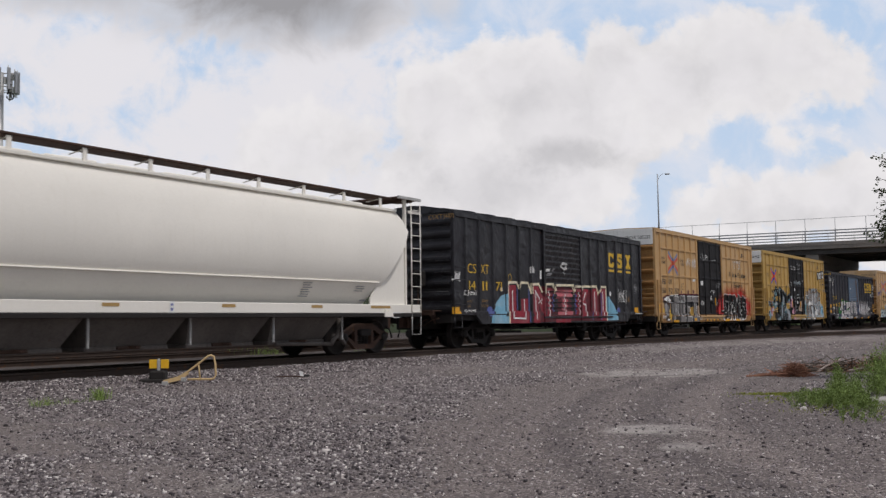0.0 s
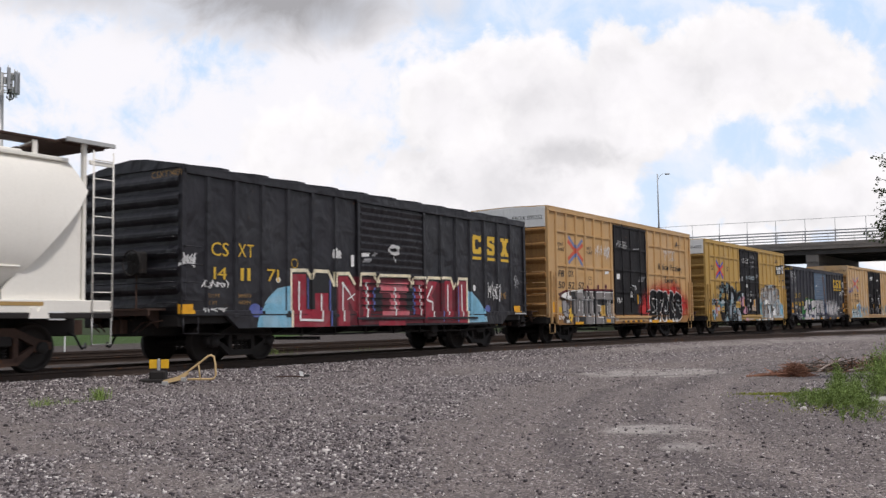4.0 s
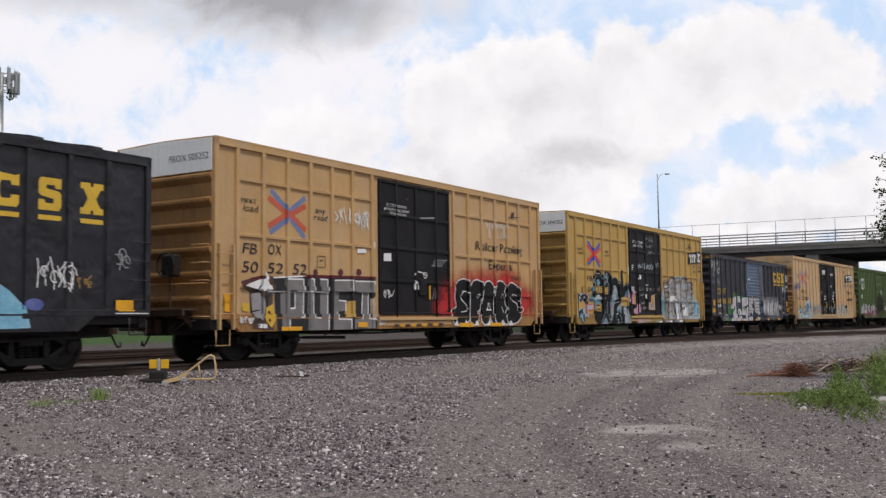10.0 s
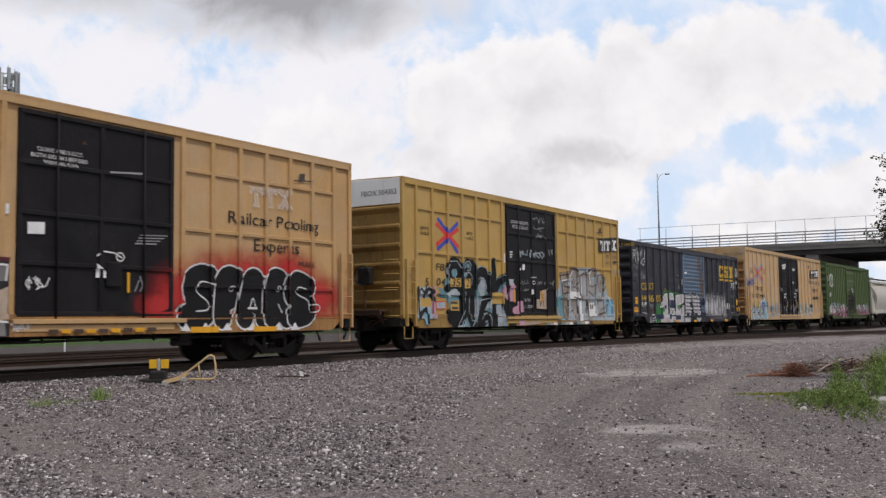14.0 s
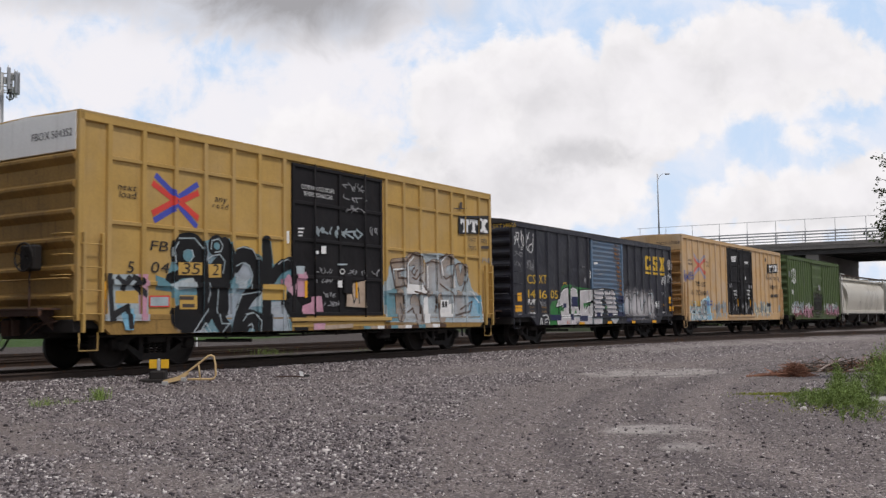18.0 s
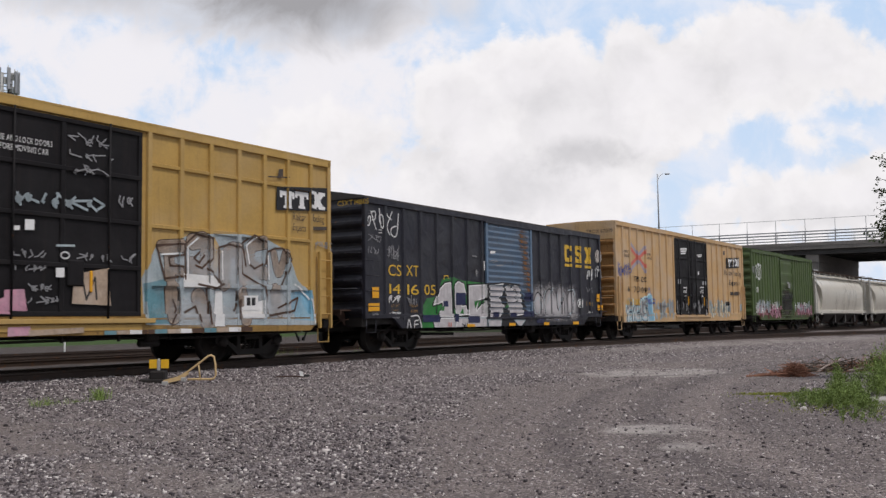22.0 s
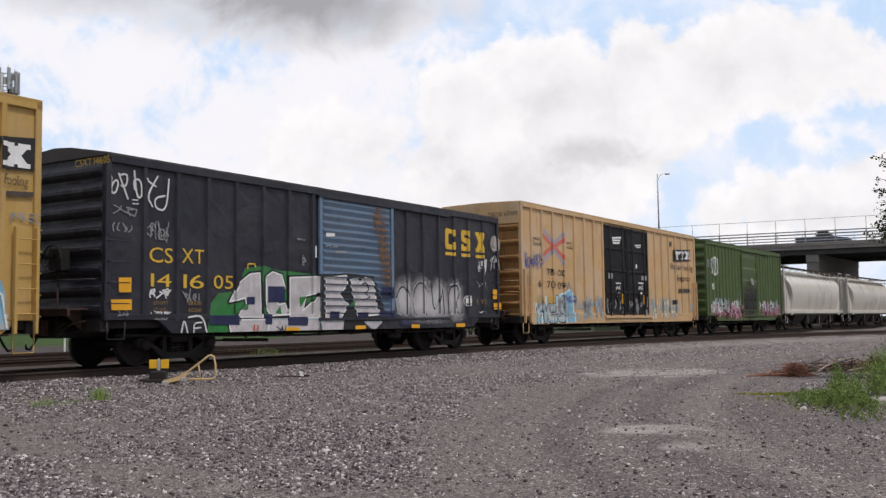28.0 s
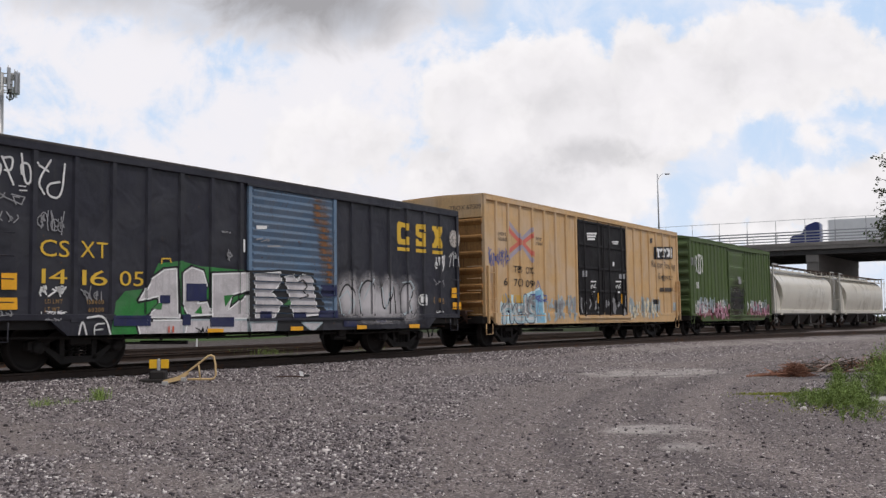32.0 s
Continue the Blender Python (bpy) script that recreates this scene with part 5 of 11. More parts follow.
CSX_POSTS_L = [0.78, 1.63, 2.50, 3.38, 4.28, 5.20]
CSX_POSTS_R = [10.20, 11.07, 11.93, 12.80, 13.67, 14.55]
black_car, black_side = exterior_post_car("black outside-post boxcar with crimson graffiti across its flank", 15.58, 4.22, 0.76, "black_paint", "black_paint", "black_paint",
                                          CSX_POSTS_L + CSX_POSTS_R, (6.12, 9.24, 1.00, 4.0), "black_paint", 15)
couple(black_car, 0.62, 15.58)

FB_POSTS = [0.72, 1.57, 2.42, 3.26, 4.10, 4.95, 5.80, 9.97, 10.83, 11.68, 12.54, 13.38, 14.20, 15.04]
FB_RAILS = [4.12, 2.86, 1.70]
yellow_car, yellow_side = grid_car("tan-yellow plug-door boxcar with silver and red graffiti", 15.76, 4.97, 0.68, "yellow_body", "end_ochre", "yellow_body", FB_POSTS, FB_RAILS, (6.07, 9.74, 1.04, 4.75))
couple(yellow_car, 17.97, 15.76)
mustard_car, mustard_side = grid_car("mustard-yellow plug-door boxcar covered in teal and white graffiti", 15.80, 4.93, 0.68, "mustard_body", "end_mustard", "mustard_body", FB_POSTS, FB_RAILS, (6.05, 9.80, 1.04, 4.72))
couple(mustard_car, 36.07, 15.80)

blue_car, blue_side = exterior_post_car("dark navy boxcar with a faded blue door and silver graffiti", 15.65, 4.20, 0.68, "navy_paint", "navy_paint", "roof_dust",
                                        [0.98, 1.86, 2.73, 3.60, 4.48, 5.36, 6.25, 10.35, 11.20, 12.05, 12.90, 13.75, 14.65], (6.50, 9.58, 0.99, 4.0), "blue_door", 16)
couple(blue_car, 53.30, 15.65)

TB_POSTS = [0.80, 1.62, 2.48, 3.40, 4.32, 5.22, 6.12, 7.0, 12.05, 12.9, 13.8, 14.7, 15.6, 16.5, 17.5]
faded_car, faded_side = grid_car("long faded tan boxcar with double black plug doors", 18.50, 4.93, 0.72, "faded_body", "end_ochre", "faded_body", TB_POSTS, [], (7.10, 11.95, 1.04, 4.68), 2, gable="faded_body")
couple(faded_car, 70.55, 18.50)

GR_POSTS = [0.55 + 0.58 * k for k in range(10)] + [9.60 + 0.58 * k for k in range(9)]
green_car, green_side = exterior_post_car("weathered green boxcar with a round white emblem", 14.85, 4.86, 0.70, "green_body", "green_body", "green_body", GR_POSTS, (6.3, 9.2, 1.0, 4.5), "green_body", 5)
couple(green_car, 90.78, 14.85)

grey_hopper = hopper_car("grey covered hopper car with streaked rounded flanks", 17.0, "hopper_grey", "galvanised", 3, top=4.05, barrel=True)
couple(grey_hopper, 106.5, 17.0)
grey_hopper_rear = hopper_car("grey covered hopper car with streaked rounded flanks", 17.0, "hopper_grey", "galvanised", 3, top=4.05, barrel=True)
couple(grey_hopper_rear, 125.1, 17.0)

# ---------------------------------------------------------------- the road bridge over the tracks
BX, BY = 38.2, 99.7                    # a point of the near edge
BDIR, BNORM = (-0.883, 0.469), (0.469, 0.883)
BRIDGE_TURN = math.degrees(math.atan2(-BDIR[1], -BDIR[0]))
BRIDGE_AT = pose(BX, BY, 0, 0, 0, BRIDGE_TURN)     # its x runs towards the right, y across the road
ROAD_Z, WIDE = 8.30, 19.0
M["turf"] = surface("turf", (0.035, 0.048, 0.022), 0.95, var=0.4, big=0.5, fine=6.0)


def build_bridge():
    root = tagged(new("road_bridge"), "grey concrete and steel road bridge with a steel railing and fence", "bridge")
    root.matrix_basis = BRIDGE_AT
    x0, x1 = -19.0, 37.0
    # The deck shares the girders' dark tone: its underside's shade put in as colour.
    part("deck", Buf("shaded_underside").box(x0, x1, 0.0, WIDE, 8.05, ROAD_Z, 0.02), root)
    part("roadway", Buf("asphalt").box(x0, x1, 0.6, WIDE - 0.6, ROAD_Z, ROAD_Z + 0.05), root)
    for y0 in (-0.06, WIDE - 0.30):
        part("parapet", Buf("bridge_concrete").box(x0, x1, y0, y0 + 0.36, 8.36, 8.74, 0.03), root, "weathered concrete parapet")
        part("fascia", Buf("bridge_concrete").box(x0, x1, y0 + 0.04, y0 + 0.32, 8.0, 8.36, 0.02), root)
    for i in range(7):
        y = 0.45 + i * 3.0
        g = Buf("shaded_underside").box(x0 + 0.3, x1 - 0.3, y - 0.02, y + 0.02, 7.55, 8.05).box(x0 + 0.3, x1 - 0.3, y - 0.2, y + 0.2, 7.50, 7.56).box(x0 + 0.3, x1 - 0.3, y - 0.2, y + 0.2, 7.98, 8.05)
        for x in np.arange(x0 + 1, x1, 2.4):
            g.box(x - 0.015, x + 0.015, y - 0.17, y + 0.17, 7.56, 7.98)
        part("girder", g, root, "dull grey steel girder")
    for px in (-0.8, 15.5):
        p = Buf("bridge_concrete").prism([(px - 0.58, 0.5), (px + 0.58, 0.5), (px + 2.7, WIDE - 0.5), (px + 1.5, WIDE - 0.5)], "z", 0, 6.75)
        pier = part("pier", p, root, "solid concrete wall pier")
        part("pier_cap", Buf("bridge_concrete").prism([(px - 0.62, 0.35), (px + 0.62, 0.35), (px + 2.75, WIDE - 0.4), (px + 1.45, WIDE - 0.4)], "z", 6.75, 7.5), pier)
        for i in range(7):
            bx = px + 2.1 * i * 3.0 / WIDE
            part("bearing", Buf("shaded_underside").box(bx - 0.25, bx + 0.25, 0.40 + i * 2.9, 0.80 + i * 2.9, 7.50, 7.52), pier)
    for ax in (x0, x1):
        part("abutment", Buf("bridge_concrete").box(ax - 0.7, ax + 0.7, 0.1, WIDE - 0.1, 0, 7.5, 0.04), root, "concrete abutment")
    # railing of the near and the far side, with a light fence over it
    post = Buf("rail_grey").box(-0.06, 0.06, -0.05, 0.05, 8.74, 9.92, 0.01).mesh("rail_post")
    pole = Buf("rail_grey").tube([(0, 0.1, 8.74), (0, 0.1, 11.0), (0.0, 0.16, 11.14)], 0.028, 6).mesh("fence_post")
    for y in (0.06, WIDE - 0.06):
        rail = part("railing", Buf("rail_grey").box(x0, x1, y - 0.04, y + 0.04, 9.80, 9.92, 0.01), root, "grey steel railing")
        for z in (8.96, 9.25, 9.55):
            part("rail", Buf("rail_grey").box(x0, x1, y - 0.03, y + 0.03, z - 0.055, z + 0.055, 0.008), rail)
        fence = part("fence", Buf("rail_grey").tube([(x0, y + 0.16, 11.14), (x1, y + 0.16, 11.14)], 0.022, 6), root, "thin fence rail over the railing")
        for x in np.arange(x0 + 0.37, x1, 2.88):
            part("rail_post", post, rail, "", (x, y, 0))
            part("fence_post", pole, fence, "", (x, y, 0))
    return root


build_bridge()


def build_embankment(x0, x1):
    b = Buf("turf", "asphalt")
    b.prism([(-13.0, -0.05), (0.3, 8.28), (WIDE - 0.3, 8.28), (WIDE + 13.0, -0.05)], "x", x0, x1)
    b.box(x0, x1, 0.8, WIDE - 0.8, 8.2, ROAD_Z + 0.04, 0, 1)
    ob = tagged(new("embankment", b.mesh("embankment")), "grassy road embankment leading to the bridge", "embankment", kind="structure")
    ob.matrix_basis = BRIDGE_AT
    return ob


build_embankment(-460, -19.7)
build_embankment(37.7, 460)


def build_street_lamp():
    root = tagged(new("street_lamp"), "tall grey street lamp with a single arm beside the bridge road", "street lamp")
    root.matrix_basis = pose(23.7, 107.6, ROAD_Z)
    part("pole", Buf("rail_grey").tube([(0, 0, 0), (0, 0, 4.5), (0, 0, 8.75)], 0.10, 10, r1=0.06), root)
    part("base", Buf("concrete").box(-0.2, 0.2, -0.2, 0.2, 0, 0.3, 0.03), root)
    part("arm", Buf("rail_grey").tube([(0, 0, 8.0), (0.2, 0, 8.5), (0.55, 0, 8.75), (0.9, 0, 8.78)], 0.028, 6), root)
    part("lamp_head", Buf("rail_grey").box(0.82, 1.35, -0.12, 0.12, 8.66, 8.82, 0.05), root, "cobra-head luminaire")
    return root


build_street_lamp()


def build_cell_tower():
    root = tagged(new("cell_tower"), "grey monopole mast with a crown of panel antennas", "mast")
    root.matrix_basis = pose(-37.62, 82.9, 0.28, 0, 0, 8)
    part("pole", Buf("galvanised").tube([(0, 0, -0.4), (0, 0, 11), (0, 0, 22.6)], 0.46, 14, r1=0.26), root)
    for z in (21.2, 22.3):
        b = Buf("galvanised")
        ring = [(1.35 * math.cos(radians(a)), 1.35 * math.sin(radians(a)), z) for a in range(30, 391, 60)]
        b.tube(ring, 0.05, 6)
        for p in ring[:-1:2]:
            b.tube([(0, 0, z - 0.1), p], 0.045, 6)
        part("mount_ring", b, root)
    panel = Buf("rail_grey").box(-0.14, 0.14, -0.08, 0.08, -0.95, 0.95, 0.03).mesh("antenna")
    pipe = Buf("galvanised").tube([(0, 0.14, -1.25), (0, 0.14, 1.15)], 0.04, 6).mesh("mount_pipe")
    for k in range(12):
        a = radians(k * 30 + 12)
        at = (1.45 * math.cos(a), 1.45 * math.sin(a), 21.75 + 0.12 * math.sin(k * 2.1))
        part("antenna", panel, root, "pale panel antenna", at, math.degrees(a) + 90)
        part("mount_pipe", pipe, root, "", at, math.degrees(a) + 90)
    radio = Buf("galvanised").box(-0.16, 0.16, -0.12, 0.12, -0.30, 0.30, 0.03).mesh("radio_unit")
    for k in range(9):
        a = radians(k * 40 + 25)
        part("radio_unit", radio, root, "", (1.12 * math.cos(a), 1.12 * math.sin(a), 21.2 + 0.5 * (k % 3)), math.degrees(a) + 90)
    cable = [(1.1 + 0.28 * math.cos(t), -1.0, 20.35 + 0.3 * math.sin(t)) for t in np.linspace(2.6, -3.2, 12)]
    part("cable_loop", Buf("ink_black").tube([(1.15, -1.0, 21.4)] + cable, 0.06, 6), root)
    return root


build_cell_tower()

# ---------------------------------------------------------------- traffic on the bridge


def wheel_part(root, x, y, r, w=0.24):
    tyre = part("wheel", Buf("ink_black").lathe([(r * 0.6, -w / 2), (r * 0.95, -w / 2), (r, -w / 3), (r, w / 3), (r * 0.95, w / 2), (r * 0.6, w / 2)], 16), root, "", (x, y, r))
    part("rim", Buf("galvanised").lathe([(0, -w * 0.4), (r * 0.55, -w * 0.42), (r * 0.62, -w * 0.3), (r * 0.62, w * 0.3), (r * 0.55, w * 0.42), (0, w * 0.4)], 12), tyre)


M["car_glass"] = surface("car_glass", (0.02, 0.025, 0.03), 0.1, var=0.05, bump=0, spec=0.6)
M["pickup_grey"] = surface("pickup_grey", (0.07, 0.08, 0.11), 0.3, 0.4, var=0.06, bump=0)
M["sedan_silver"] = surface("sedan_silver", (0.35, 0.36, 0.38), 0.3, 0.4, var=0.06, bump=0)
M["truck_blue"] = surface("truck_blue", (0.022, 0.035, 0.16), 0.35, 0.1, var=0.06, bump=0)
M["trailer_white"] = surface("trailer_white", (0.76, 0.77, 0.78), 0.5, var=0.06, streak=0.15, bump=0)


def build_pickup():
    root = tagged(new("pickup_truck"), "dark grey pickup truck driving over the bridge", "pickup truck")
    body = [(-2.8, 0.45), (-2.8, 1.12), (-0.75, 1.15), (-0.6, 1.18), (1.15, 1.15), (2.5, 1.02), (2.72, 0.85), (2.75, 0.45)]
    part("body", Buf("pickup_grey").prism(body, "y", -0.95, 0.95), root)
    part("cab", Buf("car_glass").prism([(-0.8, 1.12), (-0.62, 1.78), (0.45, 1.80), (1.2, 1.14)], "y", -0.82, 0.82), root, "dark cab glass")
    part("cab_roof", Buf("pickup_grey").box(-0.66, 0.5, -0.80, 0.80, 1.77, 1.86, 0.03), root)
    part("bed_rail", Buf("pickup_grey").box(-2.8, -0.85, -0.95, -0.80, 1.1, 1.2, 0.02).box(-2.8, -0.85, 0.80, 0.95, 1.1, 1.2, 0.02), root)
    for x in (-1.75, 1.75):
        for y in (-0.85, 0.85):
            wheel_part(root, x, y, 0.40)
    return root


def build_sedan(paint, label):
    root = tagged(new("sedan"), label, "car")
    part("body", Buf(paint).prism([(-2.3, 0.3), (-2.35, 0.85), (-1.4, 0.98), (1.0, 0.95), (2.2, 0.75), (2.35, 0.35)], "y", -0.88, 0.88), root)
    part("cabin", Buf("car_glass").prism([(-1.5, 0.95), (-0.8, 1.40), (0.35, 1.42), (1.15, 0.94)], "y", -0.74, 0.74), root)
    part("roof", Buf(paint).box(-0.85, 0.4, -0.72, 0.72, 1.39, 1.46, 0.02), root)
    for x in (-1.4, 1.4):
        for y in (-0.8, 0.8):
            wheel_part(root, x, y, 0.32, 0.2)
    return root


def build_semi():
    root = tagged(new("semi_truck"), "blue highway tractor pulling a white box trailer", "truck")
    part("cab", Buf("truck_blue").prism([(-1.3, 0.7), (-1.3, 3.35), (-0.9, 3.5), (0.2, 3.1), (0.55, 2.3), (1.75, 1.95), (1.95, 1.6), (1.95, 0.6)], "y", -1.2, 1.2), root, "blue tractor cab with a long hood")
    part("windscreen", Buf("car_glass").prism([(0.22, 2.95), (0.52, 2.32), (0.58, 2.34), (0.30, 2.98)], "y", -1.05, 1.05), root)
    part("side_window", Buf("car_glass").box(-0.55, 0.1, -1.215, -1.19, 2.15, 2.75, 0.01), root)
    part("chassis", Buf("grimy_steel").box(-5.2, 1.8, -0.5, 0.5, 0.6, 0.9, 0.02), root)
    part("trailer", Buf("trailer_white").box(-16.0, -2.2, -1.3, 1.3, 1.1, 3.62, 0.04), root, "white box trailer")
    part("bumper", Buf("galvanised").box(1.9, 2.1, -1.2, 1.2, 0.45, 0.8, 0.03), root)
    for x in (1.2, -3.2, -4.5, -13.6, -14.9):
        for y in (-1.05, 1.05):
            wheel_part(root, x, y, 0.5, 0.3)
    return root


def road_row(t, m, lane, flip):
    """A pose on the bridge road, m metres to the left along it."""
    return t, BRIDGE_AT @ pose(-m, lane, ROAD_Z + 0.052, 0, 0, 180 if flip else 0)


def drive(ob, lane, t0, m0, speed, flip):
    ROAD_TRAFFIC.append((ob, [road_row(t, m0 + speed * (t - t0), lane, flip) for t in (0.0, 16.0, 32.0)]))


ROAD_TRAFFIC = []
M["car_dark"] = surface("car_dark", (0.03, 0.032, 0.036), 0.3, 0.3, var=0.06, bump=0)
drive(build_pickup(), 5.0, 27.5, 7.08, -13.9, False)
drive(build_sedan("sedan_silver", "silver sedan driving over the bridge"), 15.5, 31.3, 0.5, 13.6, True)
drive(build_sedan("car_dark", "dark grey sedan driving over the bridge"), 12.5, 1.0, -0.9, 12.3, True)
drive(build_semi(), 12.5, 32.0, 2.6, 11.9, True)

# ---------------------------------------------------------------- beside the track


def build_switch_stand():
    root = tagged(new("switch_stand"), "low switch stand with yellow target and tan loop lever", "switch stand")
    root.matrix_basis = pose(-5.52, 19.15, ground_z(-5.52, 19.15) - 0.03, 0, 0, 3)
    part("base", Buf("grimy_steel").box(-0.35, 0.35, -0.18, 0.30, 0.0, 0.10, 0.02).box(-0.16, 0.14, -0.12, 0.16, 0.08, 0.26, 0.03), root, "dark oily cast base")
    part("spindle", Buf("galvanised").tube([(0, 0, 0.1), (0, 0, 0.49)], 0.020, 8).box(-0.030, 0.030, -0.03, 0.03, 0.26, 0.47, 0.01), root, "grey target post")
    for x in (-0.105, 0.115):
        part("target", Buf("yellow_sign").box(x - 0.075, x + 0.075, -0.012, 0.012, 0.30, 0.47, 0.004), root, "yellow target plate")
    part("connecting_rod", Buf("rusty_steel").tube([(0.0, 0.1, 0.06), (-0.35, 0.9, 0.05)], 0.03, 6), root)
    loop = [(0.34, -0.32, 0.08), (0.62, -0.34, 0.24), (0.86, -0.34, 0.42), (1.00, -0.34, 0.53), (1.06, -0.34, 0.55), (1.11, -0.34, 0.52), (1.14, -0.34, 0.40), (1.15, -0.34, 0.18), (1.12, -0.34, 0.11), (1.05, -0.34, 0.095), (0.80, -0.34, 0.10), (0.62, -0.34, 0.10)]
    lever = part("hand_lever", Buf("tan_paint").tube(loop, 0.021, 8), root, "tan painted steel loop lever")
    part("brace", Buf("tan_paint").tube([(0.82, -0.34, 0.40), (0.86, -0.34, 0.10)], 0.017, 6), lever)
    part("shank", Buf("tan_paint").prism([(0.18, 0.02), (0.16, 0.09), (0.44, 0.16), (0.62, 0.26), (0.64, 0.20), (0.50, 0.09)], "y", -0.36, -0.30), lever)
    part("hinge", Buf("galvanised").box(0.50, 0.58, -0.38, -0.30, 0.06, 0.14, 0.01).box(0.14, 0.26, -0.37, -0.29, 0.0, 0.07, 0.01), lever)
    return root


build_switch_stand()


def build_debris():
    z = ground_z(-3.0, 21.3)
    ob = tagged(new("metal_scrap", Buf("ink_white", "ink_black").prism([(-0.10, 0.0), (-0.02, 0.0), (-0.05, 0.12), (-0.12, 0.13)], "y", -0.05, 0.05).box(-0.02, 0.10, -0.08, 0.08, 0.0, 0.06, 0.01, 1).mesh("metal_scrap")),
                "small bent scrap of bright metal on the ballast", "scrap")
    ob.matrix_basis = pose(-3.0, 21.3, z - 0.005, 0, 0, 12)
    st = tagged(new("stick", Buf("rusty_steel").tube([(-0.45, 0.1, 0.03), (0.0, 0.05, 0.05), (0.22, 0.0, 0.03)], 0.016, 6).mesh("stick")), "rusty rod lying on the gravel", "rod")
    st.matrix_basis = pose(-3.2, 21.0, ground_z(-3.2, 21.0) - 0.01)
    for i, (x, y, h) in enumerate(((-16.3, 42.5, 0.75), (-11.0, 44.0, 0.6))):
        b = Buf("ink_white").box(-0.03, 0.03, -0.03, 0.03, 0, h, 0.008)
        ob = tagged(new("marker_stake", b.mesh("marker_stake")), "thin white marker stake beyond the second track", "stake", "marker stakes")
        ob.matrix_basis = pose(x, y, ground_z(x, y) - 0.02)
    x, y = 5.74, 13.05
    blk = tagged(new("concrete_block", Buf("concrete").box(-0.22, 0.22, -0.1, 0.1, 0, 0.09, 0.02).mesh("concrete_block")), "broken pale concrete block among the weeds", "block")
    blk.matrix_basis = pose(x, y, ground_z(x, y) - 0.01, 4, 0, 20)


build_debris()

# ---------------------------------------------------------------- stones, weeds, tree
M["stone_mix"] = surface("stone_mix", (0.5, 0.5, 0.5), 0.85, var=0.30, big=14.0, fine=60.0, bump=0.004, spec=0.25)


def stone_tones(m):
    """Each stone its own grey, few of them nearly white."""
    nt = m.node_tree
    bsdf = nt.nodes["Principled BSDF"]
    grain = bsdf.inputs["Base Color"].links[0].from_socket
    g = nt.nodes.new("ShaderNodeNewGeometry")
    cr = nt.nodes.new("ShaderNodeValToRGB")
    stops = [(0.0, (0.036, 0.030, 0.033)), (0.30, (0.115, 0.098, 0.103)), (0.64, (0.225, 0.196, 0.198)), (0.86, (0.40, 0.36, 0.355)), (1.0, (0.76, 0.71, 0.68))]
    el = cr.color_ramp.elements
    for k, (p, c) in enumerate(stops):
        e = el[k] if k < 2 else el.new(p)
        e.position, e.color = p, (*c, 1)
    nt.links.new(g.outputs["Random Per Island"], cr.inputs[0])
    col = mix_colour(nt, 1.0, cr.outputs[0], mix_colour(nt, 1.0, grain, (2.0, 2.0, 2.0), "MULTIPLY"), "MULTIPLY")
    nt.links.new(col, bsdf.inputs["Base Color"])


stone_tones(M["stone_mix"])
M["pale_wood"] = surface("pale_wood", (0.42, 0.34, 0.30), 0.85, var=0.25, big=3.0)
M["weed_green"] = surface("weed_green", (0.195, 0.270, 0.078), 0.75, var=0.3, big=2.0, island=0.45, bump=0, spec=0.2)
M["pale_grass"] = surface("pale_grass", (0.23, 0.26, 0.045), 0.8, var=0.3, big=2.0, island=0.4, bump=0, spec=0.2)
M["dry_weed"] = surface("dry_weed", (0.30, 0.145, 0.095), 0.85, var=0.35, big=2.0, island=0.5, bump=0, spec=0.2)
M["leaf_green"] = surface("leaf_green", (0.050, 0.075, 0.026), 0.6, var=0.3, big=3.0, island=0.4, bump=0, spec=0.35)
M["bark"] = surface("bark", (0.11, 0.085, 0.065), 0.9, var=0.35, big=3.0, fine=30.0, bump=0.01)

CUBE = np.array([(x, y, z) for x in (-1, 1) for y in (-1, 1) for z in (-1, 1)], float)
CUBE_F = np.array([(0, 1, 3, 2), (4, 6, 7, 5), (0, 4, 5, 1), (2, 3, 7, 6), (0, 2, 6, 4), (1, 5, 7, 3)])


CHIP = np.array([(1, 0, -0.4), (0.1, 1, -0.4), (-1, 0.1, -0.4), (0, -1, -0.4), (0.15, 0.1, 0.9)], float)
CHIP_F = np.array([(0, 1, 4), (1, 2, 4), (2, 3, 4), (3, 0, 4)])


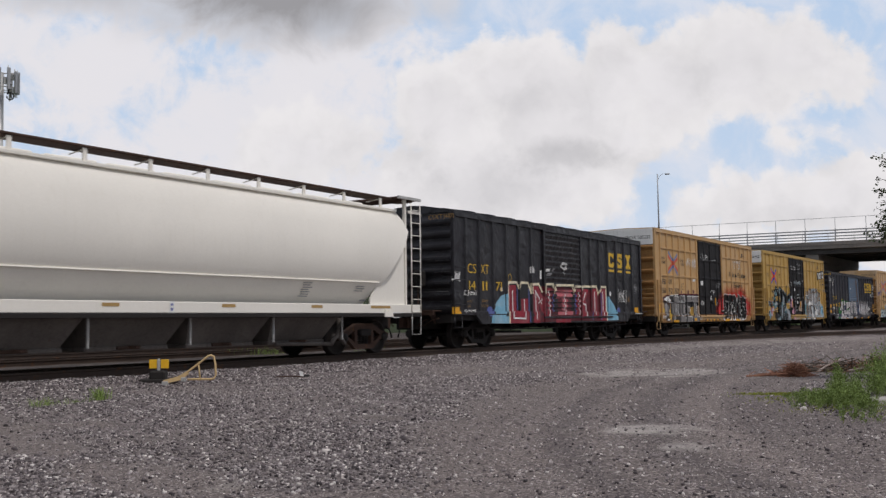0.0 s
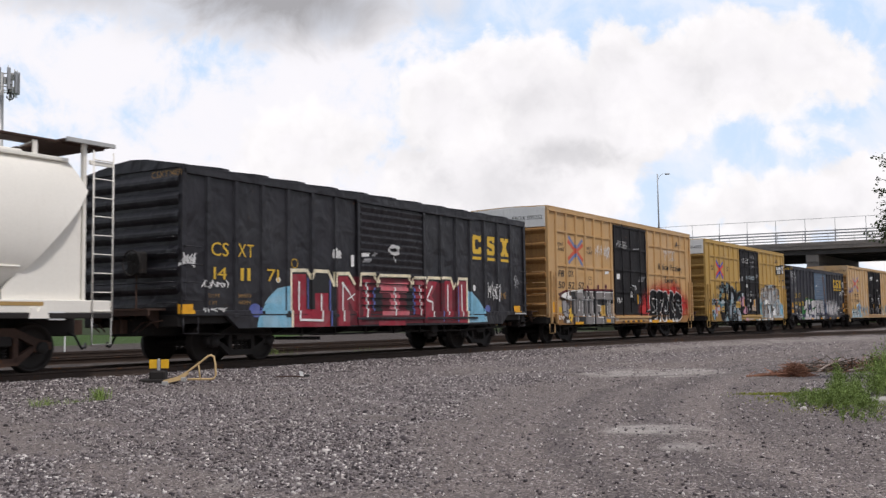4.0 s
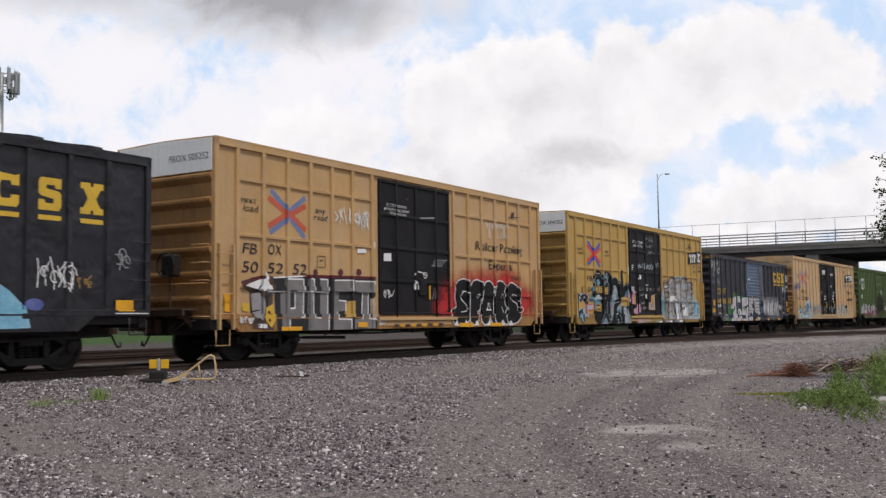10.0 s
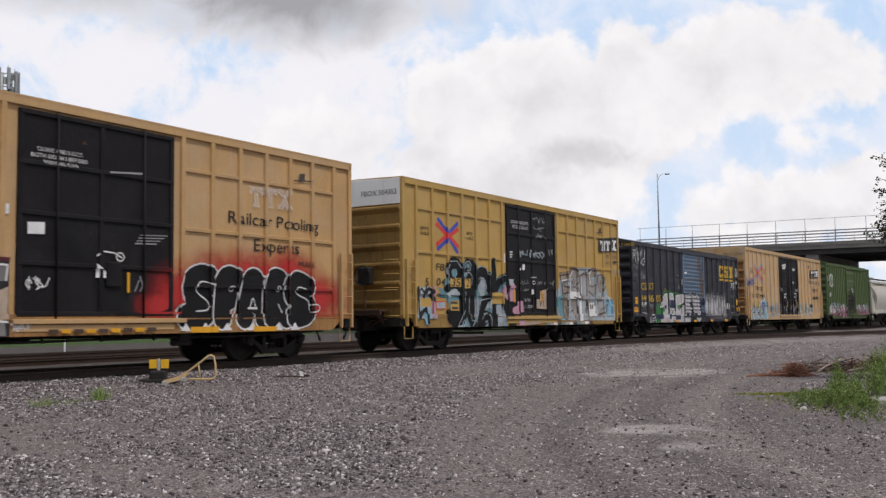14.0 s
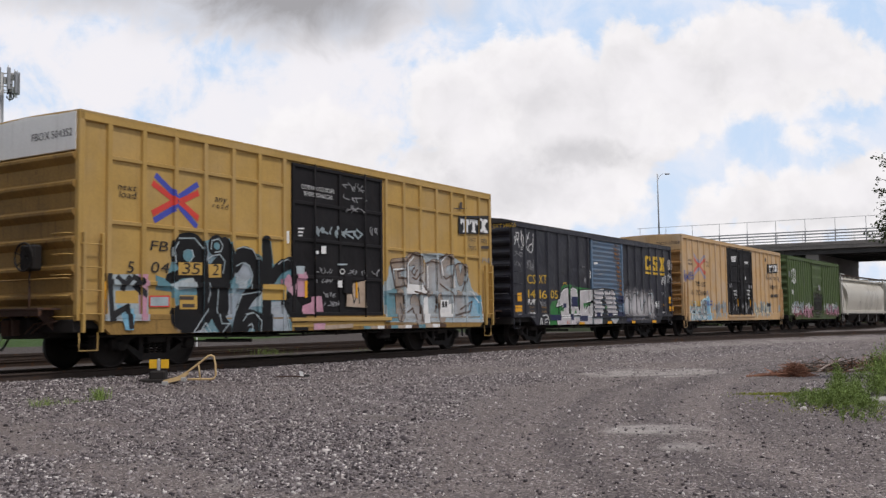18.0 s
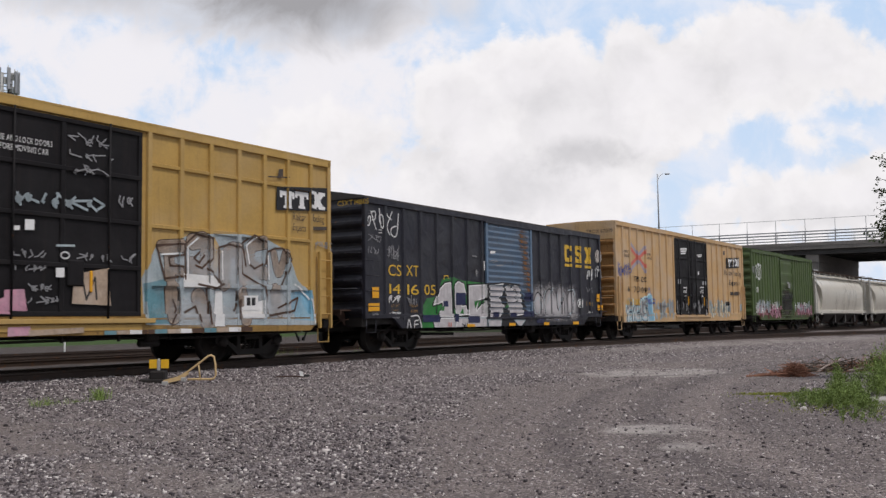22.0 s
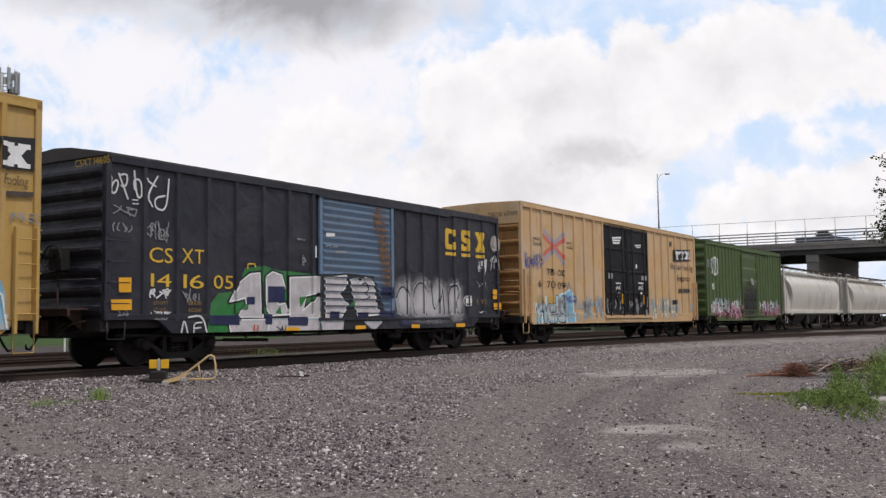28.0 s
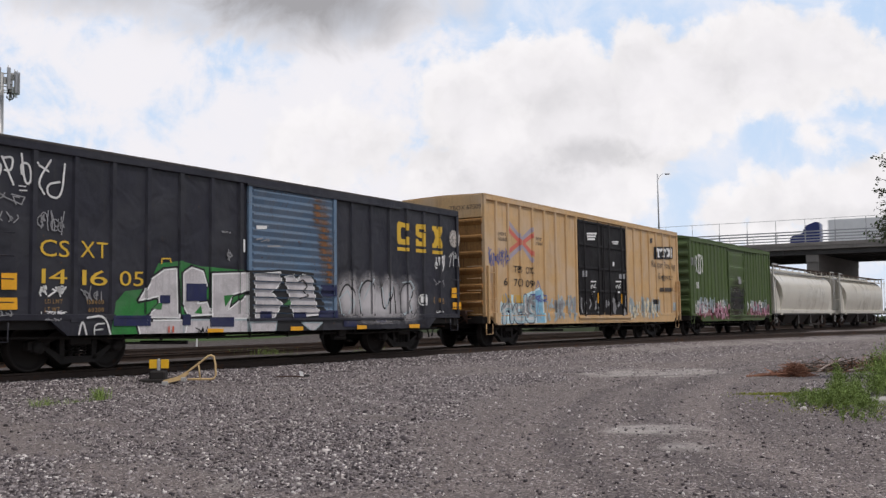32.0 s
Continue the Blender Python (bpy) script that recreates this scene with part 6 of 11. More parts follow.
def scatter_stones(name, label, xs, ys, size, rng, sink=0.25, small=False):
    """Angular stones, lying on the ground, as one mesh; small ones are mere chips."""
    n = len(xs)
    z, _, _ = lie(xs, ys)
    shape, faces = (CHIP, CHIP_F) if small else (CUBE, CUBE_F)
    k = len(shape)
    v = shape[None] * rng.uniform(0.40, 1.0, (n, k, 3)) * rng.uniform(0.5, 1.1, (n, 1, 3))
    v *= np.array([1.0, 0.85, 0.70])
    a = rng.uniform(0, 2 * np.pi, n)
    t = rng.normal(0, 0.3, n)
    c, s, ct, st = np.cos(a), np.sin(a), np.cos(t), np.sin(t)
    x, y, zz = v[..., 0].copy(), v[..., 1].copy(), v[..., 2].copy()
    x, zz = x * ct[:, None] - zz * st[:, None], x * st[:, None] + zz * ct[:, None]
    x, y = x * c[:, None] - y * s[:, None], x * s[:, None] + y * c[:, None]
    half = size[:, None] * 0.62
    v = np.stack([x * half + xs[:, None], y * half + ys[:, None], zz * half + (z + size * (0.5 - sink) * 0.6)[:, None]], -1).reshape(-1, 3)
    f = (faces[None] + k * np.arange(n)[:, None, None]).reshape(-1, faces.shape[1])
    return tagged(new(name, cloud_mesh(name, v, f, M["stone_mix"])), label, "gravel", kind="stuff")


def strewn(rng, n, y0, y1, power, bare, low, spread, tail):
    """Places and sizes of stones in front of the tracks, thin where the dirt is bare."""
    ys = y0 + (y1 - y0) * rng.uniform(0, 1, n) ** power
    xs = rng.uniform(-1, 1, n) * (0.47 * ys + 0.6)
    _, dirt, grass = lie(xs, ys)
    clump = 0.5 + 0.5 * wobble(xs, ys, 0.55, 4.1)
    keep = rng.uniform(0, 1, n) < (bare + (1 - bare) * (1 - dirt) ** 2) * np.clip(0.45 + 0.55 * clump, 0.15, 1)
    xs, ys = xs[keep], ys[keep]
    sx, sy, sh = on_track(0.0)
    front = (xs - sx) * -math.sin(sh) + (ys - sy) * math.cos(sh) < 0.4
    xs, ys = xs[front], ys[front]
    size = low + spread * rng.uniform(0, 1, len(xs)) ** tail
    big = rng.uniform(0, 1, len(xs)) < 0.008
    size[big] *= 1.7
    return xs, ys, size


def build_gravel():
    rng = np.random.default_rng(5)
    xs, ys, size = strewn(rng, 135000, 6.0, 22.0, 1.5, 0.05, 0.010, 0.030, 2.4)
    scatter_stones("gravel_stones", "loose grey crushed stone over the yard", xs, ys, size, rng)
    xs, ys, size = strewn(rng, 280000, 6.0, 44.0, 1.75, 0.25, 0.008, 0.022, 1.8)
    size *= np.clip(ys / 12.0, 1.0, 2.6)
    scatter_stones("gravel_chips", "small chips of grey and pale stone over the yard", xs, ys, size, rng, 0.2, True)
    xs, ys, size = strewn(rng, 2800, 6.0, 26.0, 1.3, 1.0, 0.016, 0.030, 2.4)
    scatter_stones("loose_stones", "larger dark and pale stones lying singly on the dirt", xs, ys, size, rng, 0.3)
    # ballast along the track
    m = 26000
    s = rng.uniform(-19, 34, m)
    off = -rng.uniform(0.75, 3.0, m)
    x, y, h = on_track(s, off)
    size = 0.025 + 0.03 * rng.uniform(0, 1, m)
    scatter_stones("ballast_stones", "grey ballast stone along the rails", x, y, size, rng)


build_gravel()


def blades(name, label, cat, xs, ys, high, wide, mat, rng, lean=0.35, segs=3, leafy=0.0):
    """Bent blades and narrow leaves as one mesh."""
    n = len(xs)
    z, _, _ = lie(xs, ys)
    a = rng.uniform(0, 2 * np.pi, n)
    ln = rng.normal(0, lean, n)
    face = rng.uniform(0, np.pi, n)
    vs = []
    for k in range(segs + 1):
        t = k / segs
        r = ln * high * t * t
        cx, cy, cz = xs + r * np.cos(a), ys + r * np.sin(a), z - 0.01 + high * t * (1 - 0.15 * np.abs(ln) * t)
        w = wide * ((1 - t) ** 0.7 * (0.6 + 1.4 * t) if not leafy else (math.sin(math.pi * min(1, t * 0.9 + 0.1)))) * 0.5
        vs += [np.stack([cx - w * np.cos(face), cy - w * np.sin(face), cz], -1), np.stack([cx + w * np.cos(face), cy + w * np.sin(face), cz], -1)]
    v = np.stack(vs, 1).reshape(-1, 3)
    f = np.array([(2 * k, 2 * k + 1, 2 * k + 3, 2 * k + 2) for k in range(segs)])
    f = (f[None] + 2 * (segs + 1) * np.arange(n)[:, None, None]).reshape(-1, 4)
    return tagged(new(name, cloud_mesh(name, v, f, M[mat])), label, cat, kind="stuff")


def leaf_cloud(pos, normal_dir, size, rng, slim=0.26):
    """Small pointed leaves, two faces each, at many places."""
    n = len(pos)
    d = rng.normal(0, 1, (n, 3))
    d /= np.linalg.norm(d, axis=1)[:, None]
    d = d * 0.8 + normal_dir
    d /= np.linalg.norm(d, axis=1)[:, None]
    u = np.cross(d, rng.normal(0, 1, (n, 3)))
    u /= np.linalg.norm(u, axis=1)[:, None]
    w = np.cross(d, u)
    s = size[:, None]
    v = np.stack([pos, pos + d * s * 0.45 + u * s * slim + w * s * 0.06, pos + d * s, pos + d * s * 0.45 - u * s * slim + w * s * 0.06], 1).reshape(-1, 3)
    f = np.array([(0, 1, 2), (0, 2, 3)])
    f = (f[None] + 4 * np.arange(n)[:, None, None]).reshape(-1, 3)
    return v, f


def tangle(name, label, cat, mounds, mat, rng, thick=0.006):
    """Dry twigs lying over one another in mounds of (x, y, half length, half width, height, count), as one mesh."""
    rings = []
    for mx, my, rx, ry, high, n in mounds:
        u, w = rng.normal(0, 0.45, n), rng.normal(0, 0.45, n)
        x, y = mx + u * rx, my + w * ry
        z = lie(x, y)[0] + 0.01 + high * np.clip(1 - u * u - w * w, 0.05, 1) * rng.uniform(0, 1, n)
        a, tilt, ln = rng.uniform(0, 2 * np.pi, n), rng.normal(0, 0.35, n), rng.uniform(0.06, 0.26, n) * (0.6 + rx)
        d = np.stack([np.cos(a) * np.cos(tilt), np.sin(a) * np.cos(tilt), np.sin(tilt)], -1) * ln[:, None]
        c = np.stack([x, y, z], -1)
        sag = np.stack([rng.normal(0, 0.12, n), rng.normal(0, 0.12, n), rng.uniform(0.0, 0.25, n)], -1) * ln[:, None]
        for k, (p, r) in enumerate(((c - d - sag, 1.0), (c, 0.9), (c + d - sag, 0.4))):
            ring = np.stack([p + thick * r * np.array([math.cos(t), math.sin(t) * 0.4, math.sin(t)]) for t in (0.5, 2.6, 4.7)], 1)
            ring[..., 2] = np.maximum(ring[..., 2], lie(ring[..., 0].ravel(), ring[..., 1].ravel())[0].reshape(n, 3) + 0.002)
            rings.append((k, ring))
    v = np.concatenate([np.concatenate([r for k, r in rings[i:i + 3]], 1) for i in range(0, len(rings), 3)])
    n = len(v)
    f = np.array([(3 * k + j, 3 * k + (j + 1) % 3, 3 * k + 3 + (j + 1) % 3, 3 * k + 3 + j) for k in range(2) for j in range(3)])
    f = (f[None] + 9 * np.arange(n)[:, None, None]).reshape(-1, 4)
    return tagged(new(name, cloud_mesh(name, v.reshape(-1, 3), f, M[mat])), label, cat, kind="stuff")


def build_weeds():
    rng = np.random.default_rng(11)
    # bushy upright weeds at the yard's edge: x, y, spread, height, stems
    clumps = [(6.15, 14.0, 0.20, 0.66, 60), (6.55, 14.3, 0.30, 0.78, 80), (6.85, 15.4, 0.35, 0.80, 80), (4.98, 12.3, 0.20, 0.40, 60), (5.25, 12.9, 0.20, 0.46, 50), (5.70, 14.4, 0.10, 0.58, 22),
              (5.50, 14.0, 0.16, 0.42, 34), (4.75, 12.7, 0.22, 0.20, 60), (5.10, 13.7, 0.30, 0.17, 80), (5.35, 13.4, 0.22, 0.28, 50), (4.75, 11.4, 0.22, 0.12, 30), (7.2, 13.6, 0.5, 0.6, 90), (5.15, 12.0, 0.14, 0.22, 24)]
    cx, cy, hi, tall = [], [], [], []
    for x, y, r, h, n in clumps:
        u, w = rng.normal(0, 1, n), rng.normal(0, 1, n)
        cx.append(x + u * r * 0.6)
        cy.append(y + w * r * 0.9)
        hi.append(h * rng.uniform(0.55, 1.0, n) * np.clip(1.1 - 0.18 * (u * u + w * w), 0.35, 1))
        tall.append(np.full(n, h))
    cx, cy, hi, tall = (np.concatenate(q) for q in (cx, cy, hi, tall))
    blades("weed_stems", "thin green weed stems at the yard's edge", "weeds", cx, cy, hi, np.full(len(cx), 0.007), "weed_green", rng, 0.22)
    k = 30
    t = rng.uniform(0.10, 1.0, (len(cx), k)) ** 0.8
    z, _, _ = lie(cx, cy)
    spread = (0.010 + 0.045 * np.minimum(tall, 0.6)[:, None]) * (1.25 - t)
    pos = np.stack([cx[:, None] + rng.normal(0, 1, t.shape) * spread, cy[:, None] + rng.normal(0, 1, t.shape) * spread, z[:, None] + t * hi[:, None]], -1).reshape(-1, 3)
    size = rng.uniform(0.025, 0.062, len(pos)) * np.repeat(0.5 + 0.8 * np.minimum(tall, 0.6), k)
    v, f = leaf_cloud(pos, np.array([0, 0, 0.75]), size, rng, 0.14)
    tagged(new("weeds", cloud_mesh("weeds", v, f, M["weed_green"])), "bushy green weeds in clumps on the gravel", "weeds", kind="stuff")
    # low yellowish grass in front of them
    m = 6400
    gx, gy = np.concatenate([rng.normal(4.75, 0.22, 3000), rng.normal(5.05, 0.38, m - 3000)]), np.concatenate([rng.normal(14.7, 0.26, 3000), rng.normal(12.9, 0.8, m - 3000)])
    ok = rng.uniform(0, 1, m) < 0.35 + 0.5 * wobble(gx, gy, 3.1, 0.5)
    blades("low_grass", "thin low yellowish grass spreading over gravel", "grass", gx[ok], gy[ok], rng.uniform(0.015, 0.06, ok.sum()), np.full(ok.sum(), 0.011), "pale_grass", rng, 0.9)
    # small tufts by the rails
    px, py, ph = [], [], []
    for x, y, r, h, c in ((-5.32, 15.3, 0.07, 0.26, 130), (-5.80, 14.5, 0.13, 0.17, 80), (-5.5, 14.9, 0.05, 0.09, 30), (-2.6, 32.5, 0.25, 0.35, 160), (-6.0, 33.0, 0.5, 0.3, 160)):
        px.append(rng.normal(x, r, c)), py.append(rng.normal(y, r, c)), ph.append(rng.uniform(0.4, 1, c) * h)
    px, py, ph = (np.concatenate(q) for q in (px, py, ph))
    blades("grass_tufts", "small fresh tufts of grass in the ballast", "grass", px, py, ph, np.full(len(px), 0.010), "weed_green", rng, 0.6)
    # dead brush: a rust-red heap with long twigs, and a pile of brown branches behind it
    tangle("dead_brush", "rust-red heap of dead brush", "brush", [(6.98, 19.8, 0.30, 0.30, 0.26, 320), (6.60, 19.75, 0.60, 0.14, 0.05, 80), (9.3, 21.7, 1.4, 0.6, 0.18, 360), (10.1, 21.9, 0.8, 0.5, 0.32, 260)], "dry_weed", rng)
    tangle("brush_pile", "brown pile of dry branches", "brush", [(8.6, 21.5, 1.1, 0.5, 0.20, 160), (9.7, 21.8, 0.9, 0.5, 0.30, 160)], "bark", rng, 0.011)
    for x, y, ln, rz, rx, mat, label in ((6.5, 19.6, 1.1, 3, 2, "dry_weed", "red-brown dead branch on the gravel"), (8.25, 21.3, 0.9, 35, 16, "pale_wood", "pale broken branch on the brush pile"),
                                         (8.0, 21.2, 1.1, 4, 4, "bark", "dark broken branch on the brush pile"), (9.2, 21.3, 1.2, 12, 6, "pale_wood", "pale broken branch on the brush pile"), (9.6, 21.2, 1.0, -8, 8, "bark", "dark broken branch on the brush pile")):
        rise = ln * math.sin(radians(rx))
        ob = tagged(new("branch", Buf(mat).tube([(-ln / 2, 0, 0.02), (0, 0.04, 0.03 + rise / 2), (ln / 2, 0, 0.03 + rise)], 0.026, 6, r1=0.013).mesh("branch")), label, "branch", "dead branches")
        ob.matrix_basis = pose(x, y, ground_z(x, y) - 0.01, 0, 0, rz)

    # a dark hedgerow far behind the bridge
    n = 9000
    x = rng.uniform(25, 150, n)
    pos = np.stack([x, 150.0 - 0.15 * x + rng.normal(0, 1.5, n), np.abs(rng.normal(0, 1, n)) * (0.75 + 0.35 * np.sin(x * 0.35) + 0.2 * np.sin(x * 1.1))], -1)
    v, f = leaf_cloud(pos, np.array([0, 0, 0.3]), rng.uniform(0.4, 0.9, n), rng, 0.3)
    tagged(new("hedgerow", cloud_mesh("hedgerow", v, f, M["leaf_green"])), "dark green hedgerow far beyond the bridge", "hedge", kind="stuff")


build_weeds()


def build_tree():
    rng = np.random.default_rng(23)
    root = tagged(new("tree"), "slender young tree with loose green leaves beside the yard", "tree")
    root.matrix_basis = pose(9.45, 18.0, ground_z(9.45, 18.0) - 0.05)
    part("trunk", Buf("bark").tube([(0, 0, 0), (0.05, 0, 1.2), (-0.05, 0.05, 2.4), (0.05, 0, 3.6), (0, 0, 5.2)], 0.11, 10, r1=0.02), root)
    twigs, tips = [], []

    def limb(p0, p2, bunch, spread, leaves):
        p1 = p0.lerp(p2, 0.5) + Vector((0, 0, 0.10))
        part("limb", Buf("bark").tube([p0, p1, p2], 0.028, 6, r1=0.005), root)
        for t in bunch:
            c = p0.lerp(p1, t * 2) if t < 0.5 else p1.lerp(p2, t * 2 - 1)
            for _ in range(leaves[0]):
                e = c + Vector(rng.normal(0, spread, 3))
                twigs.append((c, e))
                tips.extend(np.array(c.lerp(e, u)) + rng.normal(0, 0.025, 3) for u in np.linspace(0.45, 1.05, leaves[1]))
    # the lower crown is dense
    for i in range(44):
        a = i * 2.39996 if i % 2 else math.pi + rng.normal(0, 0.5)
        z0 = 2.0 + 0.9 * rng.uniform()
        z1 = 2.72 + 0.62 * rng.uniform()
        ln = rng.uniform(1.22, 1.56) * (1 - 0.22 * (z1 - 2.72) / 0.62)
        limb(Vector((0, 0, z0)), Vector((math.cos(a) * ln, math.sin(a) * ln, z1)), (0.55, 0.7, 0.82, 0.92, 1.0), 0.10, (4, 5))
    # above it, a few shoots with leaves at their ends
    for i in range(24):
        a = i * 2.39996 if i % 3 == 0 else math.pi + rng.normal(0, 0.25)
        z1 = 3.15 + 0.052 * i + rng.normal(0, 0.04)
        ln = rng.uniform(1.15, 1.42)
        limb(Vector((0, 0, z1 - 0.75)), Vector((math.cos(a) * ln, math.sin(a) * ln, z1)), (0.78, 0.88, 1.0), 0.05, (2, 4))
    tw = Buf("bark")
    for c, e in twigs:
        tw.tube([c, e], 0.004, 3, caps=False)
    tagged(part("twigs", tw.mesh("twigs", fix=False), root), kind="stuff")
    tips = np.array(tips)
    v, f = leaf_cloud(tips, np.array([0, 0, -0.15]), rng.uniform(0.045, 0.080, len(tips)), rng, 0.30)
    part("crown", cloud_mesh("crown", v, f, M["leaf_green"]), root, "loose green leaves")
    return root


build_tree()

# ---------------------------------------------------------------- shapes for paint


def scribble(x, z, w, h, n, seed, line):
    """A sprayed tag that nobody can read: loops and zigzags in a field."""
    rng = np.random.default_rng(seed)
    out, n, line = [], max(3, int(n * 0.6)), line * 0.8
    for i in range(n):
        u = (i + 0.5) / n
        pts = [(x + w * np.clip(u + rng.normal(0, 0.6 / n), 0, 1), z + h * v) for v in (rng.uniform(0, 0.35), rng.uniform(0.3, 0.7), rng.uniform(0.6, 1.0))]
        if rng.uniform() < 0.5:
            pts = pts[::-1]
        out += stroke([(float(a), float(b)) for a, b in pts], line)
        if rng.uniform() < 0.4:
            r = h * rng.uniform(0.12, 0.25)
            out += stroke(arc(float(pts[1][0]), float(pts[1][1]), r * 0.8, r, 0, 300, 8), line)
    return out


def brush(pts, w):
    """A painted line with round joints and ends."""
    for _ in range(2):
        mid = [((3 * a[0] + b[0]) / 4, (3 * a[1] + b[1]) / 4) for a, b in zip(pts, pts[1:])]
        far = [((a[0] + 3 * b[0]) / 4, (a[1] + 3 * b[1]) / 4) for a, b in zip(pts, pts[1:])]
        pts = [pts[0]] + [q for ab in zip(mid, far) for q in ab] + [pts[-1]]
    out = []
    for a, b in zip(pts, pts[1:]):
        n = math.hypot(b[0] - a[0], b[1] - a[1]) or 1e-6
        px, pz = -(b[1] - a[1]) / n * w / 2, (b[0] - a[0]) / n * w / 2
        q = [(a[0] + px, a[1] + pz), (a[0] - px, a[1] - pz), (b[0] - px, b[1] - pz), (b[0] + px, b[1] + pz)]
        out += [(q[0], q[1], q[2]), (q[0], q[2], q[3])]
    for p in pts:
        out += fill(arc(p[0], p[1], w / 2, w / 2, 0, 330, 11))
    return out


def drips(x0, x1, z0, z1, n, seed):
    """Uneven upright strokes of old spray paint."""
    rng = np.random.default_rng(seed)
    out = []
    for i in range(n):
        x = rng.uniform(x0, x1)
        lo = rng.uniform(z0, z0 + 0.5 * (z1 - z0))
        hi = lo + rng.uniform(0.15, 0.75) * (z1 - lo)
        sway = rng.normal(0, 0.10)
        out += stroke([(x, lo), (x + sway, (lo + hi) / 2), (x + sway * 0.4, hi)], rng.uniform(0.04, 0.16))
    return out


def block_sign(x, z, w, h, kind):
    """A slab-like sign block with notches."""
    if kind == "side":
        pts = [(0.1, 0), (0.9, 0), (1, 0.12), (1, 0.36), (0.72, 0.36), (0.68, 0.24), (0.36, 0.24), (0.30, 0.34), (0.30, 0.66), (0.36, 0.76), (0.68, 0.76), (0.72, 0.64), (1, 0.64), (1, 1), (0.86, 0.94), (0.1, 1), (0, 0.86), (0, 0.14)]
    elif kind == "both":
        pts = [(0, 0), (0.9, 0), (1, 0.12), (1, 0.52), (0.9, 0.60), (0.34, 0.66), (0.34, 0.78), (0.7, 0.78), (0.74, 0.68), (1, 0.68), (1, 1), (0.1, 1), (0, 0.88), (0, 0.52), (0.1, 0.44), (0.66, 0.36), (0.66, 0.22), (0.3, 0.22), (0.26, 0.32), (0, 0.32)]
    elif kind == "tee":
        pts = [(0.25, 0), (0.75, 0), (0.75, 0.16), (0.66, 0.16), (0.66, 0.74), (0.84, 0.74), (0.84, 0.6), (1, 0.6), (1, 1), (0, 1), (0, 0.6), (0.16, 0.6), (0.16, 0.74), (0.34, 0.74), (0.34, 0.16), (0.25, 0.16)]
    else:
        pts = [(0, 0), (0.44, 0), (0.44, 0.12), (0.56, 0.12), (0.56, 0), (1, 0), (1, 0.2), (0.88, 0.2), (0.68, 0.5), (0.88, 0.8), (1, 0.8), (1, 1), (0.56, 1), (0.56, 0.88), (0.44, 0.88), (0.44, 1), (0, 1), (0, 0.8), (0.12, 0.8), (0.32, 0.5), (0.12, 0.2), (0, 0.2)]
    return fill([(x + u * w, z + v * h) for u, v in pts])


def about(layers, cx, cz, kx, kz):
    """Layers of paint drawn in towards a centre."""
    return [(key, [tuple((cx + (p[0] - cx) * kx, cz + (p[1] - cz) * kz) for p in t) for t in tris]) for key, tris in layers]


def fit_text(text, x, z, w, h, slant=0.0):
    """A line of text stretched to a width and a height."""
    tri = lettering(text, 0, 0, h, 1.0, 0.12 if h > 0.12 else 0.26, slant)
    wide = max(p[0] for t in tri for p in t)
    return [tuple((x + p[0] * w / wide, z + p[1]) for p in t) for t in tri]


def mist(name, base):
    """Thin overspray: specks of paint with the ground showing between them."""
    m = flat_paint(name, base)
    nt = m.node_tree
    bsdf = nt.nodes["Principled BSDF"]
    tc = nt.nodes.new("ShaderNodeTexCoord")
    a = noise_tex(nt, tc.outputs["Object"], 45.0, 4.0, 0.75)
    nt.links.new(ramp(nt, a, 0.46, 0.56), bsdf.inputs["Alpha"])
    return m




def soft_spray(name, base, rows, half, full=0.9):
    """Spray that fades out at its edges, as a can leaves it; rows of (x, z, half width, half height) from the car's own left end."""
    m = flat_paint(name, base)
    nt = m.node_tree
    tc = nt.nodes.new("ShaderNodeTexCoord")
    field = None
    for cx, cz, rx, rz in rows:
        v = nt.nodes.new("ShaderNodeVectorMath")
        v.operation = "MULTIPLY_ADD"
        nt.links.new(tc.outputs["Object"], v.inputs[0])
        v.inputs[1].default_value, v.inputs[2].default_value = (1 / rx, 0, 1 / rz), (-(cx - half) / rx, 0, -cz / rz)
        d = nt.nodes.new("ShaderNodeVectorMath")
        d.operation = "LENGTH"
        nt.links.new(v.outputs[0], d.inputs[0])
        b = math_node(nt, "SUBTRACT", 1.0, d.outputs["Value"])
        field = b if field is None else math_node(nt, "SMOOTH_MAX", field, b, 0.15)
    grain = noise_tex(nt, tc.outputs["Object"], 30.0, 5.0, 0.75)
    cloud = noise_tex(nt, tc.outputs["Object"], 2.4, 4.0, 0.6)
    field = math_node(nt, "ADD", field, math_node(nt, "ADD", math_node(nt, "MULTIPLY", math_node(nt, "SUBTRACT", grain, 0.5), 0.35), math_node(nt, "MULTIPLY", math_node(nt, "SUBTRACT", cloud, 0.5), 0.5)))
    nt.links.new(ramp(nt, field, 0.0, 0.85, 0.0, full), nt.nodes["Principled BSDF"].inputs["Alpha"])
    return m


RED_CLOUD = [(11.9, 1.75, 2.8, 1.05), (14.2, 1.45, 1.8, 0.85), (10.2, 1.45, 1.5, 0.9), (9.4, 1.25, 0.85, 0.45), (13.4, 1.95, 1.5, 0.85)]
M["red_cloud"] = soft_spray("red_cloud", (0.52, 0.030, 0.030), RED_CLOUD, 7.88, 0.92)
M["pale_cloud"] = soft_spray("pale_cloud", (0.48, 0.52, 0.58), [(3.0, 2.3, 0.8, 0.5), (4.3, 1.2, 0.8, 0.7), (5.6, 1.0, 0.6, 0.6), (4.6, 2.1, 0.7, 0.5), (2.9, 0.9, 0.6, 0.4)], 7.9, 0.6)
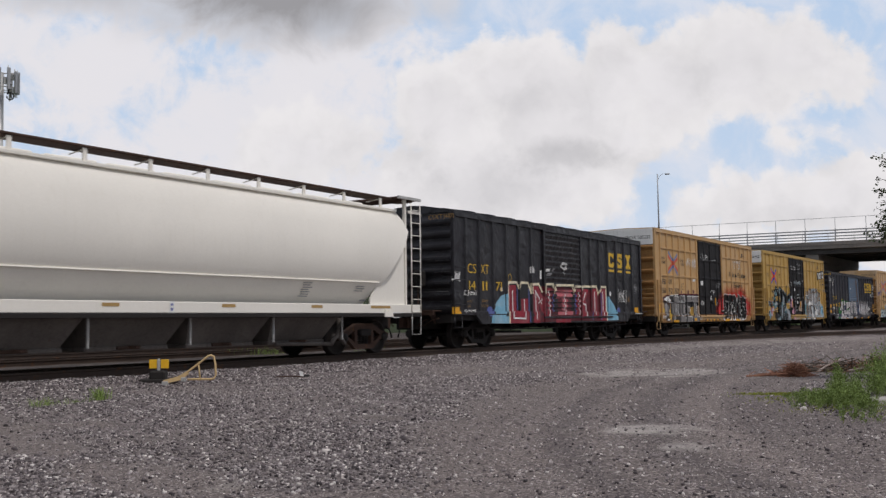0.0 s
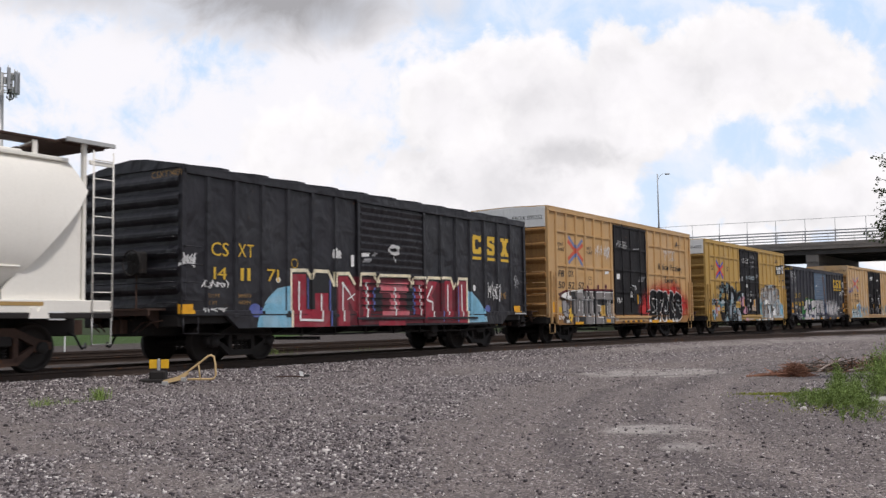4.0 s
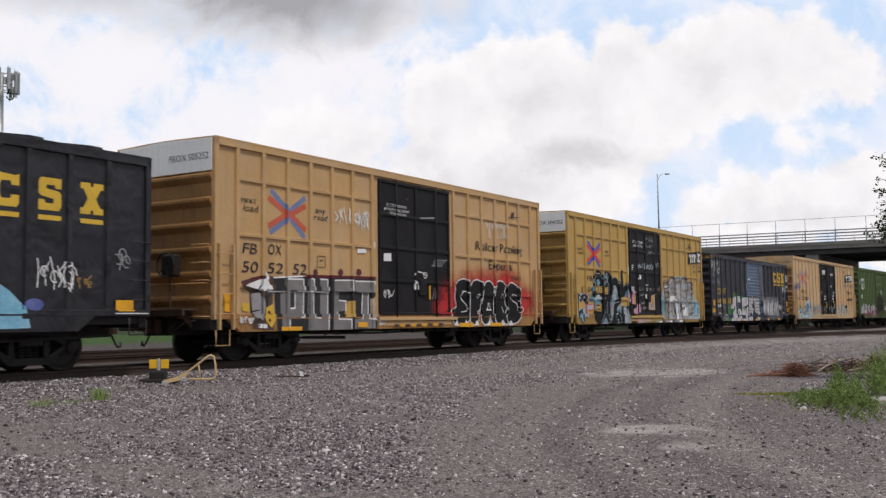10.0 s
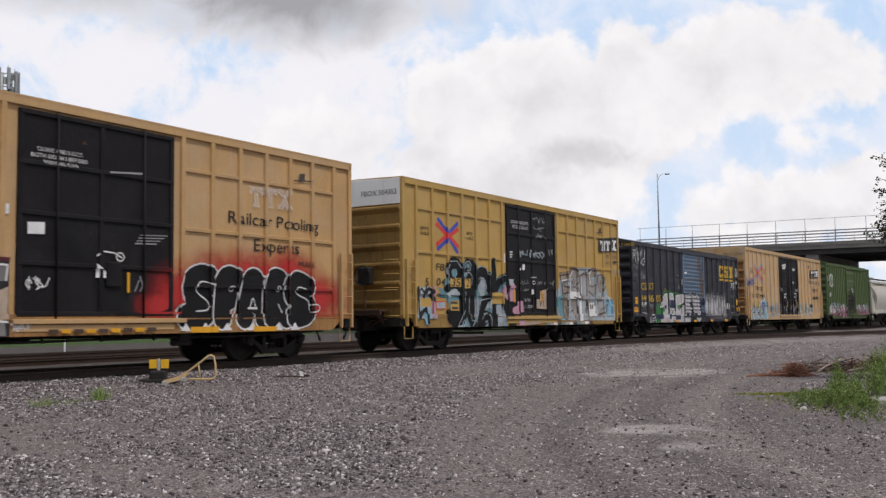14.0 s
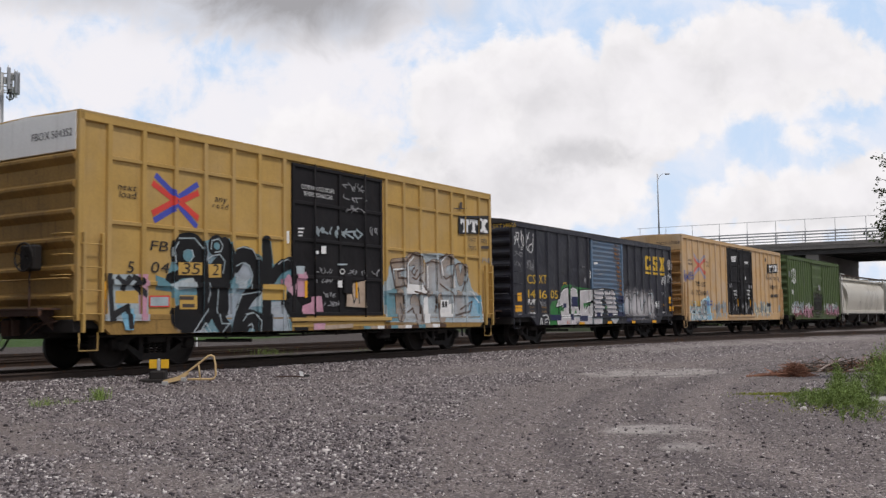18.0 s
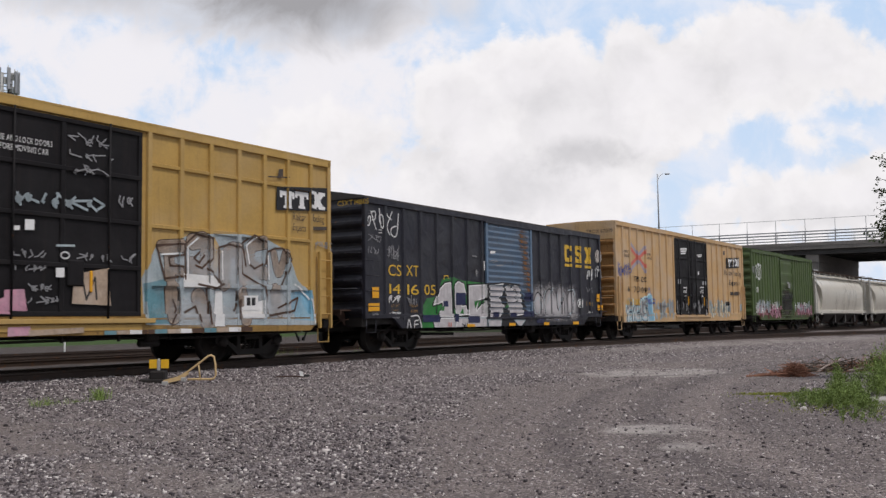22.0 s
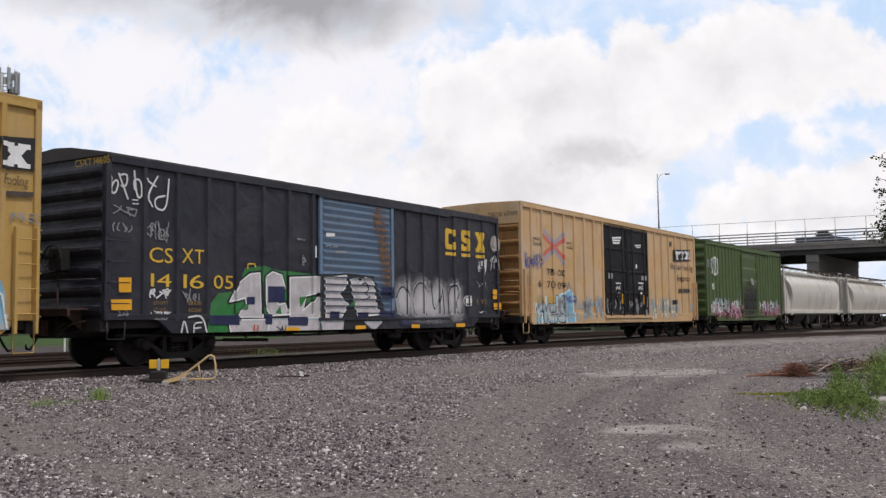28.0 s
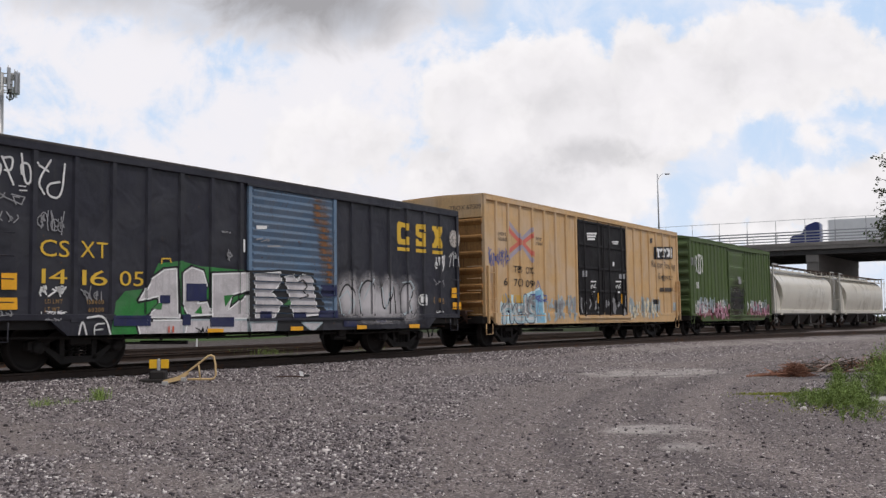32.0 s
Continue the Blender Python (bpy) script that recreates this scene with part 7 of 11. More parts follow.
M["white_cloud"] = soft_spray("white_cloud", (0.62, 0.64, 0.66), [(12.2, 2.1, 2.4, 0.9), (11.6, 1.1, 1.8, 0.5), (13.8, 1.3, 1.2, 0.6)], 7.9, 0.5)
M["rust_run"] = soft_spray("rust_run", (0.24, 0.11, 0.035), [(9.15, 2.9, 0.30, 1.25), (9.35, 2.2, 0.22, 1.0), (8.9, 3.6, 0.25, 0.6)], 7.825, 0.75)
M["grey_cloud"] = soft_spray("grey_cloud", (0.50, 0.48, 0.49), [(10.2, 1.5, 0.7, 0.75), (11.1, 1.5, 0.75, 0.8), (12.0, 1.5, 0.75, 0.75), (12.9, 1.45, 0.7, 0.8), (11.5, 1.35, 2.2, 0.7)], 7.825, 1.0)
M["faint_white"] = mist("faint_white", (0.72, 0.66, 0.60))
for key, col in (("stencil_tan", (0.34, 0.20, 0.07)), ("mustard_patch", (0.54, 0.34, 0.085)), ("bright_red", (0.66, 0.06, 0.045)), ("bright_blue", (0.06, 0.08, 0.42)),
                 ("faded_red", (0.60, 0.16, 0.12)), ("faded_blue", (0.36, 0.32, 0.38)), ("tan_reflector", (0.42, 0.27, 0.10))):
    M[key] = flat_paint(key, col)


def end_text(car, half, text, y, z, high, key):
    """Lettering on a car's end wall, read from the outside."""
    at = 0.0
    for ch in text:
        if ch != " ":
            buf = Buf(key)
            tris = lettering(ch, at, 0, high)
            for tri in tris:
                buf.add([(-half - 0.018, y - p[0], z + p[1]) for p in tri], [(0, 1, 2)])
            part("lettering", buf.mesh("lettering", fix=False), car)
            at = max(p[0] for t in tris for p in t) + 0.12 * high
        else:
            at += 0.32 * high


end_text(yellow_car, 15.76 / 2, "FBOX 505252", -0.18, 4.50, 0.15, "ink_black")
end_text(mustard_car, 15.80 / 2, "FBOX 504352", -0.18, 4.46, 0.15, "ink_black")
end_text(faded_car, 18.5 / 2, "TBOX 67009", -0.3, 4.46, 0.15, "stencil")
end_text(black_car, 15.58 / 2 + 0.06, "CSXT 141171", -0.75, 3.98, 0.14, "stencil_tan")
end_text(blue_car, 15.65 / 2 + 0.06, "CSXT 141605", -0.75, 3.98, 0.14, "ink_yellow")

# ---------------------------------------------------------------- paint, lettering and graffiti on the black boxcar
black_side.paint("graffiti", "crimson block graffiti with cream outline and pale blue domes", [
    ("spray_sky", fill([(2.29, 0.78), (2.33, 0.97), (2.5, 1.24), (2.73, 1.48), (3.03, 1.68), (3.49, 1.76), (3.48, 0.76)])),
    ("spray_indigo", fill(arc(2.27, 1.16, 0.2, 0.16, 0, 340, 14))),
    ("ink_white", fill(arc(3.05, 1.88, 0.08, 0.07, 0, 340, 14))),
    ("spray_sky", fill([(11.69, 0.81), (11.76, 1.8), (12.07, 1.72), (12.46, 1.5), (12.76, 1.23), (12.88, 0.83)])),
    ("spray_indigo", fill(arc(12.96, 1.25, 0.21, 0.11, 0, 340, 14))),
    ("ink_white", fill(arc(12.17, 1.89, 0.08, 0.1, 0, 340, 14))),
    ("ink_black", fill([(3.51, 2.06), (4.93, 2.09), (4.94, 0.75), (3.53, 0.77)])),
    ("spray_maroon", fill([(5.18, 2.04), (9.23, 2.07), (9.22, 0.83), (5.19, 0.78)])),
    ("spray_crimson", fill([(3.55, 0.77), (4.06, 0.77), (4.05, 2.05), (3.54, 2.03)])),
    ("spray_crimson", fill([(4.06, 0.77), (4.91, 0.75), (4.91, 1.19), (4.06, 1.19)])),
    ("spray_crimson", fill([(4.39, 1.17), (4.91, 1.17), (4.91, 1.6), (4.39, 1.59)])),
    ("spray_crimson", fill([(5.26, 0.78), (5.73, 0.77), (5.72, 2.05), (5.26, 2.03)])),
    ("spray_crimson", fill([(5.71, 2.0), (6.09, 1.67), (6.09, 0.97), (5.71, 1.51)])),
    ("spray_crimson", fill([(6.29, 1.02), (6.6, 1.02), (6.6, 1.99), (6.28, 1.98)])),
    ("ink_black", fill([(6.73, 1.15), (7.13, 1.15), (7.13, 1.79), (6.73, 1.78)])),
    ("ink_black", fill([(8.29, 1.16), (8.67, 1.16), (8.68, 1.83), (8.29, 1.82)])),
    ("spray_pink", fill([(7.06, 1.64), (8.37, 1.67), (8.37, 1.95), (7.06, 1.91)])),
    ("spray_pink", fill([(7.52, 1.2), (7.95, 1.2), (7.96, 1.66), (7.52, 1.65)])),
    ("spray_pink", fill([(7.16, 1.04), (8.44, 1.04), (8.44, 1.17), (7.16, 1.16)])),
    ("spray_crimson", fill([(8.75, 1.06), (9.16, 1.06), (9.17, 2.04), (8.76, 2.03)])),
    ("spray_crimson", fill([(6.99, 0.77), (8.25, 0.76), (8.25, 0.89), (6.99, 0.9)])),
    ("spray_maroon", fill([(9.22, 0.82), (11.67, 0.8), (11.69, 2.04), (9.23, 1.97)])),
    ("spray_crimson", fill([(9.27, 1.89), (9.56, 2.03), (10.0, 2.02), (9.68, 1.6), (9.82, 1.47), (9.75, 0.96), (9.23, 0.96)])),
    ("spray_crimson", fill([(10.4, 0.9), (10.81, 0.9), (10.82, 2.07), (10.41, 2.06)])),
    ("spray_crimson", fill([(11.16, 0.82), (11.63, 0.81), (11.65, 2.08), (11.18, 2.07)])),
    ("spray_indigo", fill([(4.96, 0.78), (5.01, 0.78), (5.01, 1.93), (4.95, 1.93)])),
    ("spray_indigo", fill([(4.1, 1.21), (4.14, 1.21), (4.14, 1.96), (4.1, 1.96)])),
    ("spray_indigo", fill([(6.73, 1.15), (6.8, 1.15), (6.8, 1.78), (6.73, 1.78)])),
    ("spray_indigo", fill([(8.63, 1.06), (8.71, 1.06), (8.72, 1.83), (8.64, 1.83)])),
    ("spray_indigo", fill([(10.24, 0.85), (10.3, 0.85), (10.32, 1.9), (10.26, 1.89)])),
    ("spray_indigo", fill([(11.07, 0.84), (11.13, 0.84), (11.15, 1.92), (11.08, 1.92)])),
    ("spray_cream", stroke([(3.49, 0.76), (3.49, 2.12), (4.01, 2.14)], 0.085)),
    ("spray_cream", stroke([(4.09, 2.13), (4.22, 1.96), (4.31, 2.14), (4.91, 2.14), (5.13, 1.81)], 0.085)),
    ("spray_cream", stroke([(5.16, 1.8), (5.18, 2.1), (5.74, 2.12), (5.99, 1.86)], 0.085)),
    ("spray_cream", stroke([(6.13, 1.83), (6.17, 2.12), (6.78, 2.14), (6.96, 1.84), (7.02, 2.11), (8.45, 2.14), (8.56, 1.84), (8.68, 2.1), (9.25, 2.11)], 0.085)),
    ("spray_cream", stroke([(9.31, 1.84), (9.52, 2.13), (10.2, 2.13)], 0.085)),
    ("spray_cream", stroke([(10.33, 2.15), (10.75, 2.15), (10.9, 1.85), (11.21, 2.15), (11.7, 2.15), (11.68, 0.84)], 0.085)),
    ("ink_white", stroke([(3.78, 1.84), (3.77, 0.94), (4.62, 0.92), (4.63, 1.55)], 0.055)),
    ("ink_white", stroke([(5.49, 1.88), (5.48, 0.91)], 0.05)),
    ("ink_white", stroke([(5.46, 1.88), (5.75, 1.63)], 0.05)),
    ("ink_white", stroke([(5.68, 1.45), (5.99, 1.6)], 0.03)),
    ("ink_white", stroke([(5.77, 1.6), (5.93, 1.44)], 0.03)),
    ("ink_white", stroke([(6.43, 1.88), (6.48, 1.02)], 0.07)),
    ("ink_white", stroke([(7.72, 1.78), (7.78, 1.06)], 0.07)),
    ("ink_white", stroke([(8.98, 1.88), (9.03, 1.06)], 0.06)),
    ("ink_white", stroke([(9.69, 1.88), (9.39, 1.49), (9.71, 1.42), (9.72, 1.01)], 0.06)),
    ("ink_white", stroke([(10.56, 1.93), (10.55, 1.06)], 0.06)),
    ("ink_white", stroke([(11.36, 1.95), (11.38, 1.03)], 0.06)),
])
black_side.paint("emblem_block", "", [("ink_yellow", block_sign(12.09, 2.97, 0.54, 0.60, "side"))], 0.004)
black_side.paint("emblem_block", "", [("ink_yellow", block_sign(13.02, 2.97, 0.48, 0.60, "both"))], 0.0046)
black_side.paint("emblem_block", "", [("ink_yellow", block_sign(13.92, 2.97, 0.52, 0.60, "waist"))], 0.0052)
black_side.paint("emblem_bar", "", [("ink_yellow", bar(12.09, 2.79, 0.54, 0.09))], 0.0058)
black_side.paint("emblem_bar", "", [("ink_yellow", bar(13.02, 2.79, 0.48, 0.09))], 0.0064)
black_side.paint("emblem_bar", "", [("ink_yellow", bar(13.92, 2.79, 0.52, 0.09))], 0.007)
black_side.paint("lettering", "", [("ink_yellow", fit_text("CS", 0.89, 2.35, 0.52, 0.30))], 0.012)
black_side.paint("lettering", "", [("ink_yellow", fit_text("XT", 1.71, 2.36, 0.50, 0.30))], 0.0126)
black_side.paint("lettering", "", [("ink_yellow", fit_text("14", 0.96, 1.835, 0.40, 0.27))], 0.0144)
black_side.paint("lettering", "", [("ink_yellow", fit_text("1", 1.79, 1.825, 0.10, 0.29))], 0.015)
black_side.paint("lettering", "", [("ink_yellow", fit_text("1", 2.00, 1.83, 0.10, 0.29))], 0.015)
black_side.paint("lettering", "", [("ink_yellow", fit_text("71", 2.66, 1.835, 0.40, 0.29))], 0.0156)
black_side.paint("scrawl", "", [("ink_white", scribble(0.6, 1.62, 0.8, 0.2, 16, 1, 0.03))], 0.0162)
black_side.paint("scrawl", "", [("ink_white", scribble(-0.04, 2.06, 0.46, 0.32, 14, 2, 0.045))], 0.0168)
black_side.paint("lettering", "", [("stencil_tan", fit_text("LD LMT", 0.77, 1.442, 0.38, 0.076))], 0.0174)
black_side.paint("lettering", "", [("stencil_tan", fit_text("LT WT", 0.78, 1.28, 0.28, 0.08))], 0.018)
black_side.paint("lettering", "", [("stencil_tan", fit_text("158800", 1.68, 1.448, 0.43, 0.084))], 0.0186)
black_side.paint("lettering", "", [("stencil_tan", fit_text("60200", 1.73, 1.3, 0.38, 0.08))], 0.0192)
black_side.paint("scrawl", "", [("ink_white", scribble(0.65, 1.12, 0.71, 0.1, 14, 3, 0.025))], 0.0198)
black_side.paint("painted_line", "", [("ink_yellow", stroke(arc(3.62, 2.29, 0.11, 0.11, 0, 360, 16), 0.02))], 0.0204)
black_side.paint("scrawl", "", [("ink_white", scribble(5.14, 2.42, 0.24, 0.31, 3, 4, 0.06))], 0.021)
black_side.paint("scrawl", "", [("ink_white", scribble(5.15, 2.45, 0.27, 0.27, 3, 5, 0.05))], 0.0216)
black_side.paint("decal", "", [("ink_white", fill([(5.83, 2.3), (5.96, 2.31), (5.96, 2.61), (5.83, 2.6)]))], 0.0222)
black_side.paint("painted_line", "", [("ink_white", stroke(arc(7.72, 2.83, 0.22, 0.1, 0, 360, 16), 0.1))], 0.0228)
black_side.paint("painted_line", "", [("ink_white", stroke([(7.73, 2.7), (7.74, 2.5)], 0.03))], 0.0234)
black_side.paint("decal", "", [("ink_white", fill([(6.25, 2.58), (6.57, 2.6), (6.57, 2.69), (6.25, 2.68)]))], 0.024)
black_side.paint("decal", "", [("chalk", fill([(6.28, 2.43), (6.63, 2.44), (6.63, 2.55), (6.28, 2.53)]))], 0.0246)
black_side.paint("scrawl", "", [("chalk", scribble(6.68, 2.6, 0.24, 0.12, 3, 6, 0.04))], 0.0252)
black_side.paint("scrawl", "", [("ink_white", scribble(13.01, 1.4, 0.81, 0.74, 14, 7, 0.03))], 0.0258)
black_side.paint("scrawl", "", [("stencil_tan", scribble(13.89, 1.53, 0.31, 0.28, 5, 8, 0.03))], 0.0264)
black_side.paint("decal", "", [("ink_orange", fill([(-0.02, 1.08), (0.36, 1.08), (0.35, 1.29), (-0.02, 1.28)]))], 0.027)
black_side.paint("decal", "", [("ink_white", fill([(-0.02, 1.02), (0.55, 1.02), (0.55, 1.04), (-0.02, 1.04)]))], 0.0276)
black_side.paint("decal", "", [("ink_orange", bar(14.75, 1.13, 0.42, 0.22))], 0.0282)
black_side.paint("decal", "", [("ink_white", bar(14.70, 1.08, 0.8, 0.02))], 0.0288)
black_side.paint("scrawl", "", [("chalk", scribble(14.72, 1.9, 0.35, 0.5, 6, 12, 0.03))], 0.0294)

# ---------------------------------------------------------------- the tan-yellow boxcar
yellow_side.paint("emblem", "crossed red and blue track emblem", about([
    ("ink_blue", stroke([(1.8, 4.01), (2.32, 3.66)], 0.15)),
    ("ink_blue", stroke([(2.32, 3.66), (2.47, 3.46), (2.32, 3.25)], 0.13)),
    ("ink_blue", stroke([(2.32, 3.25), (1.77, 2.94)], 0.15)),
    ("ink_blue", stroke([(3.15, 3.94), (2.59, 3.59)], 0.15)),
    ("ink_blue", stroke([(2.59, 3.32), (3.12, 2.9)], 0.15)),
    ("ink_red", stroke([(1.71, 3.82), (2.38, 3.48)], 0.15)),
    ("ink_red", stroke([(1.71, 3.11), (2.38, 3.44)], 0.15)),
    ("ink_red", stroke([(3.17, 3.73), (2.62, 3.48)], 0.15)),
    ("ink_red", stroke([(3.17, 3.11), (2.62, 3.42)], 0.15)),
    ("ink_red", fill([(1.68, 3.92), (1.68, 3.71), (1.86, 3.78)])),
    ("ink_red", fill([(1.68, 3.0), (1.68, 3.2), (1.86, 3.13)])),
    ("ink_red", fill([(3.2, 3.85), (3.2, 3.64), (3.02, 3.71)])),
    ("ink_red", fill([(3.2, 3.0), (3.2, 3.2), (3.02, 3.13)])),
], 2.44, 3.46, 0.86, 0.89))
yellow_side.paint("graffiti", "silver block graffiti with white outline on dark green", [
    ("ink_black", fill([(1.93, 1.96), (5.99, 2.06), (5.99, 0.63), (3.16, 0.63), (2.03, 0.64), (1.96, 1.6)])),
    ("spray_brown", fill([(0.88, 1.82), (1.51, 1.96), (1.95, 1.96), (1.93, 1.6), (1.91, 0.7), (1.19, 0.74), (1.13, 1.58), (0.88, 1.68)])),
    ("spray_maroon", stroke([(3.14, 2.0), (4.2, 2.02), (5.98, 2.04)], 0.07)),
    ("spray_silver", fill([(2.18, 1.56), (2.35, 1.57), (2.34, 1.91), (3.04, 1.92), (3.01, 0.99), (2.5, 1.0), (2.48, 0.93), (2.46, 0.74), (2.2, 0.75)])),
    ("spray_silver", fill([(3.19, 1.94), (3.42, 1.93), (3.41, 1.01), (3.64, 0.99), (3.66, 1.94), (3.95, 1.95), (3.94, 0.63), (3.14, 0.64)])),
    ("spray_silver", fill([(4.15, 1.93), (4.94, 1.95), (4.93, 1.67), (4.4, 1.64), (4.4, 1.42), (4.68, 1.41), (4.66, 1.16), (4.37, 1.14), (4.32, 0.98), (4.88, 0.96), (4.86, 0.64), (4.1, 0.66)])),
    ("spray_silver", fill([(5.0, 1.93), (5.95, 1.94), (5.94, 1.66), (5.67, 1.64), (5.64, 0.96), (5.89, 0.93), (5.92, 0.7), (4.98, 0.69), (4.98, 0.94), (5.36, 0.96), (5.39, 1.61), (5.0, 1.67)])),
    ("ink_black", fill([(2.54, 1.57), (2.7, 1.58), (2.68, 1.23), (2.51, 1.23)])),
    ("mustard_patch", fill([(4.74, 1.4), (5.06, 1.43), (5.04, 1.0), (4.6, 1.0)])),
    ("spray_tan", fill([(5.73, 1.48), (5.98, 1.56), (5.97, 1.0), (5.75, 0.95)])),
    ("ink_white", stroke([(2.39, 1.91), (3.03, 1.92), (3.0, 1.0), (2.88, 1.0)], 0.036)),
    ("ink_white", stroke([(2.54, 1.21), (2.7, 1.22), (2.7, 1.58)], 0.036)),
    ("ink_white", stroke([(3.24, 1.94), (3.43, 1.93), (3.41, 1.63)], 0.036)),
    ("ink_white", stroke([(3.66, 1.94), (3.95, 1.94), (3.93, 0.65)], 0.036)),
    ("ink_white", stroke([(3.39, 1.57), (3.4, 0.99), (3.62, 0.98)], 0.036)),
    ("ink_white", stroke([(4.17, 1.93), (4.94, 1.95), (4.94, 1.67)], 0.036)),
    ("ink_white", stroke([(4.4, 1.42), (4.68, 1.41), (4.67, 1.18)], 0.036)),
    ("ink_white", stroke([(4.33, 1.11), (4.33, 0.95), (4.86, 0.94), (4.86, 0.65)], 0.036)),
    ("ink_white", stroke([(5.03, 1.93), (5.95, 1.94), (5.93, 1.67)], 0.036)),
    ("ink_white", stroke([(5.33, 0.96), (5.39, 1.61)], 0.036)),
    ("ink_white", stroke([(5.64, 1.62), (5.63, 0.96), (5.94, 0.94)], 0.036)),
    ("ink_white", stroke([(2.45, 0.93), (2.44, 0.74)], 0.036)),
    ("ink_white", stroke([(2.8, 1.63), (3.98, 1.62)], 0.036)),
    ("ink_white", stroke([(1.75, 1.6), (2.32, 1.61)], 0.036)),
    ("ink_white", stroke([(1.95, 1.93), (2.99, 1.99)], 0.036)),
    ("ink_white", fill([(0.96, 1.72), (1.46, 1.87), (1.73, 1.91), (1.89, 1.62), (1.51, 1.61), (1.13, 1.68)])),
    ("ink_white", fill([(1.63, 2.11), (1.8, 1.92), (1.75, 1.86), (1.61, 1.94)])),
    ("ink_black", stroke([(1.47, 1.74), (1.35, 1.6), (1.38, 1.45), (1.52, 1.47), (1.47, 1.34)], 0.05)),
    ("spray_maroon", stroke([(0.88, 1.72), (1.21, 1.88), (1.62, 1.94)], 0.06)),
    ("spray_grey", fill([(1.17, 1.54), (1.47, 1.57), (1.61, 1.32), (1.53, 0.94), (1.23, 1.02)])),
    ("ink_black", fill([(1.58, 1.53), (1.8, 1.52), (1.74, 1.28), (1.59, 1.24)])),
    ("ink_yellow", fill([(1.67, 1.21), (1.92, 1.32), (1.95, 0.94), (1.82, 0.76), (1.68, 0.86), (1.57, 1.01)])),
    ("spray_maroon", fill(arc(1.78, 1.11, 0.05, 0.05, 0, 340, 14))),
    ("spray_maroon", fill(arc(1.75, 0.93, 0.04, 0.05, 0, 340, 14))),
    ("ink_yellow", fill([(0.89, 1.33), (1.12, 1.32), (1.11, 1.13), (0.89, 1.15)])),
    ("ink_white", fill([(1.38, 0.86), (1.66, 0.84), (1.66, 0.75), (1.37, 0.76)])),
    ("ink_black", stroke([(1.18, 1.13), (1.44, 1.17)], 0.03)),
    ("ink_black", stroke([(1.25, 0.87), (1.42, 0.98), (1.4, 0.77)], 0.03)),
    ("spray_maroon", fill(arc(3.46, 2.1, 0.09, 0.09, 0, 340, 14))),
    ("spray_maroon", fill(arc(4.46, 2.14, 0.1, 0.09, 0, 340, 14))),
    ("spray_maroon", fill(arc(5.23, 2.17, 0.11, 0.09, 0, 340, 14))),
    ("ink_white", scribble(5.99, 0.76, 0.42, 0.22, 9, 20, 0.025)),
    ("ink_white", scribble(0.77, 0.82, 0.46, 0.23, 10, 21, 0.03)),
])
# fat overlapping letters, each as the line of a brush, and the thin white lines in them
SPRAYED = [[(10.95, 1.72), (10.62, 1.90), (10.26, 1.78), (10.22, 1.50), (10.62, 1.34), (10.66, 1.05), (10.10, 1.02)], [(11.12, 1.02), (11.18, 1.86), (11.58, 1.86), (11.62, 1.55), (11.30, 1.42)],
           [(11.82, 1.02), (12.02, 1.84), (12.28, 1.84), (12.42, 1.02)], [(12.72, 1.02), (12.74, 1.88), (13.10, 1.86), (13.12, 1.55), (12.86, 1.44), (13.22, 1.02)],
           [(13.98, 1.74), (13.62, 1.86), (13.42, 1.70), (13.50, 1.46), (13.98, 1.36), (14.02, 1.08), (13.52, 1.02)]]
CURLS = [[(10.90, 1.70), (10.58, 1.80), (10.36, 1.70), (10.40, 1.52), (10.74, 1.36), (10.78, 1.16), (10.40, 1.14)], [(11.36, 1.68), (11.50, 1.70), (11.48, 1.58), (11.36, 1.58), (11.36, 1.68)],
         [(12.02, 1.20), (12.12, 1.50), (12.22, 1.20)], [(12.92, 1.72), (13.02, 1.72), (13.00, 1.60), (12.90, 1.60), (12.92, 1.72)], [(12.98, 1.30), (13.10, 1.12)],
         [(13.92, 1.68), (13.64, 1.74), (13.56, 1.62), (13.70, 1.52), (14.08, 1.42), (14.10, 1.18)], [(14.12, 1.30), (14.50, 1.32), (14.50, 1.14), (14.14, 1.12)]]
yellow_side.paint("graffiti", "black bubble graffiti with white outline in a red cloud", [
    ("red_cloud", bar(8.2, 0.79, 7.5, 2.1)),
    *[layer for letter in SPRAYED for layer in (("ink_white", brush(letter, 0.63)), ("ink_black", brush(letter, 0.545)))],
    *[("ink_white", brush(curl, 0.032)) for curl in CURLS],
    ("ink_white", stroke([(11.97, 1.21), (12.25, 1.21)], 0.05)),
    ("ink_white", fill([(9.9, 0.73), (10.19, 0.73), (10.05, 0.9)])),
    ("ink_white", fill([(10.46, 0.73), (10.76, 0.72), (10.61, 0.9)])),
    ("ink_white", fill([(11.1, 0.72), (11.42, 0.72), (11.26, 0.89)])),
    ("ink_white", fill([(11.9, 0.71), (12.23, 0.71), (12.07, 0.89)])),
    ("ink_white", fill([(12.74, 0.71), (13.09, 0.7), (12.92, 0.88)])),
    ("ink_white", fill([(13.32, 0.7), (13.68, 0.7), (13.51, 0.88)])),
])
yellow_side.paint("lettering", "", [("ink_black", fit_text("next", 0.86, 3.605, 0.48, 0.15, 0.15))], 0.014)
yellow_side.paint("lettering", "", [("ink_black", fit_text("load", 0.92, 3.408, 0.51, 0.165, 0.15))], 0.0146)
yellow_side.paint("lettering", "", [("ink_black", fit_text("any", 3.46, 3.58, 0.4, 0.16, 0.15))], 0.0152)
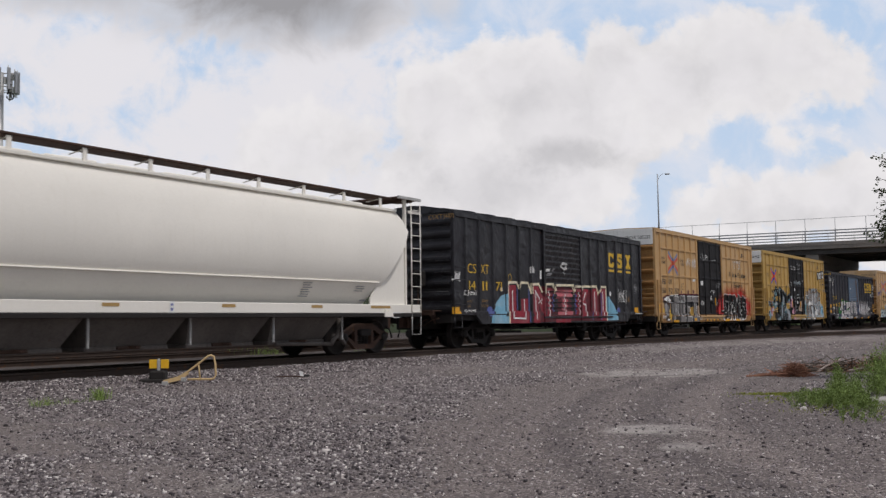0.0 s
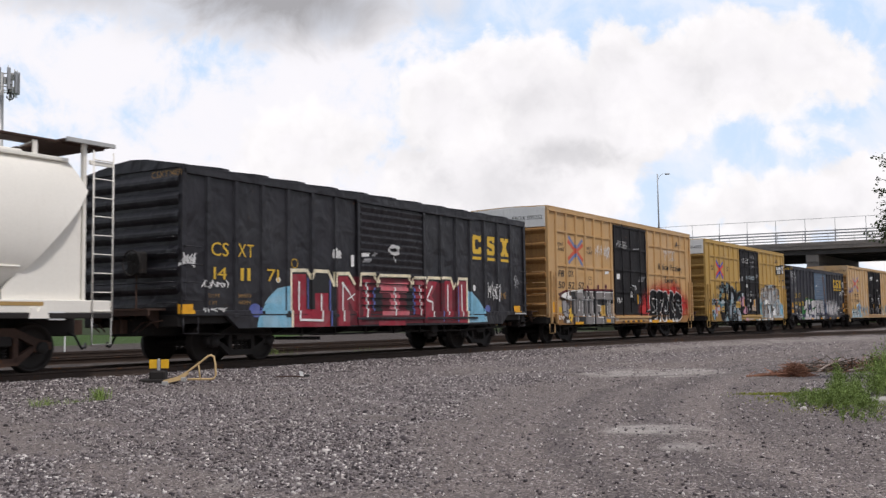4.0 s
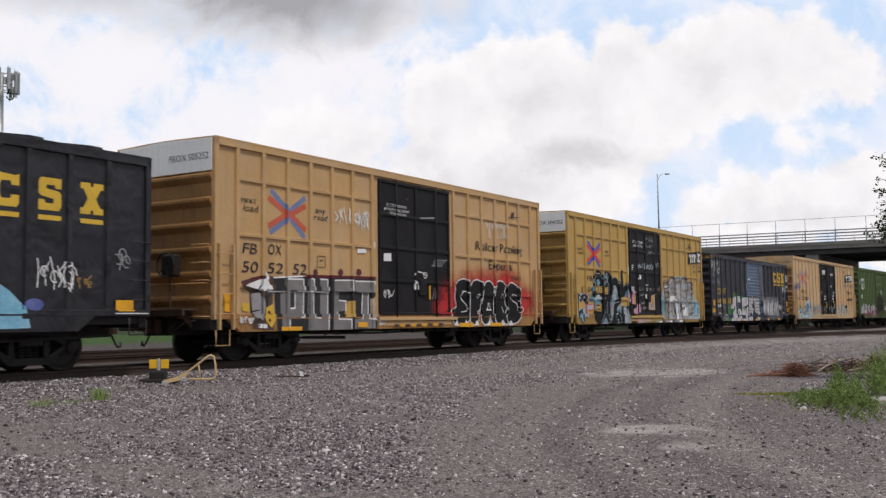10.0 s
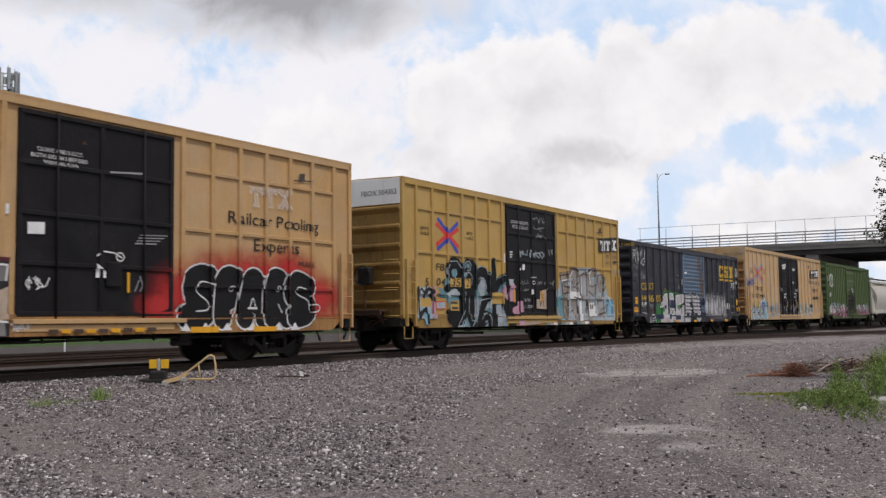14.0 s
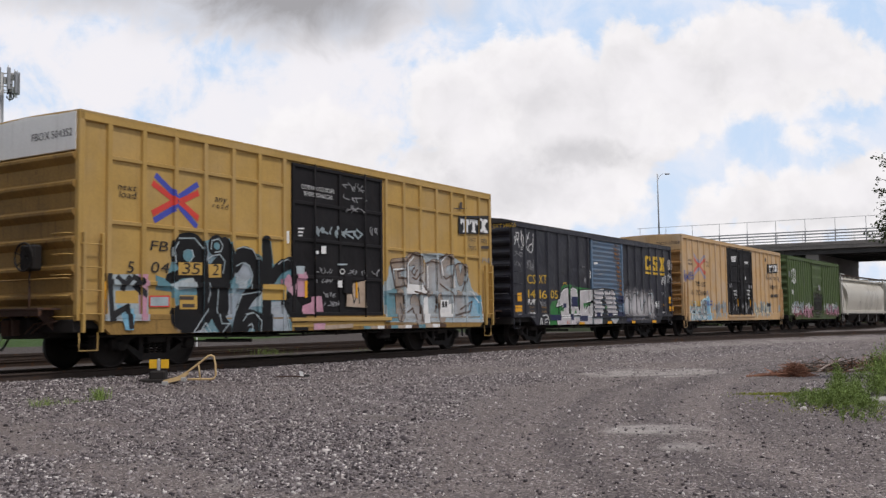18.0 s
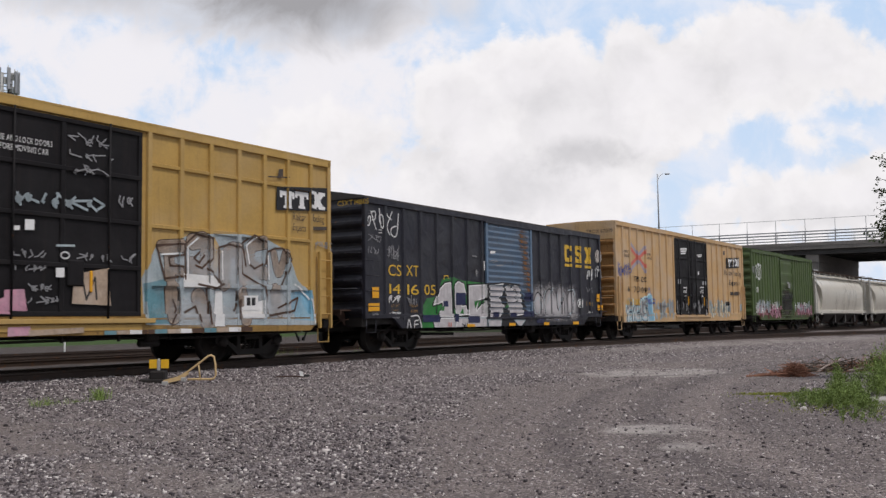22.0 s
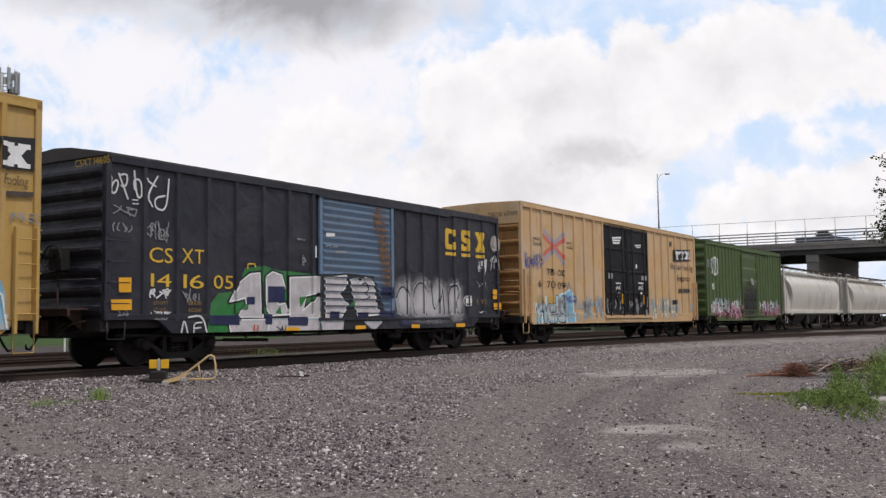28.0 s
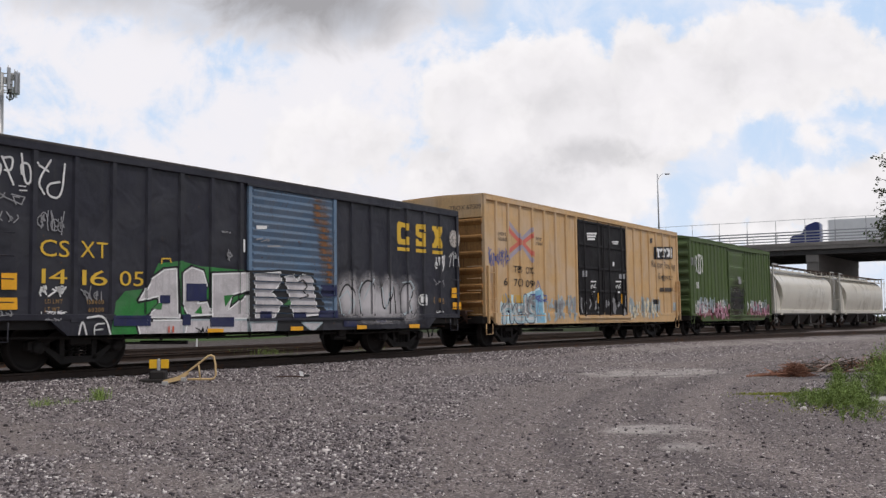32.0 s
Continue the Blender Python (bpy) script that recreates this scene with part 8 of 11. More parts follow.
yellow_side.paint("lettering", "", [("ink_black", fit_text("road", 3.41, 3.405, 0.54, 0.15, 0.15))], 0.0158)
yellow_side.paint("lettering", "", [("ink_black", fit_text("FB", 0.9, 2.45, 0.48, 0.24, 0.12))], 0.0164)
yellow_side.paint("lettering", "", [("ink_black", fit_text("OX", 1.74, 2.467, 0.48, 0.245, 0.12))], 0.017)
yellow_side.paint("lettering", "", [("ink_black", fit_text("50", 0.88, 2.025, 0.53, 0.25, 0.12))], 0.0176)
yellow_side.paint("lettering", "", [("ink_black", fit_text("52", 1.71, 2.025, 0.54, 0.25, 0.12))], 0.0182)
yellow_side.paint("lettering", "", [("ink_black", fit_text("52", 2.6, 2.03, 0.51, 0.26, 0.12))], 0.0188)
yellow_side.paint("painted_line", "", [("stencil", stroke([(3.54, 2.51), (3.84, 2.52), (3.84, 2.24), (3.53, 2.24)], 0.018, True))], 0.0194)
yellow_side.paint("decal", "", [("stencil", fill([(3.62, 2.39), (3.75, 2.4), (3.75, 2.43), (3.62, 2.42)]))], 0.02)
yellow_side.paint("lettering", "", [("ink_black", fit_text("Railcar Pooling", 11.33, 3.103, 3.12, 0.275))], 0.0206)
yellow_side.paint("lettering", "", [("ink_black", fit_text("Experts", 12.15, 2.518, 1.57, 0.285))], 0.0212)
yellow_side.paint("lettering", "", [("ink_black", fit_text("MAIL", 13.70, 2.22, 0.56, 0.13))], 0.0218)
yellow_side.paint("lettering", "", [("ink_white", fit_text("CLOSE AND LOCK", 6.47, 4.033, 0.97, 0.074))], 0.0224)
yellow_side.paint("lettering", "", [("ink_white", fit_text("BOTH DOORS BEFORE", 6.35, 3.913, 1.2, 0.074))], 0.023)
yellow_side.paint("lettering", "", [("ink_white", fit_text("MOVING CAR", 6.61, 3.802, 0.72, 0.075))], 0.0236)
yellow_side.paint("decal", "", [("ink_white", fill([(6.3, 2.51), (6.65, 2.52), (6.65, 2.74), (6.3, 2.72)]))], 0.0242)
yellow_side.paint("decal", "", [("ink_white", fill([(5.16, 2.67), (5.54, 2.69), (5.54, 2.8), (5.17, 2.78)]))], 0.0248)
yellow_side.paint("decal", "", [("ink_white", fill([(5.88, 2.83), (5.95, 2.84), (5.95, 3.01), (5.88, 3.01)]))], 0.0254)
yellow_side.paint("decal", "", [("chalk", fill([(8.84, 2.64), (9.55, 2.67), (9.55, 2.69), (8.84, 2.66)]))], 0.026)
yellow_side.paint("decal", "", [("chalk", fill([(8.79, 2.58), (9.45, 2.61), (9.45, 2.63), (8.79, 2.6)]))], 0.0266)
yellow_side.paint("decal", "", [("chalk", fill([(8.74, 2.52), (9.35, 2.55), (9.35, 2.57), (8.74, 2.54)]))], 0.0272)
yellow_side.paint("decal", "", [("chalk", fill([(8.69, 2.46), (9.26, 2.48), (9.26, 2.51), (8.7, 2.49)]))], 0.0278)
yellow_side.paint("decal", "", [("chalk", fill([(8.05, 3.8), (8.87, 3.87), (8.87, 3.91), (8.05, 3.84)]))], 0.0284)
yellow_side.paint("decal", "", [("ink_white", fill([(7.77, 2.04), (8.01, 1.89), (8.01, 1.77), (7.77, 1.77)]))], 0.029)
yellow_side.paint("painted_line", "", [("ink_white", stroke([(7.8, 2.19), (7.95, 2.28), (8.2, 2.26), (8.37, 2.18)], 0.03))], 0.0296)
yellow_side.paint("painted_line", "", [("ink_white", stroke(arc(8.34, 2.19, 0.09, 0.08, 0, 360, 16), 0.03))], 0.0302)
yellow_side.paint("scrawl", "", [("ink_white", scribble(4.23, 3.39, 0.64, 0.43, 12, 22, 0.035))], 0.0308)
yellow_side.paint("scrawl", "", [("ink_white", scribble(5.09, 3.3, 0.6, 0.54, 16, 23, 0.035))], 0.0314)
yellow_side.paint("scrawl", "", [("ink_white", scribble(6.3, 1.48, 0.46, 0.31, 7, 24, 0.03))], 0.032)
yellow_side.paint("scrawl", "", [("chalk", scribble(8.7, 1.51, 0.29, 0.34, 5, 25, 0.03))], 0.0326)
yellow_side.paint("emblem_block", "ghost of a painted-out emblem", [("faint_white", block_sign(11.98, 3.52, 0.44, 0.48, "tee"))], 0.0332)
yellow_side.paint("emblem_block", "ghost of a painted-out emblem", [("faint_white", block_sign(12.46, 3.54, 0.44, 0.48, "tee"))], 0.0338)
yellow_side.paint("emblem_block", "ghost of a painted-out emblem", [("faint_white", block_sign(12.94, 3.55, 0.46, 0.48, "waist"))], 0.0344)
yellow_side.paint("decal", "", [("stencil", fill([(13.72, 4.47), (13.92, 4.51), (13.91, 4.32), (13.71, 4.31)]))], 0.035)
yellow_side.paint("decal", "", [("stencil", fill([(13.49, 4.27), (14.17, 4.33), (14.17, 4.36), (13.49, 4.3)]))], 0.0356)
yellow_side.paint("decal", "", [("ink_orange", fill([(2.14, 0.67), (2.87, 0.66), (2.87, 0.78), (2.14, 0.78)]))], 0.0362)
yellow_side.paint("decal", "", [("ink_orange", fill([(5.09, 0.74), (5.5, 0.73), (5.5, 0.86), (5.09, 0.87)]))], 0.0368)
yellow_side.paint("decal", "", [("ink_orange", fill([(10.17, 0.69), (10.99, 0.68), (11.0, 0.81), (10.17, 0.81)]))], 0.0374)
yellow_side.paint("decal", "", [("ink_orange", fill([(12.07, 0.68), (12.84, 0.68), (12.85, 0.79), (12.07, 0.8)]))], 0.038)
yellow_side.paint("decal", "", [("ink_orange", fill([(0.32, 1.13), (0.49, 1.13), (0.49, 1.52), (0.32, 1.52)]))], 0.0386)
yellow_side.paint("decal", "", [("spray_brown", fill([(6.74, 0.72), (6.94, 0.72), (6.95, 0.8), (6.74, 0.8)]))], 0.0392)
yellow_side.paint("decal", "", [("ink_orange", fill([(7.01, 0.73), (7.21, 0.72), (7.22, 0.8), (7.01, 0.8)]))], 0.0398)
yellow_side.paint("decal", "", [("spray_brown", fill([(7.28, 0.73), (7.49, 0.72), (7.49, 0.8), (7.28, 0.8)]))], 0.0404)
yellow_side.paint("decal", "", [("ink_orange", fill([(7.55, 0.73), (7.77, 0.72), (7.77, 0.8), (7.56, 0.8)]))], 0.041)
yellow_side.paint("decal", "", [("spray_brown", fill([(7.83, 0.73), (8.05, 0.72), (8.05, 0.8), (7.83, 0.8)]))], 0.0416)
yellow_side.paint("decal", "", [("ink_orange", fill([(8.12, 0.73), (8.34, 0.72), (8.34, 0.8), (8.12, 0.81)]))], 0.0422)
yellow_side.paint("decal", "", [("spray_brown", fill([(8.41, 0.73), (8.63, 0.73), (8.63, 0.81), (8.41, 0.81)]))], 0.0428)
yellow_side.paint("decal", "", [("ink_orange", fill([(8.7, 0.73), (8.93, 0.73), (8.93, 0.81), (8.7, 0.81)]))], 0.0434)
yellow_side.paint("decal", "", [("spray_brown", fill([(9.0, 0.73), (9.23, 0.73), (9.24, 0.81), (9.0, 0.81)]))], 0.044)

# ---------------------------------------------------------------- the mustard boxcar
mustard_side.paint("emblem", "crossed red and blue track emblem", about([
    ("bright_blue", stroke([(1.8, 3.98), (2.33, 3.64)], 0.15)),
    ("bright_blue", stroke([(2.33, 3.64), (2.48, 3.43), (2.33, 3.22)], 0.13)),
    ("bright_blue", stroke([(2.33, 3.22), (1.77, 2.92)], 0.15)),
    ("bright_blue", stroke([(3.17, 3.91), (2.6, 3.57)], 0.15)),
    ("bright_blue", stroke([(2.6, 3.29), (3.14, 2.88)], 0.15)),
    ("bright_red", stroke([(1.71, 3.79), (2.39, 3.45)], 0.15)),
    ("bright_red", stroke([(1.71, 3.09), (2.39, 3.42)], 0.15)),
    ("bright_red", stroke([(3.19, 3.7), (2.63, 3.45)], 0.15)),
    ("bright_red", stroke([(3.19, 3.09), (2.63, 3.4)], 0.15)),
    ("bright_red", fill([(1.68, 3.89), (1.68, 3.68), (1.86, 3.75)])),
    ("bright_red", fill([(1.68, 2.97), (1.68, 3.18), (1.86, 3.11)])),
    ("bright_red", fill([(3.22, 3.82), (3.22, 3.61), (3.04, 3.68)])),
    ("bright_red", fill([(3.22, 2.97), (3.22, 3.18), (3.04, 3.11)])),
], 2.45, 3.43, 0.8, 0.84))
mustard_side.paint("graffiti", "swirling black graffiti with teal and pale blue fill", [
    ("spray_teal", fill([(1.92, 1.87), (2.21, 1.8), (2.33, 2.15), (2.36, 2.57), (2.75, 2.72), (3.16, 2.63), (3.41, 2.69), (4.02, 2.75), (4.17, 2.37), (4.48, 2.6), (4.96, 2.5), (5.01, 2.74), (5.37, 2.79), (5.46, 2.27), (5.97, 2.43), (6.15, 2.17), (6.04, 1.36), (6.05, 0.61), (2.86, 0.61), (3.01, 0.86), (2.43, 1.13), (2.34, 1.54), (1.92, 1.57)])),
    ("spray_pale", fill([(4.08, 2.04), (4.48, 2.22), (4.7, 1.98), (4.49, 1.63), (4.29, 1.63)])),
    ("spray_pale", fill([(2.25, 1.69), (2.94, 1.86), (3.08, 1.64), (2.47, 1.57)])),
    ("spray_pale", fill([(5.35, 1.35), (5.75, 1.38), (5.99, 0.63), (5.36, 0.62)])),
    ("spray_pale", fill([(3.1, 0.86), (3.43, 0.62), (2.92, 0.62)])),
    ("spray_pale", fill([(3.67, 1.49), (4.09, 1.54), (4.05, 1.01), (3.8, 0.93)])),
    ("spray_pale", fill([(4.7, 1.56), (5.0, 1.6), (4.97, 1.26), (4.71, 1.24)])),
    ("pale_cloud", bar(2.0, 0.62, 4.2, 2.2)),
    ("mustard_patch", fill([(4.17, 2.7), (4.95, 2.8), (5.01, 2.38), (4.69, 2.57), (4.27, 2.52)])),
    ("mustard_patch", fill([(5.42, 2.75), (5.91, 2.83), (5.97, 2.47), (5.46, 2.23)])),
    ("ink_black", brush([(2.67, 2.15), (2.47, 2.27), (2.49, 2.52), (2.75, 2.64), (3.04, 2.6), (3.14, 2.39), (3.01, 2.17)], 0.36)),
    ("ink_black", brush([(2.29, 1.81), (2.63, 1.95), (3.03, 1.95)], 0.22)),
    ("ink_black", brush([(3.01, 2.15), (3.24, 1.88), (3.33, 1.41), (3.23, 1.05), (2.85, 0.92), (2.52, 1.02)], 0.5)),
    ("ink_black", brush([(2.85, 0.92), (2.7, 0.71)], 0.3)),
    ("ink_black", brush([(3.41, 1.53), (3.61, 1.01), (3.85, 0.75)], 0.36)),
    ("ink_black", brush([(3.57, 2.01), (3.81, 2.23), (3.64, 1.73), (3.48, 1.33)], 0.4)),
    ("ink_black", brush([(3.87, 2.6), (4.03, 2.16), (3.79, 1.74), (3.82, 1.21)], 0.36)),
    ("ink_black", brush([(4.18, 2.16), (4.4, 2.45), (4.69, 2.4), (4.93, 2.07), (4.89, 1.69), (4.55, 1.43), (4.3, 1.05), (4.2, 0.68)], 0.36)),
    ("ink_black", brush([(4.3, 0.74), (4.55, 1.01), (4.92, 0.92), (4.98, 0.69)], 0.42)),
    ("ink_black", brush([(5.17, 2.73), (5.26, 2.3), (5.18, 1.87)], 0.34)),
    ("ink_black", brush([(5.4, 1.92), (5.68, 2.21), (6.06, 2.3)], 0.3)),
    ("ink_black", brush([(5.19, 1.39), (5.19, 1.05), (5.2, 0.66)], 0.36)),
    ("ink_black", brush([(5.98, 1.36), (6.28, 1.05), (6.41, 0.73)], 0.5)),
    ("ink_black", stroke(arc(3.62, 2.56, 0.17, 0.15, 0, 360, 16), 0.16)),
    ("spray_teal", fill(arc(3.62, 2.56, 0.09, 0.08, 0, 340, 14))),
    ("spray_teal", fill(arc(2.79, 2.31, 0.15, 0.13, 0, 340, 14))),
    ("spray_pale", stroke([(2.4, 2.15), (2.36, 2.42), (2.53, 2.66), (2.97, 2.69), (3.21, 2.49)], 0.028)),
    ("spray_pale", stroke([(2.9, 2.43), (2.95, 2.3), (2.83, 2.18)], 0.028)),
    ("spray_pale", stroke([(3.45, 2.49), (3.48, 2.67), (3.68, 2.72), (3.8, 2.59), (3.75, 2.45), (3.56, 2.42)], 0.028)),
    ("spray_pale", stroke([(3.35, 2.26), (3.49, 2.34), (3.71, 2.38), (3.87, 2.23), (3.81, 1.98)], 0.028)),
    ("spray_pale", stroke([(4.23, 2.53), (4.43, 2.59), (4.74, 2.55), (4.91, 2.33)], 0.028)),
    ("spray_pale", stroke([(4.2, 2.14), (4.41, 2.23), (4.64, 2.17), (4.75, 1.96), (4.66, 1.66)], 0.028)),
    ("spray_pale", stroke([(3.34, 1.8), (3.43, 1.53), (3.31, 1.17), (3.14, 0.97), (2.92, 0.7)], 0.028)),
    ("spray_pale", stroke([(3.67, 1.61), (3.63, 1.17), (3.73, 0.87), (3.96, 0.87), (3.71, 0.64), (3.48, 0.71)], 0.028)),
    ("spray_pale", stroke([(4.4, 0.93), (4.5, 1.07), (4.76, 1.11), (4.98, 0.92), (4.95, 0.67)], 0.028)),
    ("spray_pale", stroke([(4.56, 0.82), (4.66, 0.86), (4.71, 0.78), (4.63, 0.66)], 0.028)),
    ("spray_pale", stroke([(5.6, 2.25), (5.86, 2.38), (6.09, 2.35), (6.16, 2.17)], 0.028)),
    ("spray_pale", stroke([(4.22, 1.17), (4.39, 1.51), (4.91, 1.58)], 0.028)),
    ("spray_pale", stroke([(5.02, 1.65), (5.0, 1.26)], 0.028)),
    ("spray_pale", stroke([(5.87, 1.05), (5.99, 0.63)], 0.028)),
    ("spray_pale", stroke([(3.1, 0.7), (3.24, 0.89), (3.47, 0.62)], 0.028)),
    ("spray_rose", fill([(5.68, 1.86), (5.98, 2.03), (6.23, 1.81), (6.17, 1.45), (5.87, 1.67)])),
    ("spray_rose", fill([(6.23, 2.06), (6.58, 2.1), (6.6, 1.5), (6.25, 1.49)])),
    ("spray_rose", fill([(6.77, 1.5), (7.16, 1.52), (7.22, 1.13), (6.76, 1.14)])),
    ("spray_rose", fill([(6.43, 1.27), (6.77, 1.37), (6.87, 1.07), (6.4, 1.08)])),
    ("spray_pale", fill([(6.2, 2.23), (6.52, 2.24), (6.49, 2.05), (6.23, 2.04)])),
    ("spray_rose", stroke([(6.9, 0.77), (7.22, 0.78)], 0.16)),
    ("spray_tan", stroke([(7.29, 0.74), (8.37, 0.78)], 0.1)),
    ("spray_pale", fill([(0.71, 1.84), (1.71, 1.88), (1.72, 0.94), (0.63, 0.95)])),
    ("mustard_patch", fill([(0.9, 1.53), (1.46, 1.55), (1.47, 1.29), (0.9, 1.29)])),
    ("spray_rose", fill([(1.46, 1.87), (1.71, 1.88), (1.67, 0.95), (1.5, 0.95)])),
    ("spray_sky", fill([(0.93, 1.26), (1.36, 1.18), (1.31, 0.76), (1.12, 0.77)])),
    ("ink_black", stroke([(0.74, 1.8), (0.81, 1.0)], 0.16)),
    ("ink_black", stroke([(0.97, 1.78), (1.11, 1.65), (1.24, 1.79)], 0.12)),
    ("ink_black", stroke([(1.11, 1.65), (1.08, 1.58)], 0.12)),
    ("ink_black", stroke([(1.35, 1.8), (1.54, 1.73), (1.38, 1.64), (1.63, 1.46)], 0.13)),
    ("ink_black", stroke([(0.88, 1.08), (1.2, 1.22), (1.26, 0.83)], 0.12)),
])
